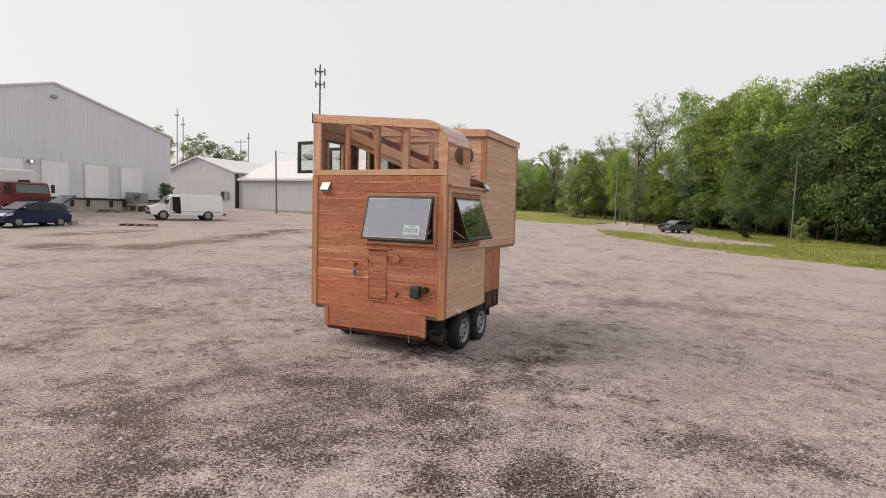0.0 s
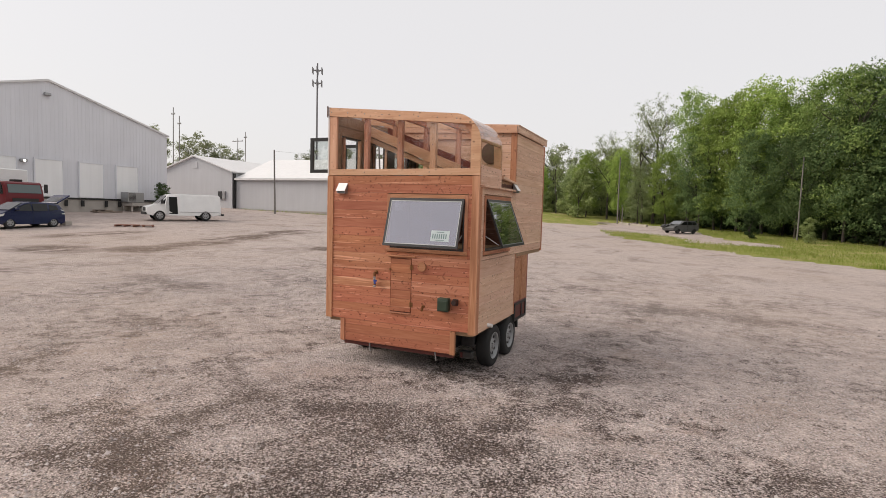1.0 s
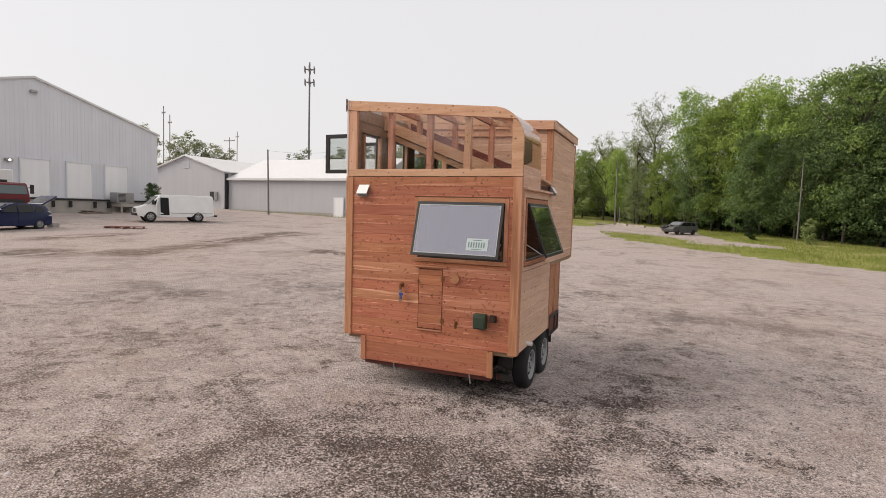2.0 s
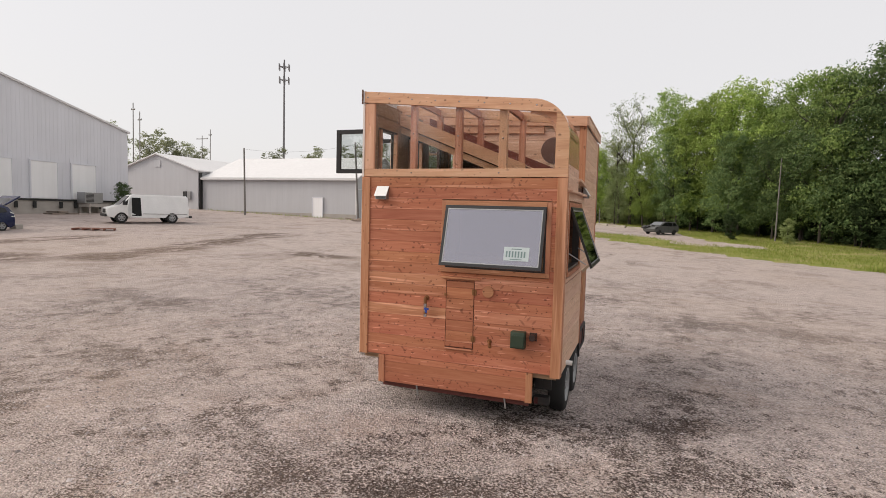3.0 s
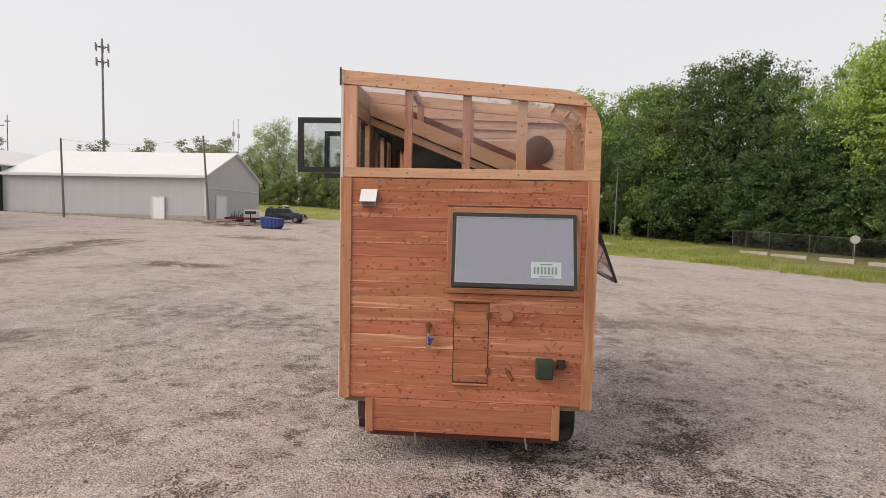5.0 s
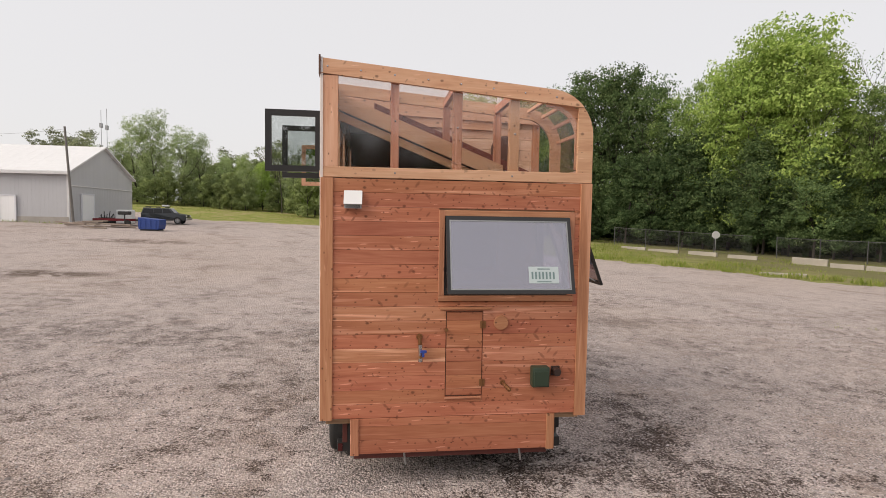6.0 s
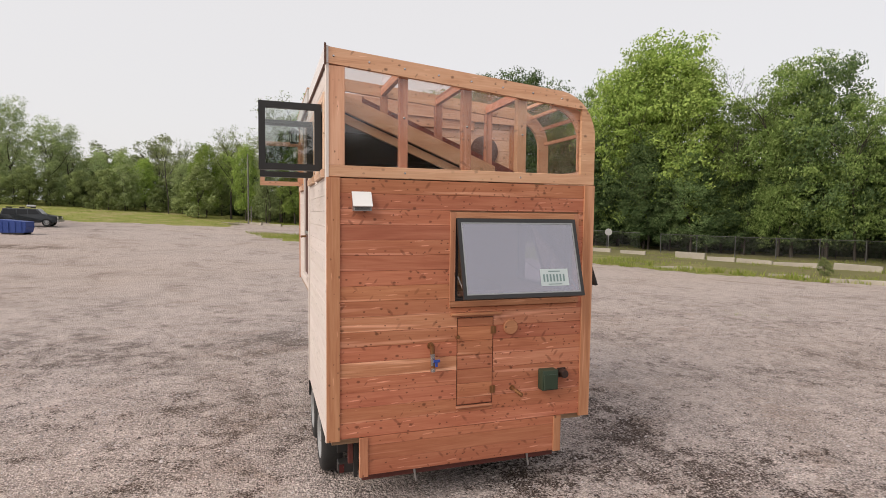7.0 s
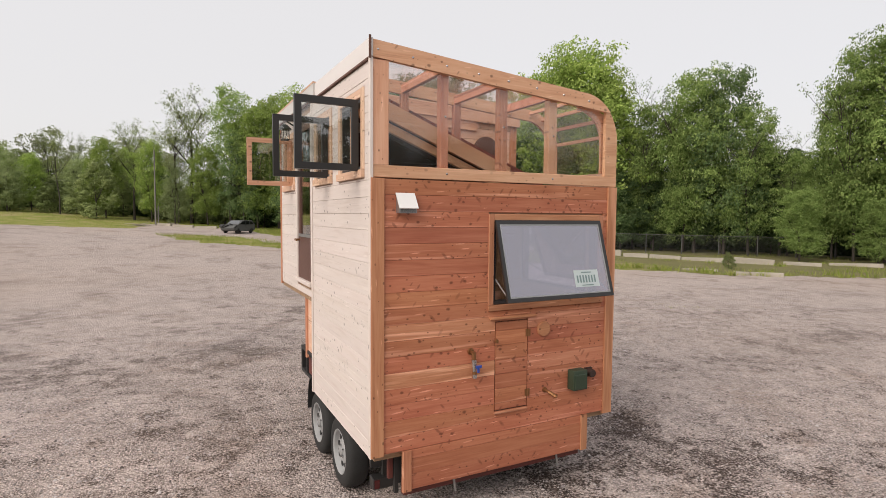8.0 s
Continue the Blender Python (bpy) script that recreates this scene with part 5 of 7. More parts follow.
# the middle hall, gable to the lot
hall = thing("storage_hall", (-57.7, 62, ground_z(-57, 60)), "pale grey steel storage hall with a low gable", "hall")
bm = bmesh.new()
gable_block(bm, "y", -64.0, -51.5, 51.0, 80.0, 0.5, 6.72, -57.7, 8.66)
part("wall", bm, SIDING_PALE, hall)
bm = bmesh.new()
ribbed(bm, "x", -63.9, -51.6, 1.7, lambda u: 6.70 + 1.94 * (1 - abs(u + 57.7) / 6.3), 51.0, -1, 0.40, 0.003)
part("siding_ribs", bm, SIDING_PALE, hall)
roof_plates("roof", hall, "y", -64.0, -51.5, 51.0, 80.0, 6.72, -57.7, 8.66, 0.35, 0.14)
bm = bmesh.new()
box(bm, (-58.2, 50.93, 7.15), (-57.2, 50.985, 7.95))
part("gable_vent", bm, SIDING_PALE, hall)
# black box stands for the shaded gap between hall and shed
bm = bmesh.new()
box(bm, (-51.46, 51.1, 1.6), (-51.30, 51.45, 6.5))
part("downpipe", bm, STEEL_BLACK, hall)
for k in range(2):
    bm = bmesh.new()
    box(bm, (-53.6 + 0.62 * k, 50.80, 3.35), (-53.1 + 0.62 * k, 50.98, 4.3))
    part("meter_box", bm, GREY_METAL if k else STEEL_BLACK, hall)

# the long low shed
SX, SY = -30.9, 51.5
shed = thing("long_shed", (-42, 57.5, ground_z(-42, 56)), "long pale grey steel shed with a white roof", "shed")
bm = bmesh.new()
gable_block(bm, "x", SY, 63.4, -51.28, SX, 0.8, 5.95, 57.5, 8.55)
part("wall", bm, SIDING_PALE, shed)
bm = bmesh.new()
ribbed(bm, "x", -51.2, SX - 0.05, 2.2, lambda u: 5.9, SY, -1, 0.32, 0.004)
part("siding_ribs", bm, SIDING_PALE, shed)
bm = bmesh.new()
ribbed(bm, "y", SY + 0.1, 63.3, 2.2, lambda u: 4.75, SX, 1, 0.32, 0.004)
part("siding_ribs", bm, SIDING_PALE, shed)
bm = bmesh.new()
box(bm, (SX - 0.02, SY + 0.02, 4.78), (SX + 0.06, 63.38, 4.86))
part("flashing", bm, ROOF_STEEL, shed)
roof_plates("roof", shed, "x", SY, 63.4, -51.0, SX, 5.95, 57.5, 8.55, 0.28, 0.14)
bm = bmesh.new()
box(bm, (-51.2, SY - 0.45, 5.70), (SX + 0.2, SY - 0.27, 5.90))
part("gutter", bm, ROOF_STEEL, shed)
bm = bmesh.new()
box(bm, (-51.2, SY - 0.08, 1.0), (SX, SY - 0.033, 2.18))
part("plinth", bm, CONCRETE, shed, "low concrete plinth")
bm = bmesh.new()
box(bm, (SX - 0.12, SY - 0.05, 1.2), (SX + 0.05, SY + 0.08, 5.9))
part("corner_trim", bm, ROOF_STEEL, shed)
panel_door(shed, "x", -36.1, -34.95, 1.75, 3.85, SY - 0.085, -1, DOOR_WHITE, "white_door", 1)
panel_door(shed, "y", 53.4, 55.4, 1.6, 4.1, SX + 0.035, 1, DOOR_WHITE, "roller_door", 7)
for y, h in ((57.5, 3.6), (58.6, 4.4), (60.1, 1.6), (61.3, 1.2)):
    bm = bmesh.new()
    z = 8.5 - abs(y - 57.5) * 0.43
    tube(bm, (SX - 0.15, y, z - 1.6), (SX - 0.15, y, z + h), 0.025, sides=6)
    if h > 3:
        box(bm, (SX - 0.25, y - 0.15, z + h * 0.55), (SX - 0.05, y + 0.15, z + h * 0.55 + 0.4))
    part("aerial", bm, GREY_METAL, shed)


# ---- poles, tower ----
def pole(at, height, r, lean, label, arms=(), name="utility_pole"):
    x, y = at
    z = ground_z(x, y)
    p = thing(name, (x, y, z), label, "utility pole", "poles")
    bm = bmesh.new()
    tube(bm, (x, y, z - 0.3), (x + lean, y, z + height), r, r * 0.7, 12)
    part("post", bm, POLE_WOOD, p, smooth=True)
    for h, w in arms:
        bm = bmesh.new()
        box(bm, (x + lean * h / height - w / 2, y - 0.07, z + h - 0.06), (x + lean * h / height + w / 2, y + 0.05, z + h + 0.06))
        arm = part("crossarm", bm, POLE_WOOD, p)
        for k in (-0.45, 0.0, 0.45):
            bm = bmesh.new()
            lathe(bm, [(0.0, 0.03), (0.05, 0.06), (0.12, 0.05), (0.16, 0.01)], "z", (x + lean * h / height + w * k, y, z + h + 0.06), 8)
            part("insulator", bm, GREY_METAL, arm)
    return p


pole((-41.6, 47.3), 6.9, 0.105, -0.15, "weathered wooden utility pole before the shed")
pole((-29.9, 50.2), 7.9, 0.11, -0.5, "leaning weathered wooden utility pole by the shed")
for bearing, away, tall, arms in ((-50.35, 95, 13.6, ((12.6, 0.7),)), (-49.85, 95, 12.4, ((11.2, 0.7),)), (-44.75, 112, 10.4, ((9.8, 2.6),)), (-44.05, 112, 11.6, ((10.6, 0.7),))):
    a = radians(bearing)
    pole((away * math.sin(a), away * math.cos(a)), tall, 0.085, 0.1, "thin dark utility pole behind the halls", arms)
pole((-8.7, 74.0), 8.6, 0.09, 0.0, "slim wooden pole at the wood's edge")
pole((-8.45, 77.3), 2.2, 0.08, 0.0, "short post at the wood's edge")
pole((9.3, 62.6), 8.2, 0.08, 0.1, "slim wooden pole before the trees")



def cable(p, q, sag, label):
    """A hanging cable of short straight lengths."""
    p, q = Vector(p), Vector(q)
    bm = bmesh.new()
    pts = [p.lerp(q, k / 12) - Vector((0, 0, 4 * sag * (k / 12) * (1 - k / 12))) for k in range(13)]
    for a, b in zip(pts, pts[1:]):
        tube(bm, a, b, 0.008, sides=5, caps=False)
    tagged(part("overhead_cable", bm, POLE_WOOD, None), label, "cable")


cable((-41.75, 47.3, ground_z(-41.6, 47.3) + 6.8), (-30.4, 50.2, ground_z(-29.9, 50.2) + 7.7), 0.5, "thin dark overhead cable between two poles")
cable((-30.4, 50.2, ground_z(-29.9, 50.2) + 7.6), (-31.0, 57.4, 8.6), 0.2, "thin dark overhead cable to the shed's gable")

TX, TY = -105.5, 139.0
TOWER_STEEL = paint("tower_steel", (0.16, 0.16, 0.17), 0.6, 0.0, 0.3)
tower = thing("cell_tower", (TX, TY, ground_z(TX, TY)), "slim grey monopole tower with two antenna rings", "antenna tower")
bm = bmesh.new()
tube(bm, (TX, TY, 0), (TX, TY, 46.5), 0.38, 0.22, 14)
part("mast", bm, TOWER_STEEL, tower, smooth=True)
for z, r in ((44.3, 1.6), (40.5, 1.5)):
    bm = bmesh.new()
    for k in range(3):
        a, b = 2.1 * k, 2.1 * (k + 1)
        pa, pb = (TX + r * math.cos(a), TY + r * math.sin(a), z), (TX + r * math.cos(b), TY + r * math.sin(b), z)
        tube(bm, pa, pb, 0.09, sides=6)
        tube(bm, (TX, TY, z), pa, 0.09, sides=6)
    ring = part("antenna_ring", bm, TOWER_STEEL, tower)
    for k in range(6):
        a = 1.05 * k
        px, py = TX + r * math.cos(a), TY + r * math.sin(a)
        bm = bmesh.new()
        box(bm, (px - 0.13, py - 0.10, z - 1.0), (px + 0.13, py + 0.10, z + 0.9))
        part("antenna", bm, TOWER_STEEL, ring)


# ---- vehicles ----
def arch(cx, r, n=8, z=0.0):
    """Points of a wheel arch, from its front foot to its rear foot."""
    return [(cx + r * math.cos(math.pi * k / n), z + r * math.sin(math.pi * k / n)) for k in range(n + 1)]


class Vehicle:
    """A vehicle that looks along its own x; a side outline, drawn in towards the roof."""

    def __init__(self, name, label, category, at, rz, half, belt, tuck, group=""):
        x, y = at
        self.top = thing(name, (x, y, ground_z(x, y)), label, category, group, rz)
        self.m, self.half, self.belt, self.tuck = WORLD_OF[self.top.name], half, belt, tuck

    def side(self, z):
        return self.half - max(0.0, z - self.belt) * self.tuck

    def body(self, outline, material, round_by=0.05, name="body", half=None, label=""):
        bm = bmesh.new()
        h = self.half if half is None else half
        prism(bm, outline, 2 * h, "y", -h)
        edges = [e for e in bm.edges if abs(e.verts[0].co.y - e.verts[1].co.y) < 1e-6]
        if round_by:
            bmesh.ops.bevel(bm, geom=edges, offset=round_by, segments=3, affect="EDGES", profile=0.5)
        for v in bm.verts:
            if v.co.z > self.belt:
                v.co.y *= self.side(v.co.z) / self.half
        self.shell = part(name, bm, material, self.top, label, self.m, smooth=True)
        return self.shell

    def add(self, name, bm, material, label="", parent=None, smooth=False):
        return part(name, bm, material, parent or self.top, label, self.m, smooth)

    def flank(self, name, outline, material, sides=(1, -1), out=0.006, parent=None):
        """A flat pane or panel on the vehicle's sides."""
        for s in sides:
            bm = bmesh.new()
            a = [bm.verts.new((u, s * (self.side(w) + out), w)) for u, w in outline]
            b = [bm.verts.new((u, s * (self.side(w) - 0.03), w)) for u, w in outline]
            bm.faces.new(a)
            bm.faces.new(b[::-1])
            for i in range(len(a)):
                j = (i + 1) % len(a)
                bm.faces.new((a[i], a[j], b[j], b[i]))
            self.add(name, bm, material, parent=parent)

    def across(self, name, p, q, material, inset=0.10, out=0.012):
        """A pane that spans the width between two points of the outline."""
        bm = bmesh.new()
        dx, dz = q[0] - p[0], q[1] - p[1]
        n = math.hypot(dx, dz)
        ox, oz = -dz / n * out, dx / n * out
        v = []
        for d in (1, -3):
            for (u, w), s in ((p, 1), (p, -1), (q, -1), (q, 1)):
                v.append(bm.verts.new((u + ox * d, s * (self.side(w) - inset), w + oz * d)))
        for f in ((0, 1, 2, 3), (7, 6, 5, 4), (0, 4, 5, 1), (1, 5, 6, 2), (2, 6, 7, 3), (3, 7, 4, 0)):
            bm.faces.new([v[i] for i in f])
        self.add(name, bm, material)

    def wheel(self, x, s, r, rim, width=0.2, inset=0.02):
        w = thing_part("wheel", self.top)
        y = s * (self.half - inset - width / 2)
        bm = bmesh.new()
        h = width / 2
        lathe(bm, [(-h, r * 0.62), (-h, r * 0.9), (-h * 0.7, r), (h * 0.7, r), (h, r * 0.9), (h, r * 0.62)], "y", (x, y, r), 28, caps=False)
        part("tyre", bm, RUBBER, w, "", self.m, True)
        bm = bmesh.new()
        lathe(bm, [(s * h * 0.98, r * 0.63), (s * h * 0.6, r * 0.55), (s * h * 0.75, r * 0.2), (s * h * 0.95, r * 0.14), (s * h, 0.01)], "y", (x, y, r), 20, caps=False)
        hub = part("rim", bm, rim, w, "", self.m, True)
        bm = bmesh.new()
        for k in range(6):
            a = 2 * math.pi * k / 6
            c = Vector((x + r * 0.40 * math.cos(a), y + s * h * 0.70, r + r * 0.40 * math.sin(a)))
            tube(bm, c, c + Vector((0, s * 0.012, 0)), r * 0.10, sides=8)
        part("rim_slots", bm, STEEL_BLACK, hub, "", self.m)


CAR_GLASS = paint("car_glass", (0.010, 0.011, 0.012), 0.08, 0.0, 0.1, 2, 0.0, 0.4)
VAN_WHITE = paint("van_white", (0.88, 0.88, 0.87), 0.32, 0.0, 0.22, 1.2, 0.3)
BLUE_PAINT = paint("blue_car_paint", (0.011, 0.016, 0.062), 0.28, 0.0, 0.1, 2, 0.25, 0.4)
RED_PAINT = paint("truck_red", (0.135, 0.010, 0.015), 0.4, 0.0, 0.2, 2, 0.1, 0.3)
DARK_GREEN = paint("suv_dark_paint", (0.020, 0.025, 0.030), 0.3, 0.2, 0.2, 2, 0.6)
GREY_PAINT = paint("wreck_grey_paint", (0.115, 0.118, 0.115), 0.55, 0.0, 0.6, 3, 0.0, 0.3)
BLUE_BIN = paint("bin_blue", (0.018, 0.052, 0.24), 0.5, 0.0, 0.3, 2)
LAMP_GLASS = paint("headlamp", (0.70, 0.70, 0.68), 0.15)
# black for seams and for panels that stand for shaded openings
DARK_VOID = paint("open_dark", (0.012, 0.012, 0.012), 0.9)

# white panel van with its cab door open
van = Vehicle("panel_van", "white panel van with an open driver's door", "van", (-37.7, 32.0), -119, 1.02, 1.15, 0.13)
o = [(2.62, 0.42), (2.70, 0.62), (2.70, 0.95), (2.60, 1.10), (1.92, 1.24), (1.20, 1.98), (1.05, 2.06), (-2.55, 2.06), (-2.68, 1.95), (-2.72, 1.2), (-2.72, 0.45)]
van.body(o + [(-1.95, 0.42)] + arch(-1.55, 0.42, 8, 0.40)[::-1] + [(-1.10, 0.40), (1.30, 0.40)] + arch(1.78, 0.42, 8, 0.40)[::-1] + [(2.25, 0.42)], VAN_WHITE, 0.05)
van.across("windscreen", (1.86, 1.31), (1.26, 1.92), CAR_GLASS, 0.14)
van.flank("side_window", [(1.72, 1.30), (1.28, 1.78), (1.22, 1.78), (1.22, 1.30)], CAR_GLASS)
# dark panel on the solid body stands for the shaded cab
van.flank("door_opening", [(1.12, 0.52), (1.12, 1.84), (0.55, 1.84), (0.50, 0.52)], DARK_VOID, (1,))
van.flank("window", [(1.12, 1.28), (1.12, 1.80), (0.58, 1.80), (0.56, 1.28)], CAR_GLASS, (-1,))
bm = bmesh.new()
prism(bm, [(0.0, 0.50), (0.72, 0.50), (0.72, 1.25), (0.40, 1.80), (0.0, 1.80)], 0.05, "y", -0.025)
bm.transform(pose(1.17, 0.99, 0, 0, 0, 62))
van.add("cab_door", bm, VAN_WHITE, "white cab door standing open")
van.flank("side_moulding", [(0.4, 0.66), (0.4, 0.70), (-2.60, 0.70), (-2.60, 0.66)], GREY_METAL)
bm = bmesh.new()
box(bm, (2.66, -0.98, 0.46), (2.80, 0.98, 0.66))
bevel(bm, 0.03)
van.add("front_bumper", bm, STEEL_BLACK)
bm = bmesh.new()
box(bm, (2.69, -0.55, 0.72), (2.715, 0.55, 1.0))
van.add("grille", bm, STEEL_BLACK)
for s in (1, -1):
    bm = bmesh.new()
    box(bm, (2.66, s * 0.62 - 0.0 if s > 0 else -0.92, 0.74), (2.725, 0.92 if s > 0 else -0.62, 0.98))
    van.add("headlamp", bm, LAMP_GLASS)
    bm = bmesh.new()
    box(bm, (-2.735, s * 0.80 - 0.08, 0.95), (-2.70, s * 0.80 + 0.08, 1.45))
    van.add("tail_lamp", bm, RED_LENS)
bm = bmesh.new()
box(bm, (-2.98, -0.9, 0.42), (-2.70, 0.9, 0.56))
van.add("rear_step", bm, STEEL_BLACK)
bm = bmesh.new()
box(bm, (1.55, 1.00, 1.32), (1.70, 1.18, 1.62))
van.add("mirror", bm, STEEL_BLACK)
for x in (1.78, -1.55):
    for s in (1, -1):
        van.wheel(x, s, 0.395, RIM)

SKY_GLASS = paint("sky_glare_glass", (0.06, 0.065, 0.07), 0.05, 0.0, 0.1, 2, 1.0, 1.0)
# dark blue hatchback with its tailgate up
hatchback = Vehicle("hatchback_car", "dark blue hatchback with its tailgate raised", "car", (-36.95, 20.05), -83.0, 0.86, 0.95, 0.32)
k = 1.01
o = [(2.05, 0.25), (2.10, 0.55), (2.02, 0.72), (1.85, 0.82), (1.25, 0.98), (0.35, 1.46), (-0.10, 1.52), (-1.30, 1.49), (-1.72, 1.36), (-1.98, 0.95), (-2.02, 0.60), (-1.98, 0.27)]
o = [(x * k, z * k) for x, z in o]
hatchback.body(o + [(-1.66 * k, 0.25 * k)] + arch(-1.27 * k, 0.35 * k, 8, 0.22)[::-1] + [(-0.9 * k, 0.22), (0.85 * k, 0.22)] + arch(1.25 * k, 0.35 * k, 8, 0.22)[::-1] + [(1.63 * k, 0.25 * k)], BLUE_PAINT, 0.06)
sc = lambda pts: [(x * k, z * k) for x, z in pts]
hatchback.flank("front_window", sc([(1.00, 1.00), (0.42, 1.34), (0.02, 1.41), (0.02, 0.98)]), CAR_GLASS)
hatchback.flank("rear_window", sc([(-0.06, 0.98), (-0.06, 1.41), (-0.95, 1.40), (-0.90, 0.99)]), CAR_GLASS)
hatchback.flank("quarter_window", sc([(-1.02, 1.01), (-1.05, 1.38), (-1.52, 1.28), (-1.58, 1.06)]), CAR_GLASS)
hatchback.across("windscreen", (1.20 * k, 1.02 * k), (0.42 * k, 1.44 * k), SKY_GLASS, 0.12)
# dark panel on the solid body stands for the shaded boot
hatchback.across("tailgate_opening", (-1.74 * k, 1.32 * k), (-1.97 * k, 0.95 * k), DARK_VOID, 0.12)
bm = bmesh.new()
box(bm, (-1.02, -0.66, -0.055), (0.0, 0.66, 0.045))
bevel(bm, 0.035, 2)
bm.transform(pose(-1.62 * k, 0, 1.46 * k, 0, 30, 0))
gate = hatchback.add("tailgate", bm, BLUE_PAINT, "raised tailgate")
bm = bmesh.new()
box(bm, (-0.97, -0.60, -0.085), (-0.10, 0.60, -0.056))
bm.transform(pose(-1.62 * k, 0, 1.46 * k, 0, 30, 0))
hatchback.add("tailgate_lining", bm, LAMP_GLASS, "pale tailgate lining", gate)
bm = bmesh.new()
box(bm, (-0.68, -0.54, 0.030), (-0.08, 0.54, 0.052))
bm.transform(pose(-1.62 * k, 0, 1.46 * k, 0, 30, 0))
hatchback.add("rear_window", bm, SKY_GLASS, "rear window that reflects the sky", gate)
for s in (1, -1):
    hatchback.flank("headlamp", sc([(2.02, 0.62), (1.95, 0.74), (1.55, 0.84), (1.62, 0.70)]), LAMP_GLASS, (s,))
    hatchback.flank("tail_lamp", sc([(-1.78, 0.80), (-1.74, 1.10), (-1.92, 1.02), (-1.98, 0.80)]), LAMP_GLASS, (s,))
    hatchback.flank("door_seam", sc([(-0.03, 0.30), (-0.03, 0.96), (-0.015, 0.96), (-0.015, 0.30)]), DARK_VOID, (s,))
    bm = bmesh.new()
    box(bm, (0.86, s * 0.96 - 0.09, 1.04), (1.02, s * 0.96 + 0.09, 1.18))
    bevel(bm, 0.03)
    hatchback.add("mirror", bm, BLUE_PAINT)
    for x in (1.25 * k, -1.27 * k):
        hatchback.wheel(x, s, 0.315, RIM)
bx, by = -37.1, 22.65
bm = bmesh.new()
box(bm, (-0.2, -0.28, 0), (0.2, 0.28, 0.28))
bevel(bm, 0.02)
crate = part("crate", bm, CONCRETE, None, "", pose(bx, by, ground_z(bx, by), 0, 0, 20))
tagged(crate, "small grey-brown crate on the gravel behind the car", "crate")

# red lorry backed up to the dock
lorry = Vehicle("box_lorry", "red-cabbed box lorry backed up to the loading dock", "lorry", (-44.2, 22.6), 0, 1.15, 1.9, 0.05)
lorry.body([(2.95, 0.55), (3.0, 1.0), (2.95, 1.75), (2.74, 2.45), (2.58, 2.55), (1.20, 2.55), (1.15, 0.75), (1.5, 0.75)] + arch(2.05, 0.52, 8, 0.60)[::-1] + [(2.62, 0.55)], RED_PAINT, 0.06, "cab")
lorry.across("windscreen", (2.93, 1.80), (2.77, 2.36), paint("lorry_glass", (0.10, 0.13, 0.13), 0.12, 0.0, 0.1, 2, 0.3), 0.14)
lorry.flank("side_window", [(2.62, 1.72), (2.48, 2.30), (1.70, 2.30), (1.70, 1.72)], CAR_GLASS)
bm = bmesh.new()
box(bm, (2.98, -0.8, 0.95), (3.015, 0.8, 1.45))
lorry.add("grille", bm, STEEL_BLACK)
bm = bmesh.new()
box(bm, (2.92, -1.15, 0.50), (3.10, 1.15, 0.80))
bevel(bm, 0.03)
lorry.add("bumper", bm, STEEL_BLACK)
bm = bmesh.new()
box(bm, (-5.8, -1.22, 1.05), (1.05, 1.22, 3.45))
bevel(bm, 0.05)
lorry.add("cargo_box", bm, VAN_WHITE, "white cargo box")
bm = bmesh.new()
box(bm, (-5.7, -0.45, 0.72), (1.2, 0.45, 1.04))
lorry.add("chassis", bm, STEEL_BLACK)
for s in (1, -1):
    bm = bmesh.new()
    tube(bm, (2.62, s * 1.15, 2.3), (2.72, s * 1.42, 2.25), 0.02, sides=6)
    box(bm, (2.68, s * 1.42 - 0.10, 1.85), (2.76, s * 1.42 + 0.10, 2.45))
    lorry.add("mirror", bm, STEEL_BLACK)
    bm = bmesh.new()
    box(bm, (3.0, s * 0.95 - 0.12, 0.98), (3.03, s * 0.95 + 0.12, 1.2))
    lorry.add("headlamp", bm, LAMP_GLASS)
    for x in (2.05, -4.0):
        lorry.wheel(x, s, 0.47, RIM_DULL, 0.28)
bm = bmesh.new()
box(bm, (1.6, -0.25, 2.555), (2.2, 0.25, 2.72))
bevel(bm, 0.03)
lorry.add("roof_beacon", bm, STEEL_BLACK)

# dark off-roader by the shed's end
suv = Vehicle("off_road_car", "dark off-road estate car with a roof rack", "car", (-25.3, 57.2), 2, 0.87, 1.0, 0.20)
suv.m = suv.m @ Matrix.Diagonal((0.87, 0.9, 0.89, 1))
o = [(2.25, 0.42), (2.30, 0.70), (2.24, 0.98), (1.05, 1.10), (0.55, 1.66), (-2.05, 1.70), (-2.25, 1.10), (-2.28, 0.45)]
suv.body(o + [(-1.85, 0.42)] + arch(-1.40, 0.42, 8, 0.38)[::-1] + [(-0.95, 0.40), (0.95, 0.40)] + arch(1.40, 0.42, 8, 0.38)[::-1] + [(1.86, 0.42)], DARK_GREEN, 0.05)
suv.flank("window", [(0.92, 1.14), (0.52, 1.56), (-0.05, 1.58), (-0.05, 1.14)], CAR_GLASS)
suv.flank("window", [(-0.13, 1.14), (-0.13, 1.58), (-0.95, 1.58), (-0.95, 1.14)], CAR_GLASS)
suv.flank("window", [(-1.03, 1.14), (-1.03, 1.58), (-1.98, 1.58), (-2.10, 1.14)], CAR_GLASS)
suv.across("windscreen", (1.02, 1.15), (0.60, 1.60), CAR_GLASS, 0.12)
bm = bmesh.new()
box(bm, (2.27, -0.85, 0.45), (2.42, 0.85, 0.65))
suv.add("bumper", bm, GREY_METAL)
bm = bmesh.new()
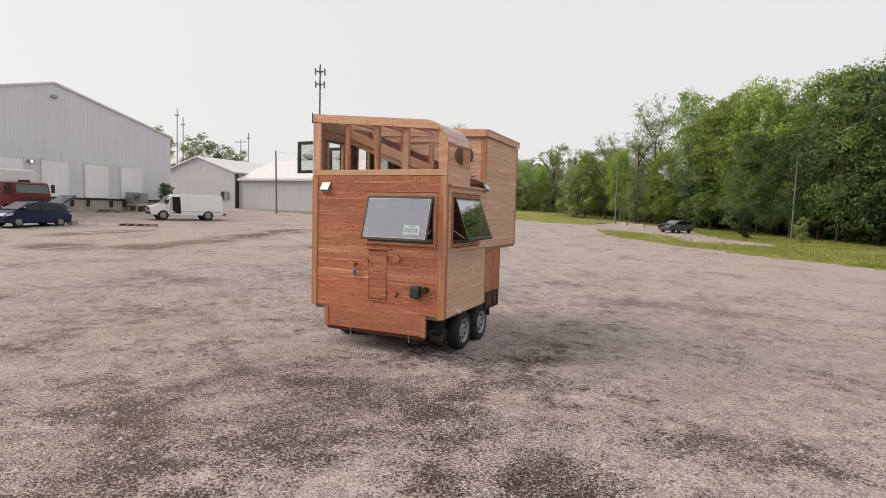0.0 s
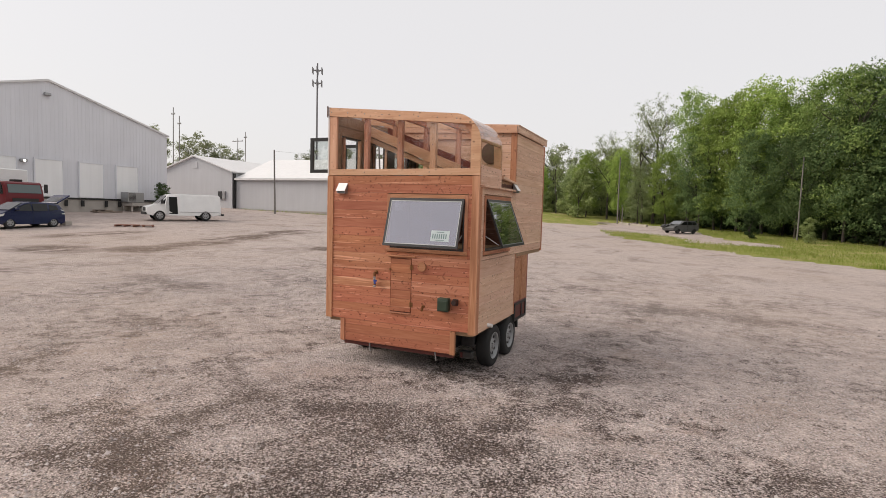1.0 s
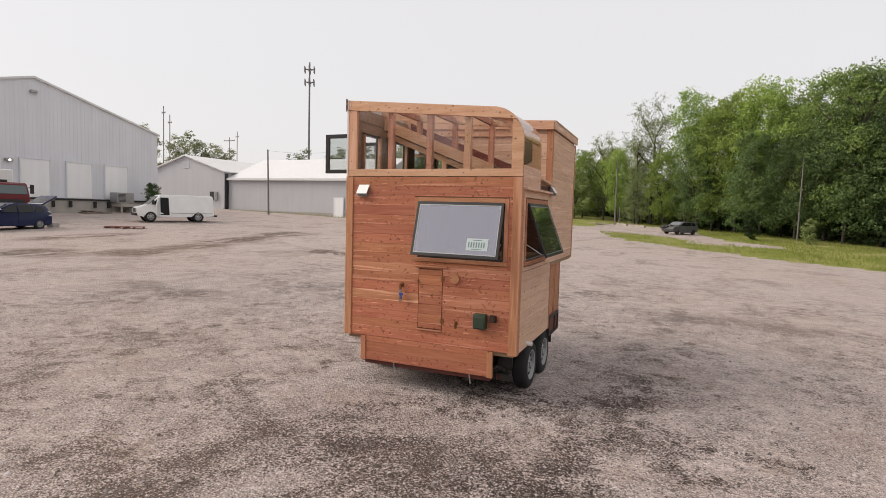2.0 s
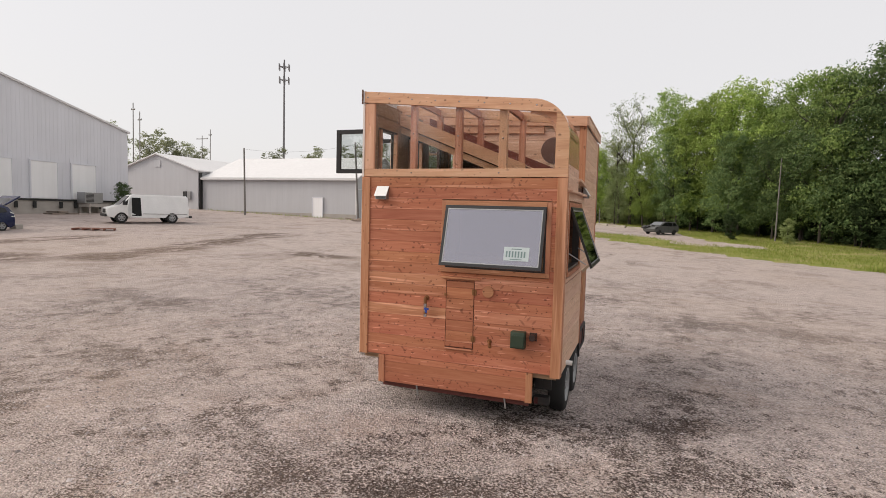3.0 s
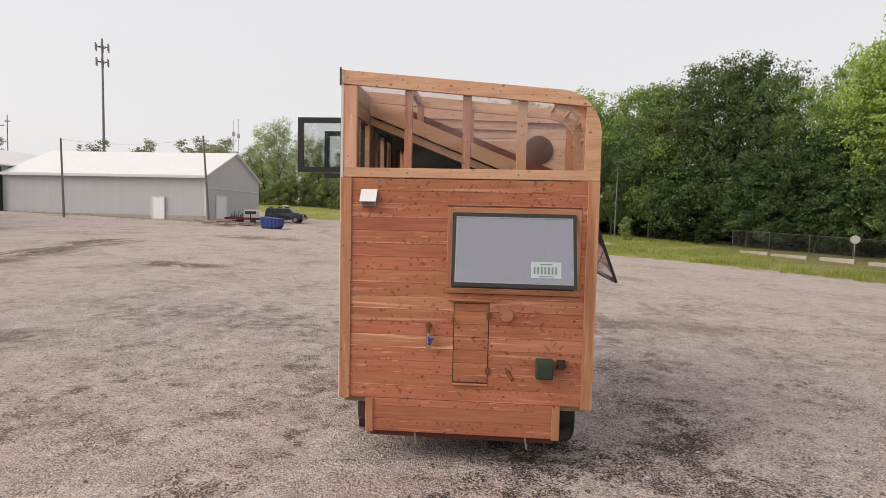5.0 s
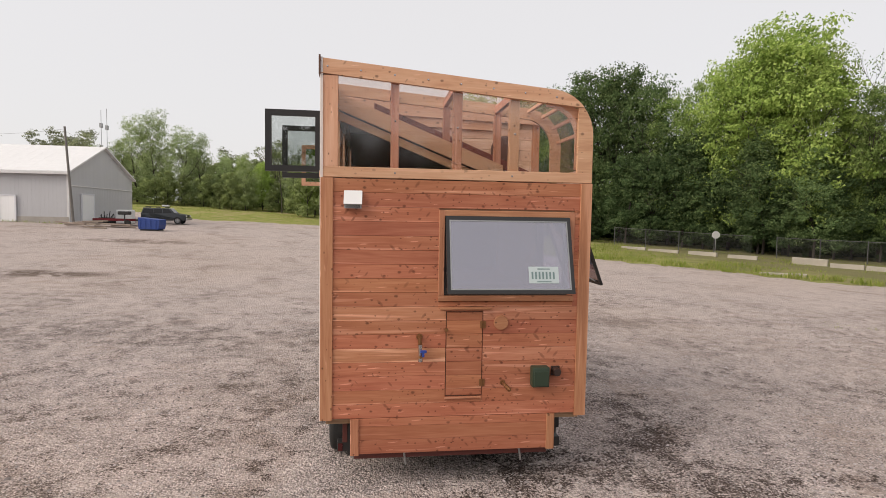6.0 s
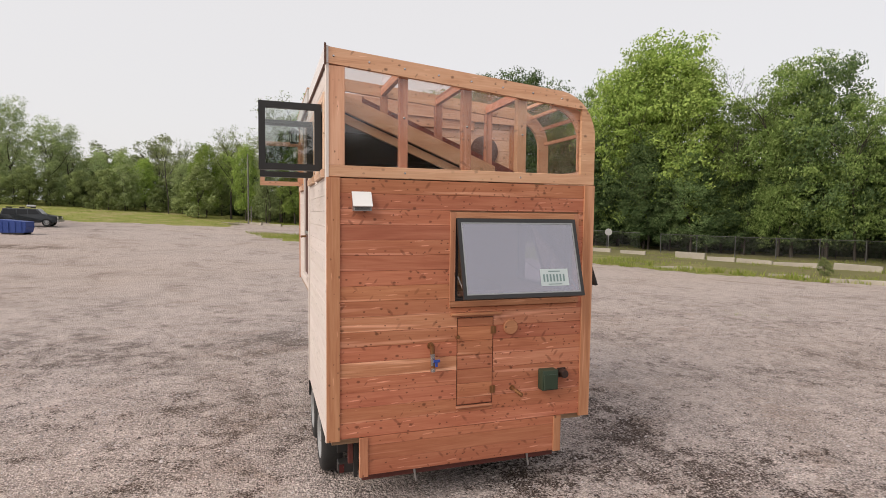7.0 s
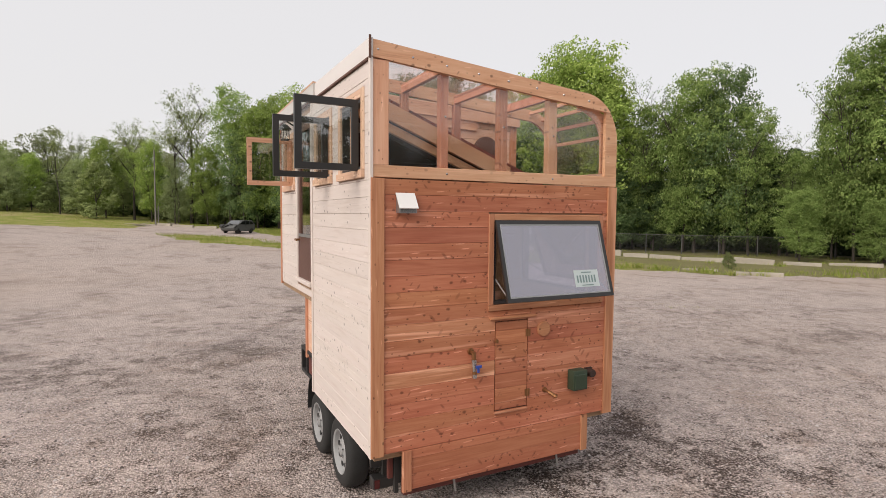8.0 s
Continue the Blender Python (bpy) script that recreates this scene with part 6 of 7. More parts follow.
for x in (-1.8, -0.8, 0.1):
    box(bm, (x, -0.62, 1.71), (x + 0.05, 0.62, 1.80))
for y in (-0.62, 0.60):
    box(bm, (-1.9, y, 1.80), (0.3, y + 0.03, 1.83))
suv.add("roof_rack", bm, STEEL_BLACK)
bm = bmesh.new()
box(bm, (-0.3, -0.4, 1.84), (0.3, 0.2, 2.0))
bevel(bm, 0.03)
suv.add("roof_load", bm, WHITE_METAL)
for x in (1.40, -1.40):
    for s in (1, -1):
        suv.wheel(x, s, 0.38, RIM, 0.24)
for s in (1, -1):
    bm = bmesh.new()
    box(bm, (2.24, s * 0.68 - 0.14, 0.75), (2.315, s * 0.68 + 0.14, 0.93))
    suv.add("headlamp", bm, LAMP_GLASS)

# the wreck at the edge of the verge
wreck = Vehicle("wrecked_car", "grey wrecked hatchback with a burnt-out crushed front", "wrecked car", (-1.1, 62.2), 228, 0.84, 0.90, 0.24)
wreck.m = wreck.m @ Matrix.Diagonal((0.90, 0.92, 0.93, 1))
o = [(1.92, 0.35), (2.04, 0.60), (1.78, 0.86), (1.40, 0.80), (0.98, 0.94), (0.40, 1.36), (-0.20, 1.41), (-1.50, 1.38), (-1.80, 1.02), (-1.92, 0.90), (-1.96, 0.42)]
wreck.body(o + [(-1.62, 0.30)] + arch(-1.22, 0.36, 8, 0.25)[::-1] + [(-0.85, 0.26), (0.9, 0.26)] + arch(1.26, 0.36, 8, 0.25)[::-1] + [(1.66, 0.30)], GREY_PAINT, 0.06)
wreck.flank("window", [(0.84, 0.97), (0.38, 1.26), (-0.12, 1.31), (-0.12, 0.95)], CAR_GLASS)
wreck.flank("window", [(-0.20, 0.95), (-0.20, 1.31), (-0.86, 1.30), (-0.86, 0.95)], CAR_GLASS)
wreck.flank("window", [(-0.95, 0.96), (-0.95, 1.29), (-1.38, 1.27), (-1.60, 1.02)], CAR_GLASS)
wreck.across("windscreen", (0.93, 0.99), (0.42, 1.33), SKY_GLASS, 0.12)
for s in (1, -1):
    wreck.flank("door_seam", [(-0.17, 0.32), (-0.17, 0.93), (-0.15, 0.93), (-0.15, 0.32)], DARK_VOID, (s,))
for k in range(15):
    random.seed(40 + k)
    bm = bmesh.new()
    box(bm, (-0.22, -0.25, -0.05), (0.22, 0.25, 0.06))
    bevel(bm, 0.02)
    bm.transform(pose(1.40 + random.uniform(-0.45, 0.55), random.uniform(-0.80, 0.80), 0.84 + random.uniform(-0.34, 0.10), *[random.uniform(-40, 40) for _ in range(3)]))
    wreck.add("crushed_panel", bm, STEEL_BLACK if k % 5 else GREY_PAINT)
for x in (1.26, -1.22):
    for s in (1, -1):
        wreck.wheel(x, s, 0.31, STEEL_BLACK)

# ---- things by the shed's end ----
def at_ground(name, label, category, x, y, rz=0.0):
    t = thing(name, (x, y, ground_z(x, y)), label, category, "", rz)
    return t, WORLD_OF[t.name]


bin_, m = at_ground("rubbish_skip", "open blue steel rubbish skip", "skip", -22.9, 47.6, -8)
m = m @ Matrix.Diagonal((0.66, 0.7, 0.85, 1))
bm = bmesh.new()
prism(bm, [(-1.15, 0.12), (1.15, 0.12), (1.30, 0.55), (1.30, 1.02), (-1.20, 1.20), (-1.20, 0.5)], 1.5, "y", -0.75)
bevel(bm, 0.03)
part("tub", bm, BLUE_BIN, bin_, "", m)
for s in (-1, 1):
    bm = bmesh.new()
    box(bm, (-1.0, s * 0.6 - 0.08, 0.0), (1.0, s * 0.6 + 0.08, 0.119))
    part("skid", bm, STEEL_BLACK, bin_, "", m)
for k in range(4):
    bm = bmesh.new()
    box(bm, (-0.95 + 0.6 * k, -0.80, 0.2), (-0.87 + 0.6 * k, -0.752, 1.0))
    part("stiffener", bm, BLUE_BIN, bin_, "", m)

grill, m = at_ground("barbecue_grill", "black kettle barbecue on a pedestal", "barbecue", -26.6, 51.6)
bm = bmesh.new()
tube(bm, (0, 0, 0), (0, 0, 0.95), 0.05, sides=8)
part("pedestal", bm, STEEL_BLACK, grill, "", m)
bm = bmesh.new()
box(bm, (-0.45, -0.3, 0.95), (0.45, 0.3, 1.25))
bevel(bm, 0.08, 2)
part("lid", bm, STEEL_BLACK, grill, "", m)
cart, m = at_ground("flat_cart", "low red flatbed cart with a black deck", "cart", -27.6, 52.8, -10)
bm = bmesh.new()
box(bm, (-1.9, -0.6, 0.35), (1.9, 0.6, 0.50))
part("deck", bm, STEEL_BLACK, cart, "", m)
bm = bmesh.new()
box(bm, (-1.9, -0.64, 0.36), (1.9, -0.605, 0.56))
part("side_rail", bm, RED_PAINT, cart, "", m)
for x in (-1.2, 1.2):
    bm = bmesh.new()
    lathe(bm, [(-0.65, 0.16), (-0.66, 0.22), (-0.50, 0.22), (-0.49, 0.16)], "y", (x, 0, 0.22), 16)
    part("wheel", bm, RUBBER, cart, "", m)
# box added in place of a paler patch of the shed wall
tank, m = at_ground("wall_patch_box", "white box standing for a paler patch of the shed wall", "tank", -27.9, 54.8)
bm = bmesh.new()
box(bm, (-0.62, -0.5, 0), (0.62, 0.5, 1.25))
bevel(bm, 0.08, 2)
part("shell", bm, WHITE_METAL, tank, "", m)
for k, (x, y, s) in enumerate(((-29.4, 54.6, 1.0), (-28.9, 55.3, 0.8), (-29.2, 53.6, 0.7))):
    scrap, m = at_ground("scrap_machine", "dark rusty scrap machine part by the shed", "scrap", x, y, 30 * k)
    bm = bmesh.new()
    box(bm, (-0.5 * s, -0.3, 0), (0.5 * s, 0.3, 0.5 * s))
    bevel(bm, 0.05)
    part("block", bm, STEEL_BLACK, scrap, "", m)
    bm = bmesh.new()
    for a in range(5):
        tube(bm, (-0.4 * s + 0.2 * a * s, 0, 0.45 * s), (-0.5 * s + 0.25 * a * s, 0.1, (0.8 + 0.25 * (a % 2)) * s), 0.035, sides=6)
    part("levers", bm, STEEL_BLACK, scrap, "", m)
random.seed(5)
for k in range(12):
    x, y = -28.2 + random.uniform(-1.6, 1.6), 48.6 + random.uniform(-1.1, 1.1)
    lum = plank("timber", None, pose(x, y, ground_z(x, y) + 0.02 + 0.10 * (k % 4), random.uniform(-4, 4), random.uniform(-3, 3), random.uniform(-30, 30)), random.uniform(1.6, 3.0), 0.10, 0.16, OLD_WOOD)
    tagged(lum, "weathered plank in a loose heap by the shed", "plank", "timber heap")

# ---- edge of the lot: fence, parking blocks, sign ----
WIRE = paint("dull_wire", (0.13, 0.13, 0.125), 0.6, 0.5, 0.4)


def fence(points, height):
    f = thing("chain_link_fence", (points[0][0], points[0][1], ground_z(*points[0])), "grey chain-link fence before the dark wood", "fence")
    for (x0, y0), (x1, y1) in zip(points, points[1:]):
        n = max(1, round(math.hypot(x1 - x0, y1 - y0) / 3.0))
        for k in range(n):
            ax, ay, bx, by = (x0 + (x1 - x0) * k / n, y0 + (y1 - y0) * k / n, x0 + (x1 - x0) * (k + 1) / n, y0 + (y1 - y0) * (k + 1) / n)
            za, zb = ground_z(ax, ay), ground_z(bx, by)
            bm = bmesh.new()
            tube(bm, (ax, ay, za - 0.1), (ax, ay, za + height + 0.08), 0.035, sides=8)
            part("post", bm, WIRE, f)
            bm = bmesh.new()
            tube(bm, (ax, ay, za + height), (bx, by, zb + height), 0.022, sides=6)
            part("top_rail", bm, WIRE, f)
            bm = bmesh.new()
            length = math.hypot(bx - ax, by - ay)
            m, step = int(length / 0.16), 0.16
            for i in range(-int(height / step), m + 1):
                for s in (1, -1):
                    u0 = i * step
                    h0, h1 = 0.05, height
                    ua, ub = (u0, u0 + (h1 - h0)) if s > 0 else (u0 + (h1 - h0), u0)
                    ta, tb = 0.0, 1.0
                    if ub != ua:
                        lim = sorted(((0 - ua) / (ub - ua), (length - ua) / (ub - ua)))
                        ta, tb = max(0.0, lim[0]), min(1.0, lim[1])
                    if tb - ta < 0.02:
                        continue
                    pts = []
                    for t in (ta, tb):
                        u, h = ua + (ub - ua) * t, h0 + (h1 - h0) * t
                        q = u / length
                        pts.append((ax + (bx - ax) * q, ay + (by - ay) * q, za + (zb - za) * q + h))
                    tube(bm, pts[0], pts[1], 0.0045, sides=3, caps=False)
            part("mesh", bm, WIRE, f, "wire mesh")


fence([(17.5, 53.0), (26.5, 45.6)], 1.75)
fence([(27.8, 44.3), (38.0, 33.2), (50.0, 24.0)], 1.75)
sign = thing("sign", (24.0, 46.9, ground_z(24.0, 46.9)), "pale octagonal sign seen from behind on a post", "road sign")
bm = bmesh.new()
tube(bm, (24.0, 46.9, ground_z(24, 46.9) - 0.1), (24.0, 46.9, 1.9), 0.03, sides=8)
part("post", bm, GREY_METAL, sign)
bm = bmesh.new()
prism(bm, [(0.34 * math.cos(math.pi / 8 + k * math.pi / 4), 0.34 * math.sin(math.pi / 8 + k * math.pi / 4)) for k in range(8)], 0.01, "y", 0)
part("plate", bm, paint("sign_back", (0.38, 0.38, 0.37), 0.5), sign, "", pose(24.0 - 0.03, 46.85, 1.55, 0, 0, -32))


def parking_block(x, y, rz, length, material, label, tall=0.22):
    bm = bmesh.new()
    prism(bm, [(-0.15, -0.05), (0.15, -0.05), (0.12, tall), (-0.12, tall)], length, "x", -length / 2)
    bevel(bm, 0.02)
    b = part("parking_block", bm, material, None, "", pose(x, y, ground_z(x, y), random.uniform(-3, 3), random.uniform(-2, 2), rz))
    tagged(b, label, "kerb block", "parking blocks")


PALE_LOG = paint("weathered_block", (0.40, 0.36, 0.30), 0.9, 0.0, 0.5, 1.5)
random.seed(11)
for x, y, rz, n, tall in ((17.3, 48.6, -50, 2.2, 0.25), (19.0, 46.6, -52, 2.6, 0.25), (21.3, 44.5, -56, 2.3, 0.34), (23.2, 42.2, -50, 2.1, 0.32), (25.3, 37.9, -56, 2.2, 0.52), (25.9, 35.4, -58, 1.9, 0.34), (26.8, 33.3, -64, 2.3, 0.32),
                          (27.6, 30.6, -66, 2.9, 0.30), (29.0, 27.6, -62, 2.5, 0.42), (31.2, 25.6, -60, 2.2, 0.26), (34.6, 24.0, -60, 3.0, 0.25), (16.6, 29.8, -46, 2.2, 0.18), (20.8, 22.0, -54, 2.4, 0.20), (19.9, 24.9, -50, 1.9, 0.16)):
    parking_block(x, y, rz, n, PALE_LOG, "weathered pale concrete block at the verge's edge", tall)
for x, y, rz in ((-7.8, 74.2, -56), (-5.9, 71.9, -34), (-3.6, 70.3, -28), (-1.2, 69.0, -27)):
    parking_block(x, y, rz, 2.4, PALE_LOG, "weathered pale concrete parking block at the lot's far edge", 0.25)
BX2, BY2 = -9.9, 71.0
brush = thing("brush_pile", (BX2, BY2, ground_z(BX2, BY2)), "pile of dead grey branches at the meadow's edge", "brush pile")
for k in range(16):
    random.seed(300 + k)
    a, n = random.uniform(-0.5, 0.5) + (math.pi if k % 2 else 0), random.uniform(0.7, 1.6)
    p = Vector((BX2 + random.uniform(-0.7, 0.7), BY2 + random.uniform(-0.3, 0.3), ground_z(BX2, BY2) + random.uniform(0.03, 0.25)))
    bm = bmesh.new()
    tube(bm, p, p + Vector((n * math.cos(a), n * math.sin(a), random.uniform(-0.02, 0.35))), 0.035, 0.012, 6)
    part("branch", bm, PALE_LOG, brush)


# ---- grass, weeds, trees ----
def inside(p, poly):
    x, y = p
    hit = False
    for (x0, y0), (x1, y1) in zip(poly, poly[1:] + poly[:1]):
        if (y0 > y) != (y1 > y) and x < x0 + (y - y0) / (y1 - y0) * (x1 - x0):
            hit = not hit
    return hit


VERGE = [(-8.7, 58.0), (-8.1, 54.6), (-6.7, 50.2), (-5.0, 47.2), (-2.4, 45.0), (-0.7, 42.6), (1.8, 41.6), (4.7, 39.8), (7.4, 38.6), (10.2, 36.6), (13.4, 32.7), (16, 28.2), (19, 22.3), (24.6, 19.6), (44, 10), (80, 0), (80, 60), (40, 75), (16, 72), (5, 80), (-4, 90), (-8, 84), (-5, 73), (-9, 70)]
FIELD = [(-60, 84), (-40, 78), (-30.5, 68.6), (-24.2, 66.6), (-19.5, 67.6), (-14.6, 66.0), (-11.2, 65.4), (-9.7, 69.2), (-8.6, 72.8), (-8.2, 76), (-6, 84), (-2, 95), (-20, 120), (-70, 130)]
LANE = [(-9.5, 77), (-6.0, 73.6), (-3.0, 70.9), (0.2, 67.5), (1.2, 60.5), (2.6, 56.6), (5.6, 53.0), (6.4, 50.6), (4.2, 49.4), (0.9, 50.2), (-1.9, 55.4), (-4.9, 57.1), (-8.4, 57.8), (-10.5, 60.0), (-10.5, 67.0), (-9.5, 73.5)]


def turf(name, poly, label, lift=0.035):
    """A sheet of turf over the ground, with a ragged edge."""
    xs, ys = [p[0] for p in poly], [p[1] for p in poly]
    step, verts, faces, index = 0.8, [], [], {}
    def vert(i, j):
        if (i, j) not in index:
            x, y = min(xs) + i * step, min(ys) + j * step
            x += 0.35 * noise.noise((x, y, 1))
            y += 0.35 * noise.noise((x, y, 5))
            index[i, j] = len(verts)
            verts.append((x, y, ground_z(x, y) + lift))
        return index[i, j]
    for i in range(int((max(xs) - min(xs)) / step)):
        for j in range(int((max(ys) - min(ys)) / step)):
            x, y = min(xs) + (i + 0.5) * step, min(ys) + (j + 0.5) * step
            w = (x + 1.3 * noise.noise((x * 0.35, y * 0.35, 0)), y + 1.3 * noise.noise((x * 0.35, y * 0.35, 7)))
            if inside(w, poly) and not inside(w, LANE):
                faces.append((vert(i, j), vert(i + 1, j), vert(i + 1, j + 1), vert(i, j + 1)))
    uses = Counter(i for f in faces for i in f)
    verts = [(x, y, z + 0.02 * noise.noise((x * 0.7, y * 0.7, 2)) if uses[i] == 4 else z - 2 * lift) for i, (x, y, z) in enumerate(verts)]
    me = bpy.data.meshes.new(name)
    me.from_pydata(verts, [], faces)
    me.materials.append(GRASS)
    tagged(new(name, me), label, "grass", kind="structure")


turf("verge", VERGE, "rough green and yellow grass verge")
turf("meadow", FIELD, "mown green grass at the lot's far edge")


def leaf_mesh(name, centres, sizes, material, rng, facing=None, upright=False):
    """Many small pointed leaves as one mesh, each a triangle; facing: the way that each leaf's face tends to look."""
    n = len(centres)
    face = rng.normal(size=(n, 3)) * 0.75
    face += np.array([0, 0, 0.45]) if facing is None else facing + np.array([0, 0, 0.35])
    face /= np.linalg.norm(face, axis=1, keepdims=True)
    a = np.cross(face, rng.normal(size=(n, 3)))
    a /= np.linalg.norm(a, axis=1, keepdims=True)
    b = np.cross(face, a)
    s = sizes[:, None]
    if upright:
        a = np.c_[rng.normal(size=(n, 2)) * 0.35, np.ones(n)]
        b = np.c_[rng.normal(size=(n, 2)), np.zeros(n)]
        b /= np.linalg.norm(b, axis=1, keepdims=True)
        v = np.stack([centres - b * s * 0.10, centres + b * s * 0.10, centres + a * s], axis=1).reshape(-1, 3)
        k = 3
    else:
        v = np.stack([centres + a * s * 1.05, centres - a * s * 0.7 + b * s * 0.62, centres - a * s * 0.7 - b * s * 0.62], axis=1).reshape(-1, 3)
        k = 3
    me = bpy.data.meshes.new(name)
    me.vertices.add(n * k)
    me.vertices.foreach_set("co", v.astype(np.float32).ravel())
    me.loops.add(n * k)
    me.loops.foreach_set("vertex_index", np.arange(n * k, dtype=np.int32))
    me.polygons.add(n)
    me.polygons.foreach_set("loop_start", np.arange(0, n * k, k, dtype=np.int32))
    me.update()
    me.validate()
    me.materials.append(material)
    return me


rng = np.random.default_rng(3)


def blades(name, poly, count, low, high, label, keep=1.0):
    xs, ys = [p[0] for p in poly], [p[1] for p in poly]
    pts = []
    while len(pts) < count:
        x, y = rng.uniform(min(xs), min(max(xs), 48)), rng.uniform(min(ys), max(ys))
        if inside((x, y), poly) and not inside((x, y), LANE) and noise.noise((x * 0.25, y * 0.25, 9)) > rng.uniform(-0.7, 0.25) * keep + 0.72 * min(1.0, max(0.0, (x - 12) / 9)):
            pts.append((x, y, ground_z(x, y) + 0.04))
    me = leaf_mesh(name, np.array(pts), rng.uniform(low, high, count), BLADES, rng, upright=True)
    tagged(new(name, me), label, "grass", kind="stuff")


blades("grass_blades", VERGE, 60000, 0.05, 0.19, "long green and straw-coloured grass blades")
blades("meadow_blades", FIELD, 34000, 0.05, 0.16, "short green grass blades")


def tree_kind(seed, height, spread, base, sparse, leaf, leaf_size, count, limbs=11, full=0, deep=2):
    """A tree at the origin: a tapered trunk that forks into limbs and twigs, and a crown of leaf clumps round their ends."""
    r = np.random.default_rng(seed)
    bm = bmesh.new()
    ends = []
    def grow(p, d, length, radius, depth):
        segs = 3
        for k in range(segs):
            q = p + d * (length / segs)
            r1 = radius * (1 - 0.24 * (k + 1) / segs * 1.6)
            tube(bm, p, q, radius * (1 - 0.24 * k / segs * 1.6), max(0.012, r1), 7 if depth == 0 else 5, caps=False)
            p = q
            d = (d + Vector(r.normal(size=3)) * 0.13 + Vector((0, 0, 0.05))).normalized()
            if depth > 0 and k > 0:
                ends.append((p, depth))
            if depth < deep and (k > 0 or depth > 0):
                for _ in range(2 if depth else max(1, limbs // 3)):
                    a = r.uniform(0, 2 * math.pi)
                    side = Vector((math.cos(a), math.sin(a), r.uniform(0.15, 0.9))).normalized()
                    grow(p, (d * 0.35 + side * 0.8).normalized(), length * r.uniform(0.42, 0.66) * (spread if depth == 0 else 1), max(0.012, r1 * 0.48), depth + 1)
        ends.append((p, depth))
    grow(Vector((0, 0, -0.2)), Vector((r.normal() * 0.05, r.normal() * 0.05, 1)).normalized(), height * 0.62, height * 0.017, 0)
    pts = np.array([tuple(e[0]) for e in ends])
    top = pts[:, 2].max()
    inner = 0.72 if full > 8 else 1.0      # limbs of a dense tree end inside its crown
    pts *= (inner, inner, height / top * (0.84 if full > 8 else 1.0))
    for v in bm.verts:
        v.co = (v.co.x * inner, v.co.y * inner, v.co.z * height / top * (0.84 if full > 8 else 1.0))
    pts = pts[pts[:, 2] > base * height]
    pts = pts[r.uniform(size=len(pts)) < sparse]
    # boughs that fill an uneven envelope; their leaves stand in tufts on the upper and outer sides
    tufts, ways = [pts], [np.tile((0.0, 0.0, 0.6), (len(pts), 1))]
    for k in range(full):
        z = (k + r.uniform(0.2, 0.8)) / full
        a = 2.4 * k + r.uniform(-0.5, 0.5)
        out = math.sqrt(max(0.03, 1 - ((z - 0.40) / 0.64) ** 2)) * r.uniform(0.40, 1.12)
        rad = height * r.uniform(0.050, 0.125) * (1.0 - 0.25 * z)
        mid = np.array((spread * height * 0.235 * out * math.cos(a), spread * height * 0.235 * out * math.sin(a), (base + 0.05 + (0.88 - base) * z) * height))
        way = r.normal(size=(int(10 + 230 * rad / height), 3)) + np.array([0.25 * math.cos(a), 0.25 * math.sin(a), 0.35])
        way /= np.linalg.norm(way, axis=1, keepdims=True)
        tufts.append(mid + way * rad * np.array([1.15, 1.15, 0.85]) * r.uniform(0.50, 1.45, (len(way), 1)))
        ways.append(way)
    pts, ways = np.concatenate(tufts), np.concatenate(ways)
    per = max(5, count // len(pts))
    clump = r.normal(size=(len(pts), per, 3))
    clump /= np.maximum(1.0, np.linalg.norm(clump, axis=2, keepdims=True) * 0.75)
    size = r.uniform(0.35, 1.0, size=(len(pts), 1, 1)) * height * 0.036
    c = (pts[:, None, :] + clump * size * np.array([1.2, 1.2, 0.65])).reshape(-1, 3)
    c[:, 2] = np.maximum(c[:, 2], 0.2)
    grown = c[:, 2].max() / height
    c[:, 2] /= grown
    for v in bm.verts:
        v.co.z /= grown
    way = np.repeat(ways, per, axis=0) * 0.95 + clump.reshape(-1, 3) * 0.25
    me = leaf_mesh("crown", c, r.uniform(0.6, 1.35, len(c)) * leaf_size, leaf, r, way)
    return finish(bm, "trunk", BARK, True), me


KINDS = {
    "broad": tree_kind(21, 16, 0.85, 0.09, 0.35, LEAF_A, 0.118, 27000, 12, 38),
    "round": tree_kind(22, 15, 0.88, 0.11, 0.35, LEAF_B, 0.118, 27000, 12, 38),
    "dark": tree_kind(23, 15, 0.95, 0.09, 0.35, LEAF_D, 0.118, 27000, 12, 38),
    "tall": tree_kind(24, 18, 0.58, 0.42, 0.5, LEAF_A, 0.125, 10500, 9, 14),
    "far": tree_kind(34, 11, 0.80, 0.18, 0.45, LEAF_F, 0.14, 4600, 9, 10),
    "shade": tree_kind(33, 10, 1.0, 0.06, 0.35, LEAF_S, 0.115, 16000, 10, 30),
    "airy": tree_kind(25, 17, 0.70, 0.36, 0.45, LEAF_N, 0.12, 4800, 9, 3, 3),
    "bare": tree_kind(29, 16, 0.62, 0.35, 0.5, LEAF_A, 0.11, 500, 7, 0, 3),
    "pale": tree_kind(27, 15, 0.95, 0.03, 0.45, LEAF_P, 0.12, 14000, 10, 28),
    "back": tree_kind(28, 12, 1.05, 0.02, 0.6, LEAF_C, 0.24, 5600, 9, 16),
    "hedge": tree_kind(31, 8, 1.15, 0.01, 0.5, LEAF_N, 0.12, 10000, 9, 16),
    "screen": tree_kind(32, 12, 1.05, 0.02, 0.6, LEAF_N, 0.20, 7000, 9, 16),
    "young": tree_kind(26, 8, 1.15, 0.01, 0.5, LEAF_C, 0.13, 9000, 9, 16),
}
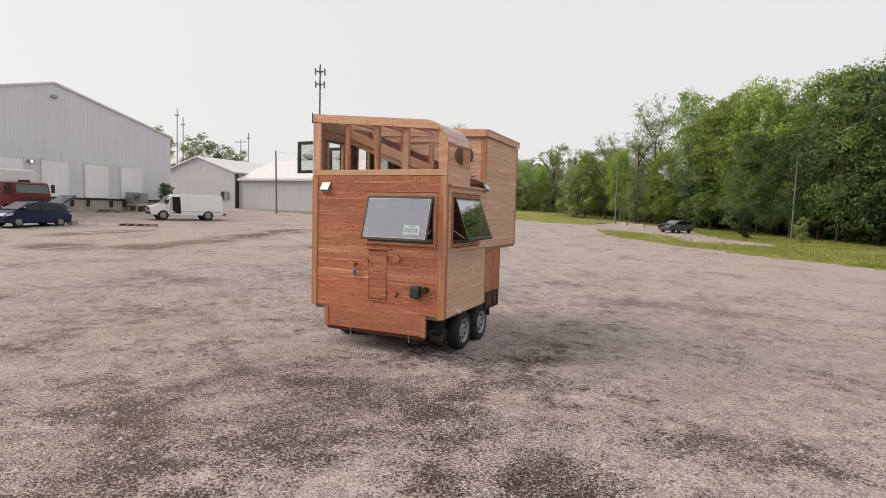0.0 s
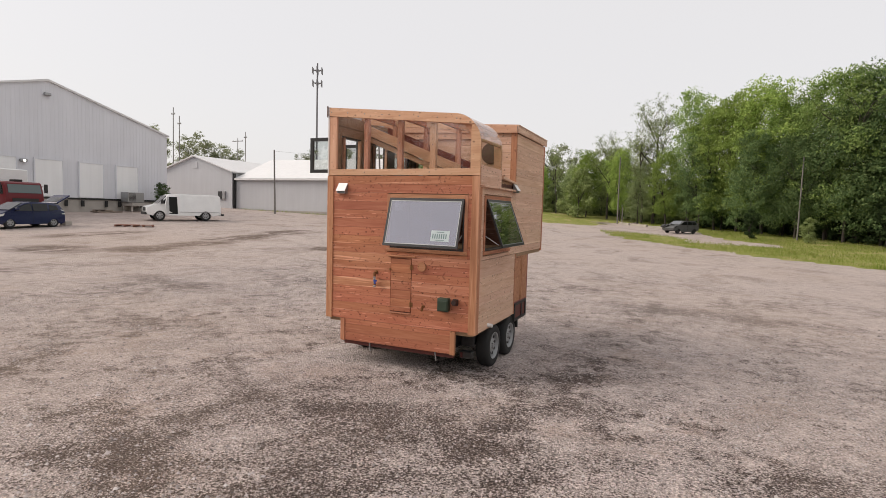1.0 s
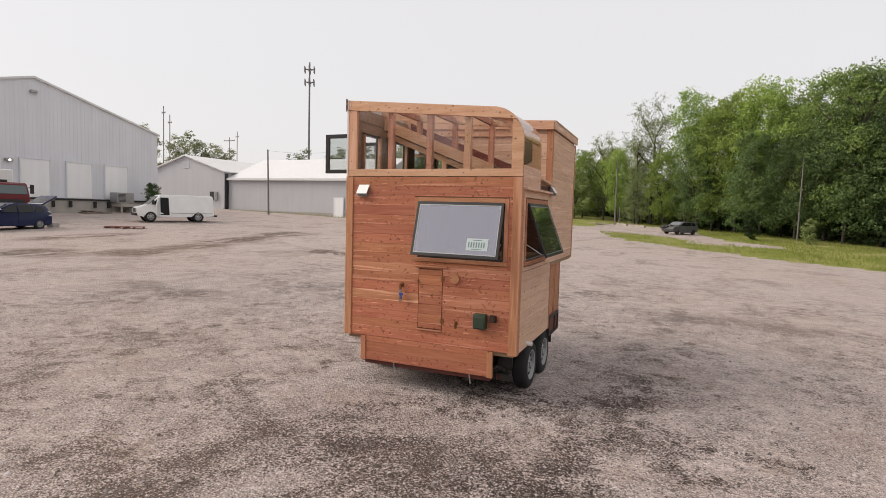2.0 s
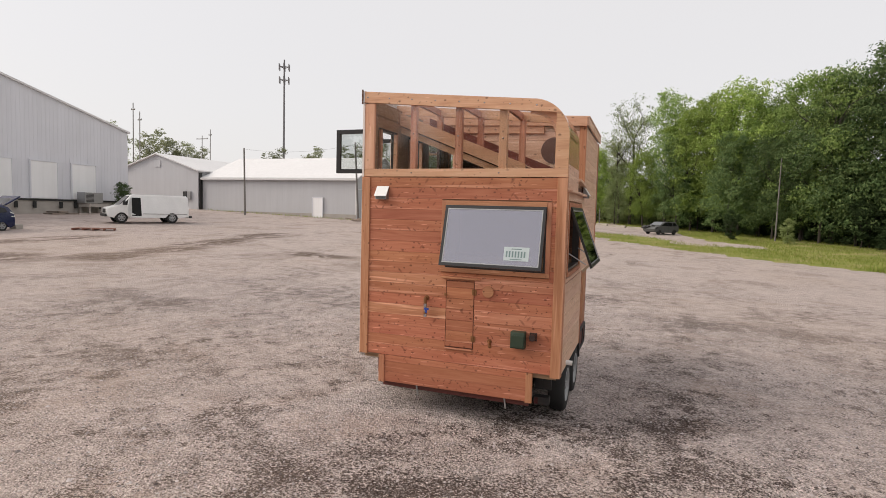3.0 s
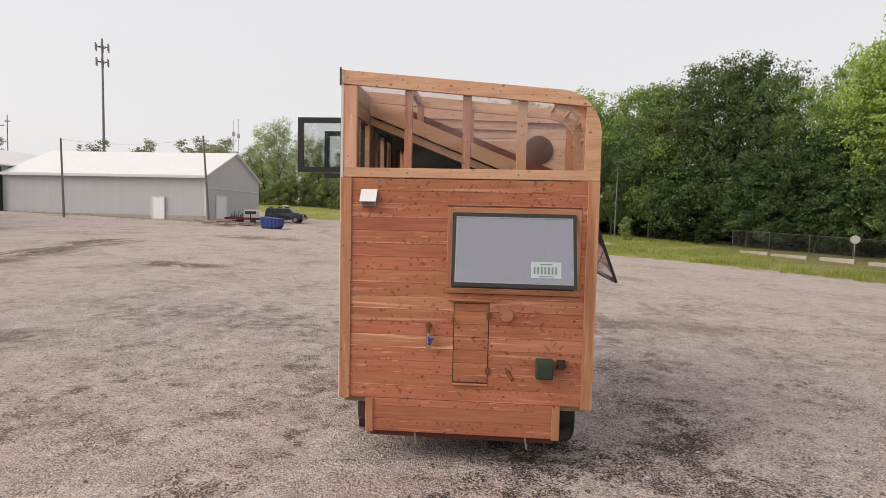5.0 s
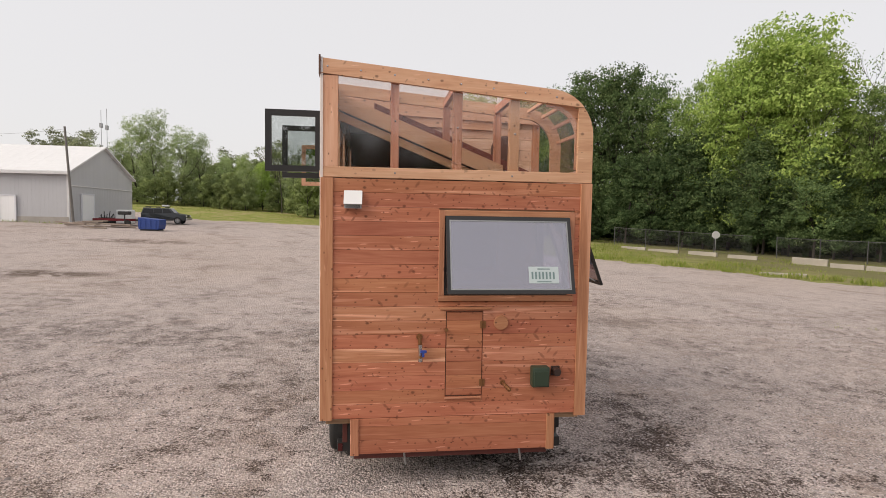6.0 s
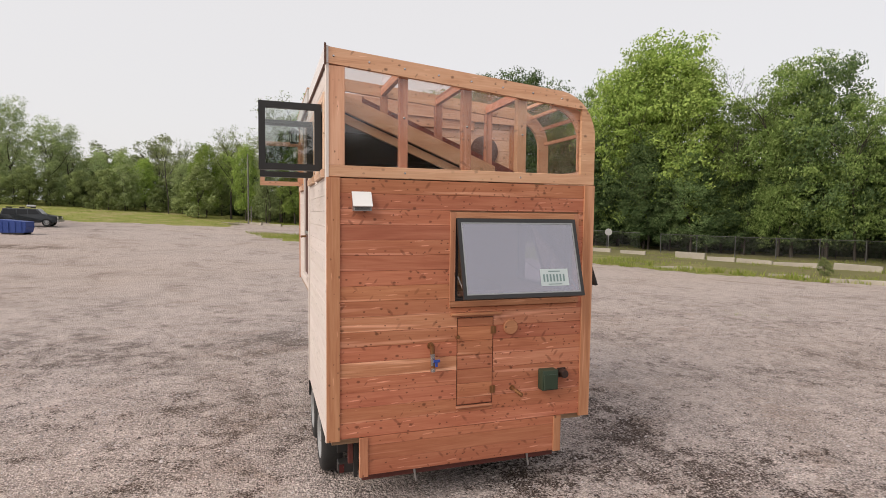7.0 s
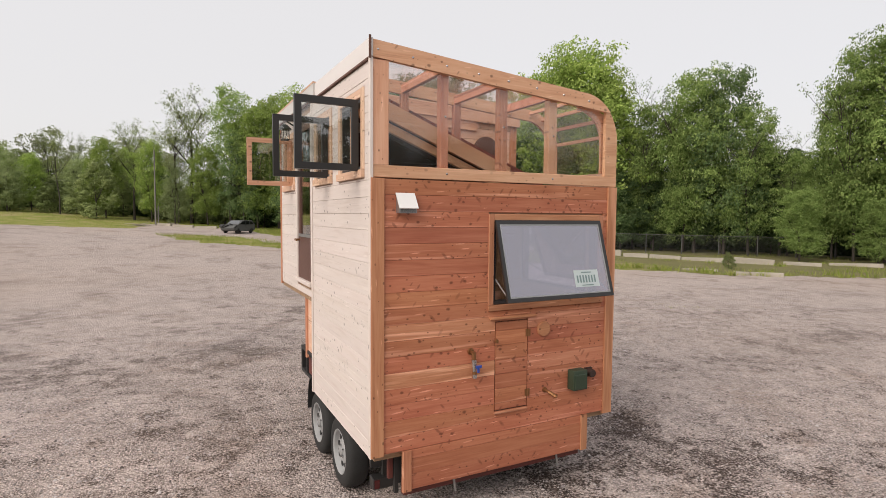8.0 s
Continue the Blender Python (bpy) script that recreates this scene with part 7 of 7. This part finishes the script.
BASE_H = {"shade": 10, "far": 11, "broad": 16, "round": 15, "dark": 15, "tall": 18, "airy": 17, "pale": 15, "back": 12, "young": 8, "bare": 16, "hedge": 8, "screen": 12}
TREE_WORDS = {
    "far": "grey-green tree behind the halls, haze in its leaf colour",
    "shade": "low shaded dark green tree along the wood's edge",
    "broad": "broad leafy green tree in the belt of trees", "round": "round-crowned tree with fresh yellow-green leaves",
    "dark": "dense dark green tree in the belt of trees", "tall": "tall slim tree with open green foliage",
    "airy": "thin airy tree with bare limbs showing", "pale": "pale green tree with thin foliage, haze in its leaf colour", "back": "dense tree of the back rows, leaves coloured as shaded", "bare": "half-dead tree with bare grey limbs", "young": "young bushy tree at the wood's edge", "hedge": "bushy green thicket at the meadow's edge", "screen": "dense mid-green tree deep in the belt"}


def plant(kind, x, y, h, wide=1.0):
    t = thing("tree", (x, y, ground_z(x, y)), TREE_WORDS[kind], "tree", "belt of trees")
    s = h / BASE_H[kind]
    m = pose(x, y, ground_z(x, y), 0, 0, random.uniform(0, 360)) @ Matrix.Diagonal((wide * s * random.uniform(0.9, 1.12), wide * s * random.uniform(0.9, 1.12), s, 1))
    for name, me in zip(("trunk", "crown"), KINDS[kind]):
        ob = new(name, me)
        ob.matrix_world = m
        hang(ob, t)


def grove(eye, rows):
    """Trees by their bearing from a standpoint: degrees east of north, metres away, height, kind."""
    for bearing, away, height, kind in rows:
        a = radians(bearing)
        away += random.uniform(-3.5, 3.5)
        plant(kind, eye[0] + away * math.sin(a), eye[1] + away * math.cos(a), height)


random.seed(77)
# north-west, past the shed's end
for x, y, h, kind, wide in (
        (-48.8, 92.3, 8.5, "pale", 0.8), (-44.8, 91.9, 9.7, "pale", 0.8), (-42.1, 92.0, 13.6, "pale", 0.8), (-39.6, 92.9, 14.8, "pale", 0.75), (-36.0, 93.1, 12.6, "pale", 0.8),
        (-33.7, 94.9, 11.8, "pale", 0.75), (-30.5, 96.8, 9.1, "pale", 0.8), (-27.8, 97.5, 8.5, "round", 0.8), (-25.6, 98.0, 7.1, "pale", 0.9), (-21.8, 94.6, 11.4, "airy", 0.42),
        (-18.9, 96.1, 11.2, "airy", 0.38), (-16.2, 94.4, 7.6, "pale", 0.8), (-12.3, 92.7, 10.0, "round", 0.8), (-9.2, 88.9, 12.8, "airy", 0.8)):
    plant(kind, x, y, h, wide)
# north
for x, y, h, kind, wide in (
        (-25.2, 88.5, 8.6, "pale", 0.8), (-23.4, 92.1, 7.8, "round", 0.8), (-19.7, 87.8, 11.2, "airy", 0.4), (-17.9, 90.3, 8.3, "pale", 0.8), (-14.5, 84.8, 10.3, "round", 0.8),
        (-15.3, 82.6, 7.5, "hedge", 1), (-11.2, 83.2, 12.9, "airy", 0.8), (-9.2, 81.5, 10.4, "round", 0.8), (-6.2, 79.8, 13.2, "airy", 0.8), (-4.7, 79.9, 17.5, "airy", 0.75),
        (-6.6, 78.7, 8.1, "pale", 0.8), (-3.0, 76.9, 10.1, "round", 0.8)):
    plant(kind, x, y, h, wide)
# north, nearer
for x, y, h, kind, wide in (
        (-0.4, 76.0, 18.0, "tall", 0.95), (0.8, 74.0, 11.8, "dark", 0.9), (2.5, 74.0, 15.6, "round", 0.9), (4.8, 72.8, 16.9, "round", 0.85), (7.2, 70.6, 17.4, "round", 0.9),
        (9.0, 69.4, 15.0, "broad", 0.8), (10.6, 69.2, 16.3, "tall", 0.8), (12.1, 65.9, 17.1, "broad", 0.85), (13.2, 63.6, 13.5, "dark", 0.9), (14.5, 64.4, 17.5, "broad", 0.9),
        (16.0, 63.0, 17.3, "dark", 0.9), (5.7, 67.8, 11.3, "dark", 0.9), (9.5, 65.3, 11.0, "dark", 0.9)):
    plant(kind, x, y, h, wide)
# north-east
for x, y, h, kind, wide in (
        (19.1, 61.8, 19.4, "dark", 0.8), (21.6, 60.7, 19.5, "dark", 0.8), (23.4, 58.6, 17.9, "dark", 0.8), (25.0, 56.6, 15.9, "broad", 0.8), (29.3, 58.7, 19.0, "tall", 0.6),
        (29.2, 52.7, 19.0, "round", 0.75), (31.2, 51.3, 21.5, "round", 0.8), (32.4, 49.0, 21.8, "round", 0.85), (33.3, 46.9, 18.7, "round", 0.75), (29.8, 48.5, 11.7, "dark", 0.9),
        (35.4, 44.9, 13.3, "broad", 0.75), (32.1, 45.3, 9.9, "dark", 0.9), (26.8, 53.1, 12.0, "dark", 0.9), (36.0, 42.9, 15.2, "broad", 0.75), (37.3, 42.9, 17.6, "bare", 0.6),
        (36.3, 39.5, 15.0, "broad", 0.6)):
    plant(kind, x, y, h, wide)
# east
for x, y, h, kind, wide in (
        (37.3, 39.0, 18.0, "broad", 0.75), (38.8, 37.0, 17.3, "dark", 0.75), (39.1, 34.8, 13.9, "broad", 0.75), (42.1, 33.8, 11.8, "airy", 0.6), (41.0, 31.6, 9.6, "broad", 0.7),
        (41.6, 29.2, 15.0, "broad", 0.5), (40.9, 27.2, 17.6, "broad", 0.6), (41.7, 25.4, 18.4, "broad", 0.7), (42.5, 24.0, 17.4, "broad", 1), (43.6, 20.9, 16.3, "dark", 1),
        (35.9, 28.5, 5.8, "broad", 1.1), (38.1, 24.3, 4.9, "broad", 1.1)):
    plant(kind, x, y, h, wide)
# lower trees, shade put into their leaf colour, stand before them along the fence
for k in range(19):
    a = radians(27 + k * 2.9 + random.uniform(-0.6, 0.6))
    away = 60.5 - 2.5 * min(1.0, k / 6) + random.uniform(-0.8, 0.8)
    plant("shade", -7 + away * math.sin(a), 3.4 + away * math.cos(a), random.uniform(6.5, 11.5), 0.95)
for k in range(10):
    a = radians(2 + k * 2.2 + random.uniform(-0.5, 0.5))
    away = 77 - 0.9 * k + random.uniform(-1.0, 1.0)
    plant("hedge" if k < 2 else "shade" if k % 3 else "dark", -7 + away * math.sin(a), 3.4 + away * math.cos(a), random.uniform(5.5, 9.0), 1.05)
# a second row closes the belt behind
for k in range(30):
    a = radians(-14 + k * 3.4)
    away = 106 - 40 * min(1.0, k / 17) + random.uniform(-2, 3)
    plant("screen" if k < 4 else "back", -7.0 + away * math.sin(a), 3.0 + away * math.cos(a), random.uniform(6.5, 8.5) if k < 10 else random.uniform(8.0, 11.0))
# woods behind the halls, and trees out of view round the rest of the lot
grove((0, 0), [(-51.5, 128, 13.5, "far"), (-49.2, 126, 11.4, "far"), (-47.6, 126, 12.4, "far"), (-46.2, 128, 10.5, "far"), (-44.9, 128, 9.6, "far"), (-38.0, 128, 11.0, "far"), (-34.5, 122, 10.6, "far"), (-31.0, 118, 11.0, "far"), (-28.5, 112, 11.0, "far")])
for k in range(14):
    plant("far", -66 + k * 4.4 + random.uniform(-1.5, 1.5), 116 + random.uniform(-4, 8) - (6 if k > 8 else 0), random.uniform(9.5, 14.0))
# unseen but for reflections; spaced closely to block light from the horizon
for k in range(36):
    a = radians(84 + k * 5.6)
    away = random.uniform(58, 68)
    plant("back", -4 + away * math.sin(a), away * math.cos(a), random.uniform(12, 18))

# bushes under the trees
for k in range(30):
    a = radians(-14 + k * 1.3 + random.uniform(-0.7, 0.7))
    away = 88 - 29 * min(1.0, max(0.0, (k - 5) / 25)) + random.uniform(-2.0, 1.5)
    plant("hedge" if k < 16 else "young", -7.0 + away * math.sin(a), 3.4 + away * math.cos(a), random.uniform(2.8, 6.0))
plant("shade", BX + 1.9, 39.0, 2.9)
plant("young", 5.0, 59.4, 2.9)
plant("hedge", 22.9, 25.2, 1.1)
plant("hedge", 9.6, 59.0, 2.4)
for k in range(10):
    plant("hedge", -46 + k * 3.4 + random.uniform(-1, 1), 95.5 + random.uniform(0, 4), random.uniform(3, 5.5))
for k in range(16):
    a = radians(-29 + k * 1.1 + random.uniform(-0.5, 0.5))
    plant("hedge", -6.1 + 92 * math.sin(a), 3 + 92 * math.cos(a), random.uniform(3.5, 5.5))
for k in range(18):
    a = radians(24 + k * 3.0 + random.uniform(-0.8, 0.8))
    away = 61.5 - 3.0 * min(1.0, k / 8) + random.uniform(-1.0, 1.0)
    plant("young", -7 + away * math.sin(a), 3.4 + away * math.cos(a), random.uniform(2.6, 4.6))
# low growth with shade in its leaf colour closes the wood behind the fence
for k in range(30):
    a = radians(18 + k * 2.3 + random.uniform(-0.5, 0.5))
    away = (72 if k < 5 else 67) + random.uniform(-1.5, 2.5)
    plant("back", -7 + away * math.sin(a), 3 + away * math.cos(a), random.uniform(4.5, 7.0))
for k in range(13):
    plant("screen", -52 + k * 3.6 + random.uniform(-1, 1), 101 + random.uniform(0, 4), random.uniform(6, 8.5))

# low undergrowth in the wood, shade put into its leaf colour
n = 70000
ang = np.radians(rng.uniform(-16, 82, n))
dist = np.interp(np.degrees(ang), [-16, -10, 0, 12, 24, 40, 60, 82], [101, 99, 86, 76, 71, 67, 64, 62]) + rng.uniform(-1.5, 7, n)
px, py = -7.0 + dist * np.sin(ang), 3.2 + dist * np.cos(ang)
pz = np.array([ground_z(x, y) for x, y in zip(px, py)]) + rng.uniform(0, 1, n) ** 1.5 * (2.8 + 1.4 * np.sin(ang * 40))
tagged(new("undergrowth", leaf_mesh("undergrowth", np.c_[px, py, pz], rng.uniform(0.18, 0.40, n), LEAF_C, rng)), "leafy undergrowth beneath the trees, coloured as shaded", "undergrowth", kind="stuff")

# weeds along the shed's foot
n = 450
wx = rng.uniform(-50, -31, n)
wp = np.c_[wx, 51.2 + rng.normal(size=n) * 0.15 - 0.25 * rng.uniform(0, 1, n), [ground_z(x, 51.0) for x in wx]]
tagged(new("weeds", leaf_mesh("weeds", wp, rng.uniform(0.08, 0.26, n), BLADES, rng, upright=True)), "weeds along the shed's foot", "weeds", kind="stuff")

# clumps of weeds along the verge's edge, and a few out on the gravel
edge = [(1.8, 50.0), (6.8, 42.0), (10.2, 36.6), (13.4, 32.7), (16.0, 28.2), (19.0, 22.3), (24.6, 19.6), (32.0, 16.0)]
spots = [(7.0, 16.0), (7.5, 15.2), (6.8, 15.7)]
for k in range(120):
    u = rng.uniform(0, len(edge) - 1.001)
    (x0, y0), (x1, y1) = edge[int(u)], edge[int(u) + 1]
    f, back = u - int(u), rng.gamma(1.3, 1.6)
    spots.append((x0 + (x1 - x0) * f + 0.85 * back, y0 + (y1 - y0) * f + 0.5 * back))
blade_at, blade_size = [], []
for x, y in spots:
    n, tall = int(rng.uniform(14, 40)), rng.uniform(0.12, 0.42)
    if x < 8 and y < 20:
        tall = 0.06
    for dx, dy in rng.normal(size=(n, 2)) * rng.uniform(0.12, 0.35):
        blade_at.append((x + dx, y + dy, ground_z(x + dx, y + dy) + 0.02))
        blade_size.append(tall * rng.uniform(0.5, 1.1))
tagged(new("weed_clumps", leaf_mesh("weed_clumps", np.array(blade_at), np.array(blade_size), BLADES, rng, upright=True)), "clumps of green and straw-coloured weeds at the verge's edge", "weeds", kind="stuff")

# loose stones on the lot where the camera passes
STONES = Nodes("loose_stone")
col = STONES.ramp(STONES.island(), (0.0, (0.09, 0.072, 0.066)), (0.35, (0.26, 0.226, 0.218)), (0.7, (0.42, 0.37, 0.36)), (1.0, (0.60, 0.545, 0.535)))
STONES = STONES.done(col, 0.9, 0.0, None, 0.2)


def stones(count):
    x = rng.uniform(-16, 10, count)
    y = rng.uniform(0.5, 17, count)
    clump = np.array([noise.noise((a * 0.4, b * 0.4, 4)) for a, b in zip(x, y)])
    ok = clump > rng.uniform(-0.75, 0.35, count)
    x, y = x[ok], y[ok]
    n = len(x)
    z = np.array([ground_z(a, b) for a, b in zip(x, y)])
    s = rng.gamma(2.2, 0.0026, n) + 0.004
    form = np.array([(1, 0, 0), (0, 1, 0), (-1, 0, 0), (0, -1, 0), (0, 0, 0.8)])
    turn = rng.uniform(0, 2 * np.pi, n)
    stretch = rng.uniform(0.7, 1.4, (n, 5, 1))
    f = form[None] * stretch
    c, q = np.cos(turn)[:, None], np.sin(turn)[:, None]
    v = np.stack([f[:, :, 0] * c - f[:, :, 1] * q, f[:, :, 0] * q + f[:, :, 1] * c, f[:, :, 2]], axis=2) * s[:, None, None]
    v += np.stack([x, y, z + s * 0.05 + 0.001], axis=1)[:, None, :]
    tri = np.array([(0, 1, 4), (1, 2, 4), (2, 3, 4), (3, 0, 4)])
    faces = (np.arange(n)[:, None, None] * 5 + tri[None]).reshape(-1)
    me = bpy.data.meshes.new("loose_stones")
    me.vertices.add(n * 5)
    me.vertices.foreach_set("co", v.astype(np.float32).ravel())
    me.loops.add(n * 12)
    me.loops.foreach_set("vertex_index", faces.astype(np.int32))
    me.polygons.add(n * 4)
    me.polygons.foreach_set("loop_start", np.arange(0, n * 12, 3, dtype=np.int32))
    me.update()
    me.materials.append(STONES)
    tagged(new("loose_stones", me), "loose pale and dark crushed stones on the lot", "gravel", kind="stuff")


stones(120000)
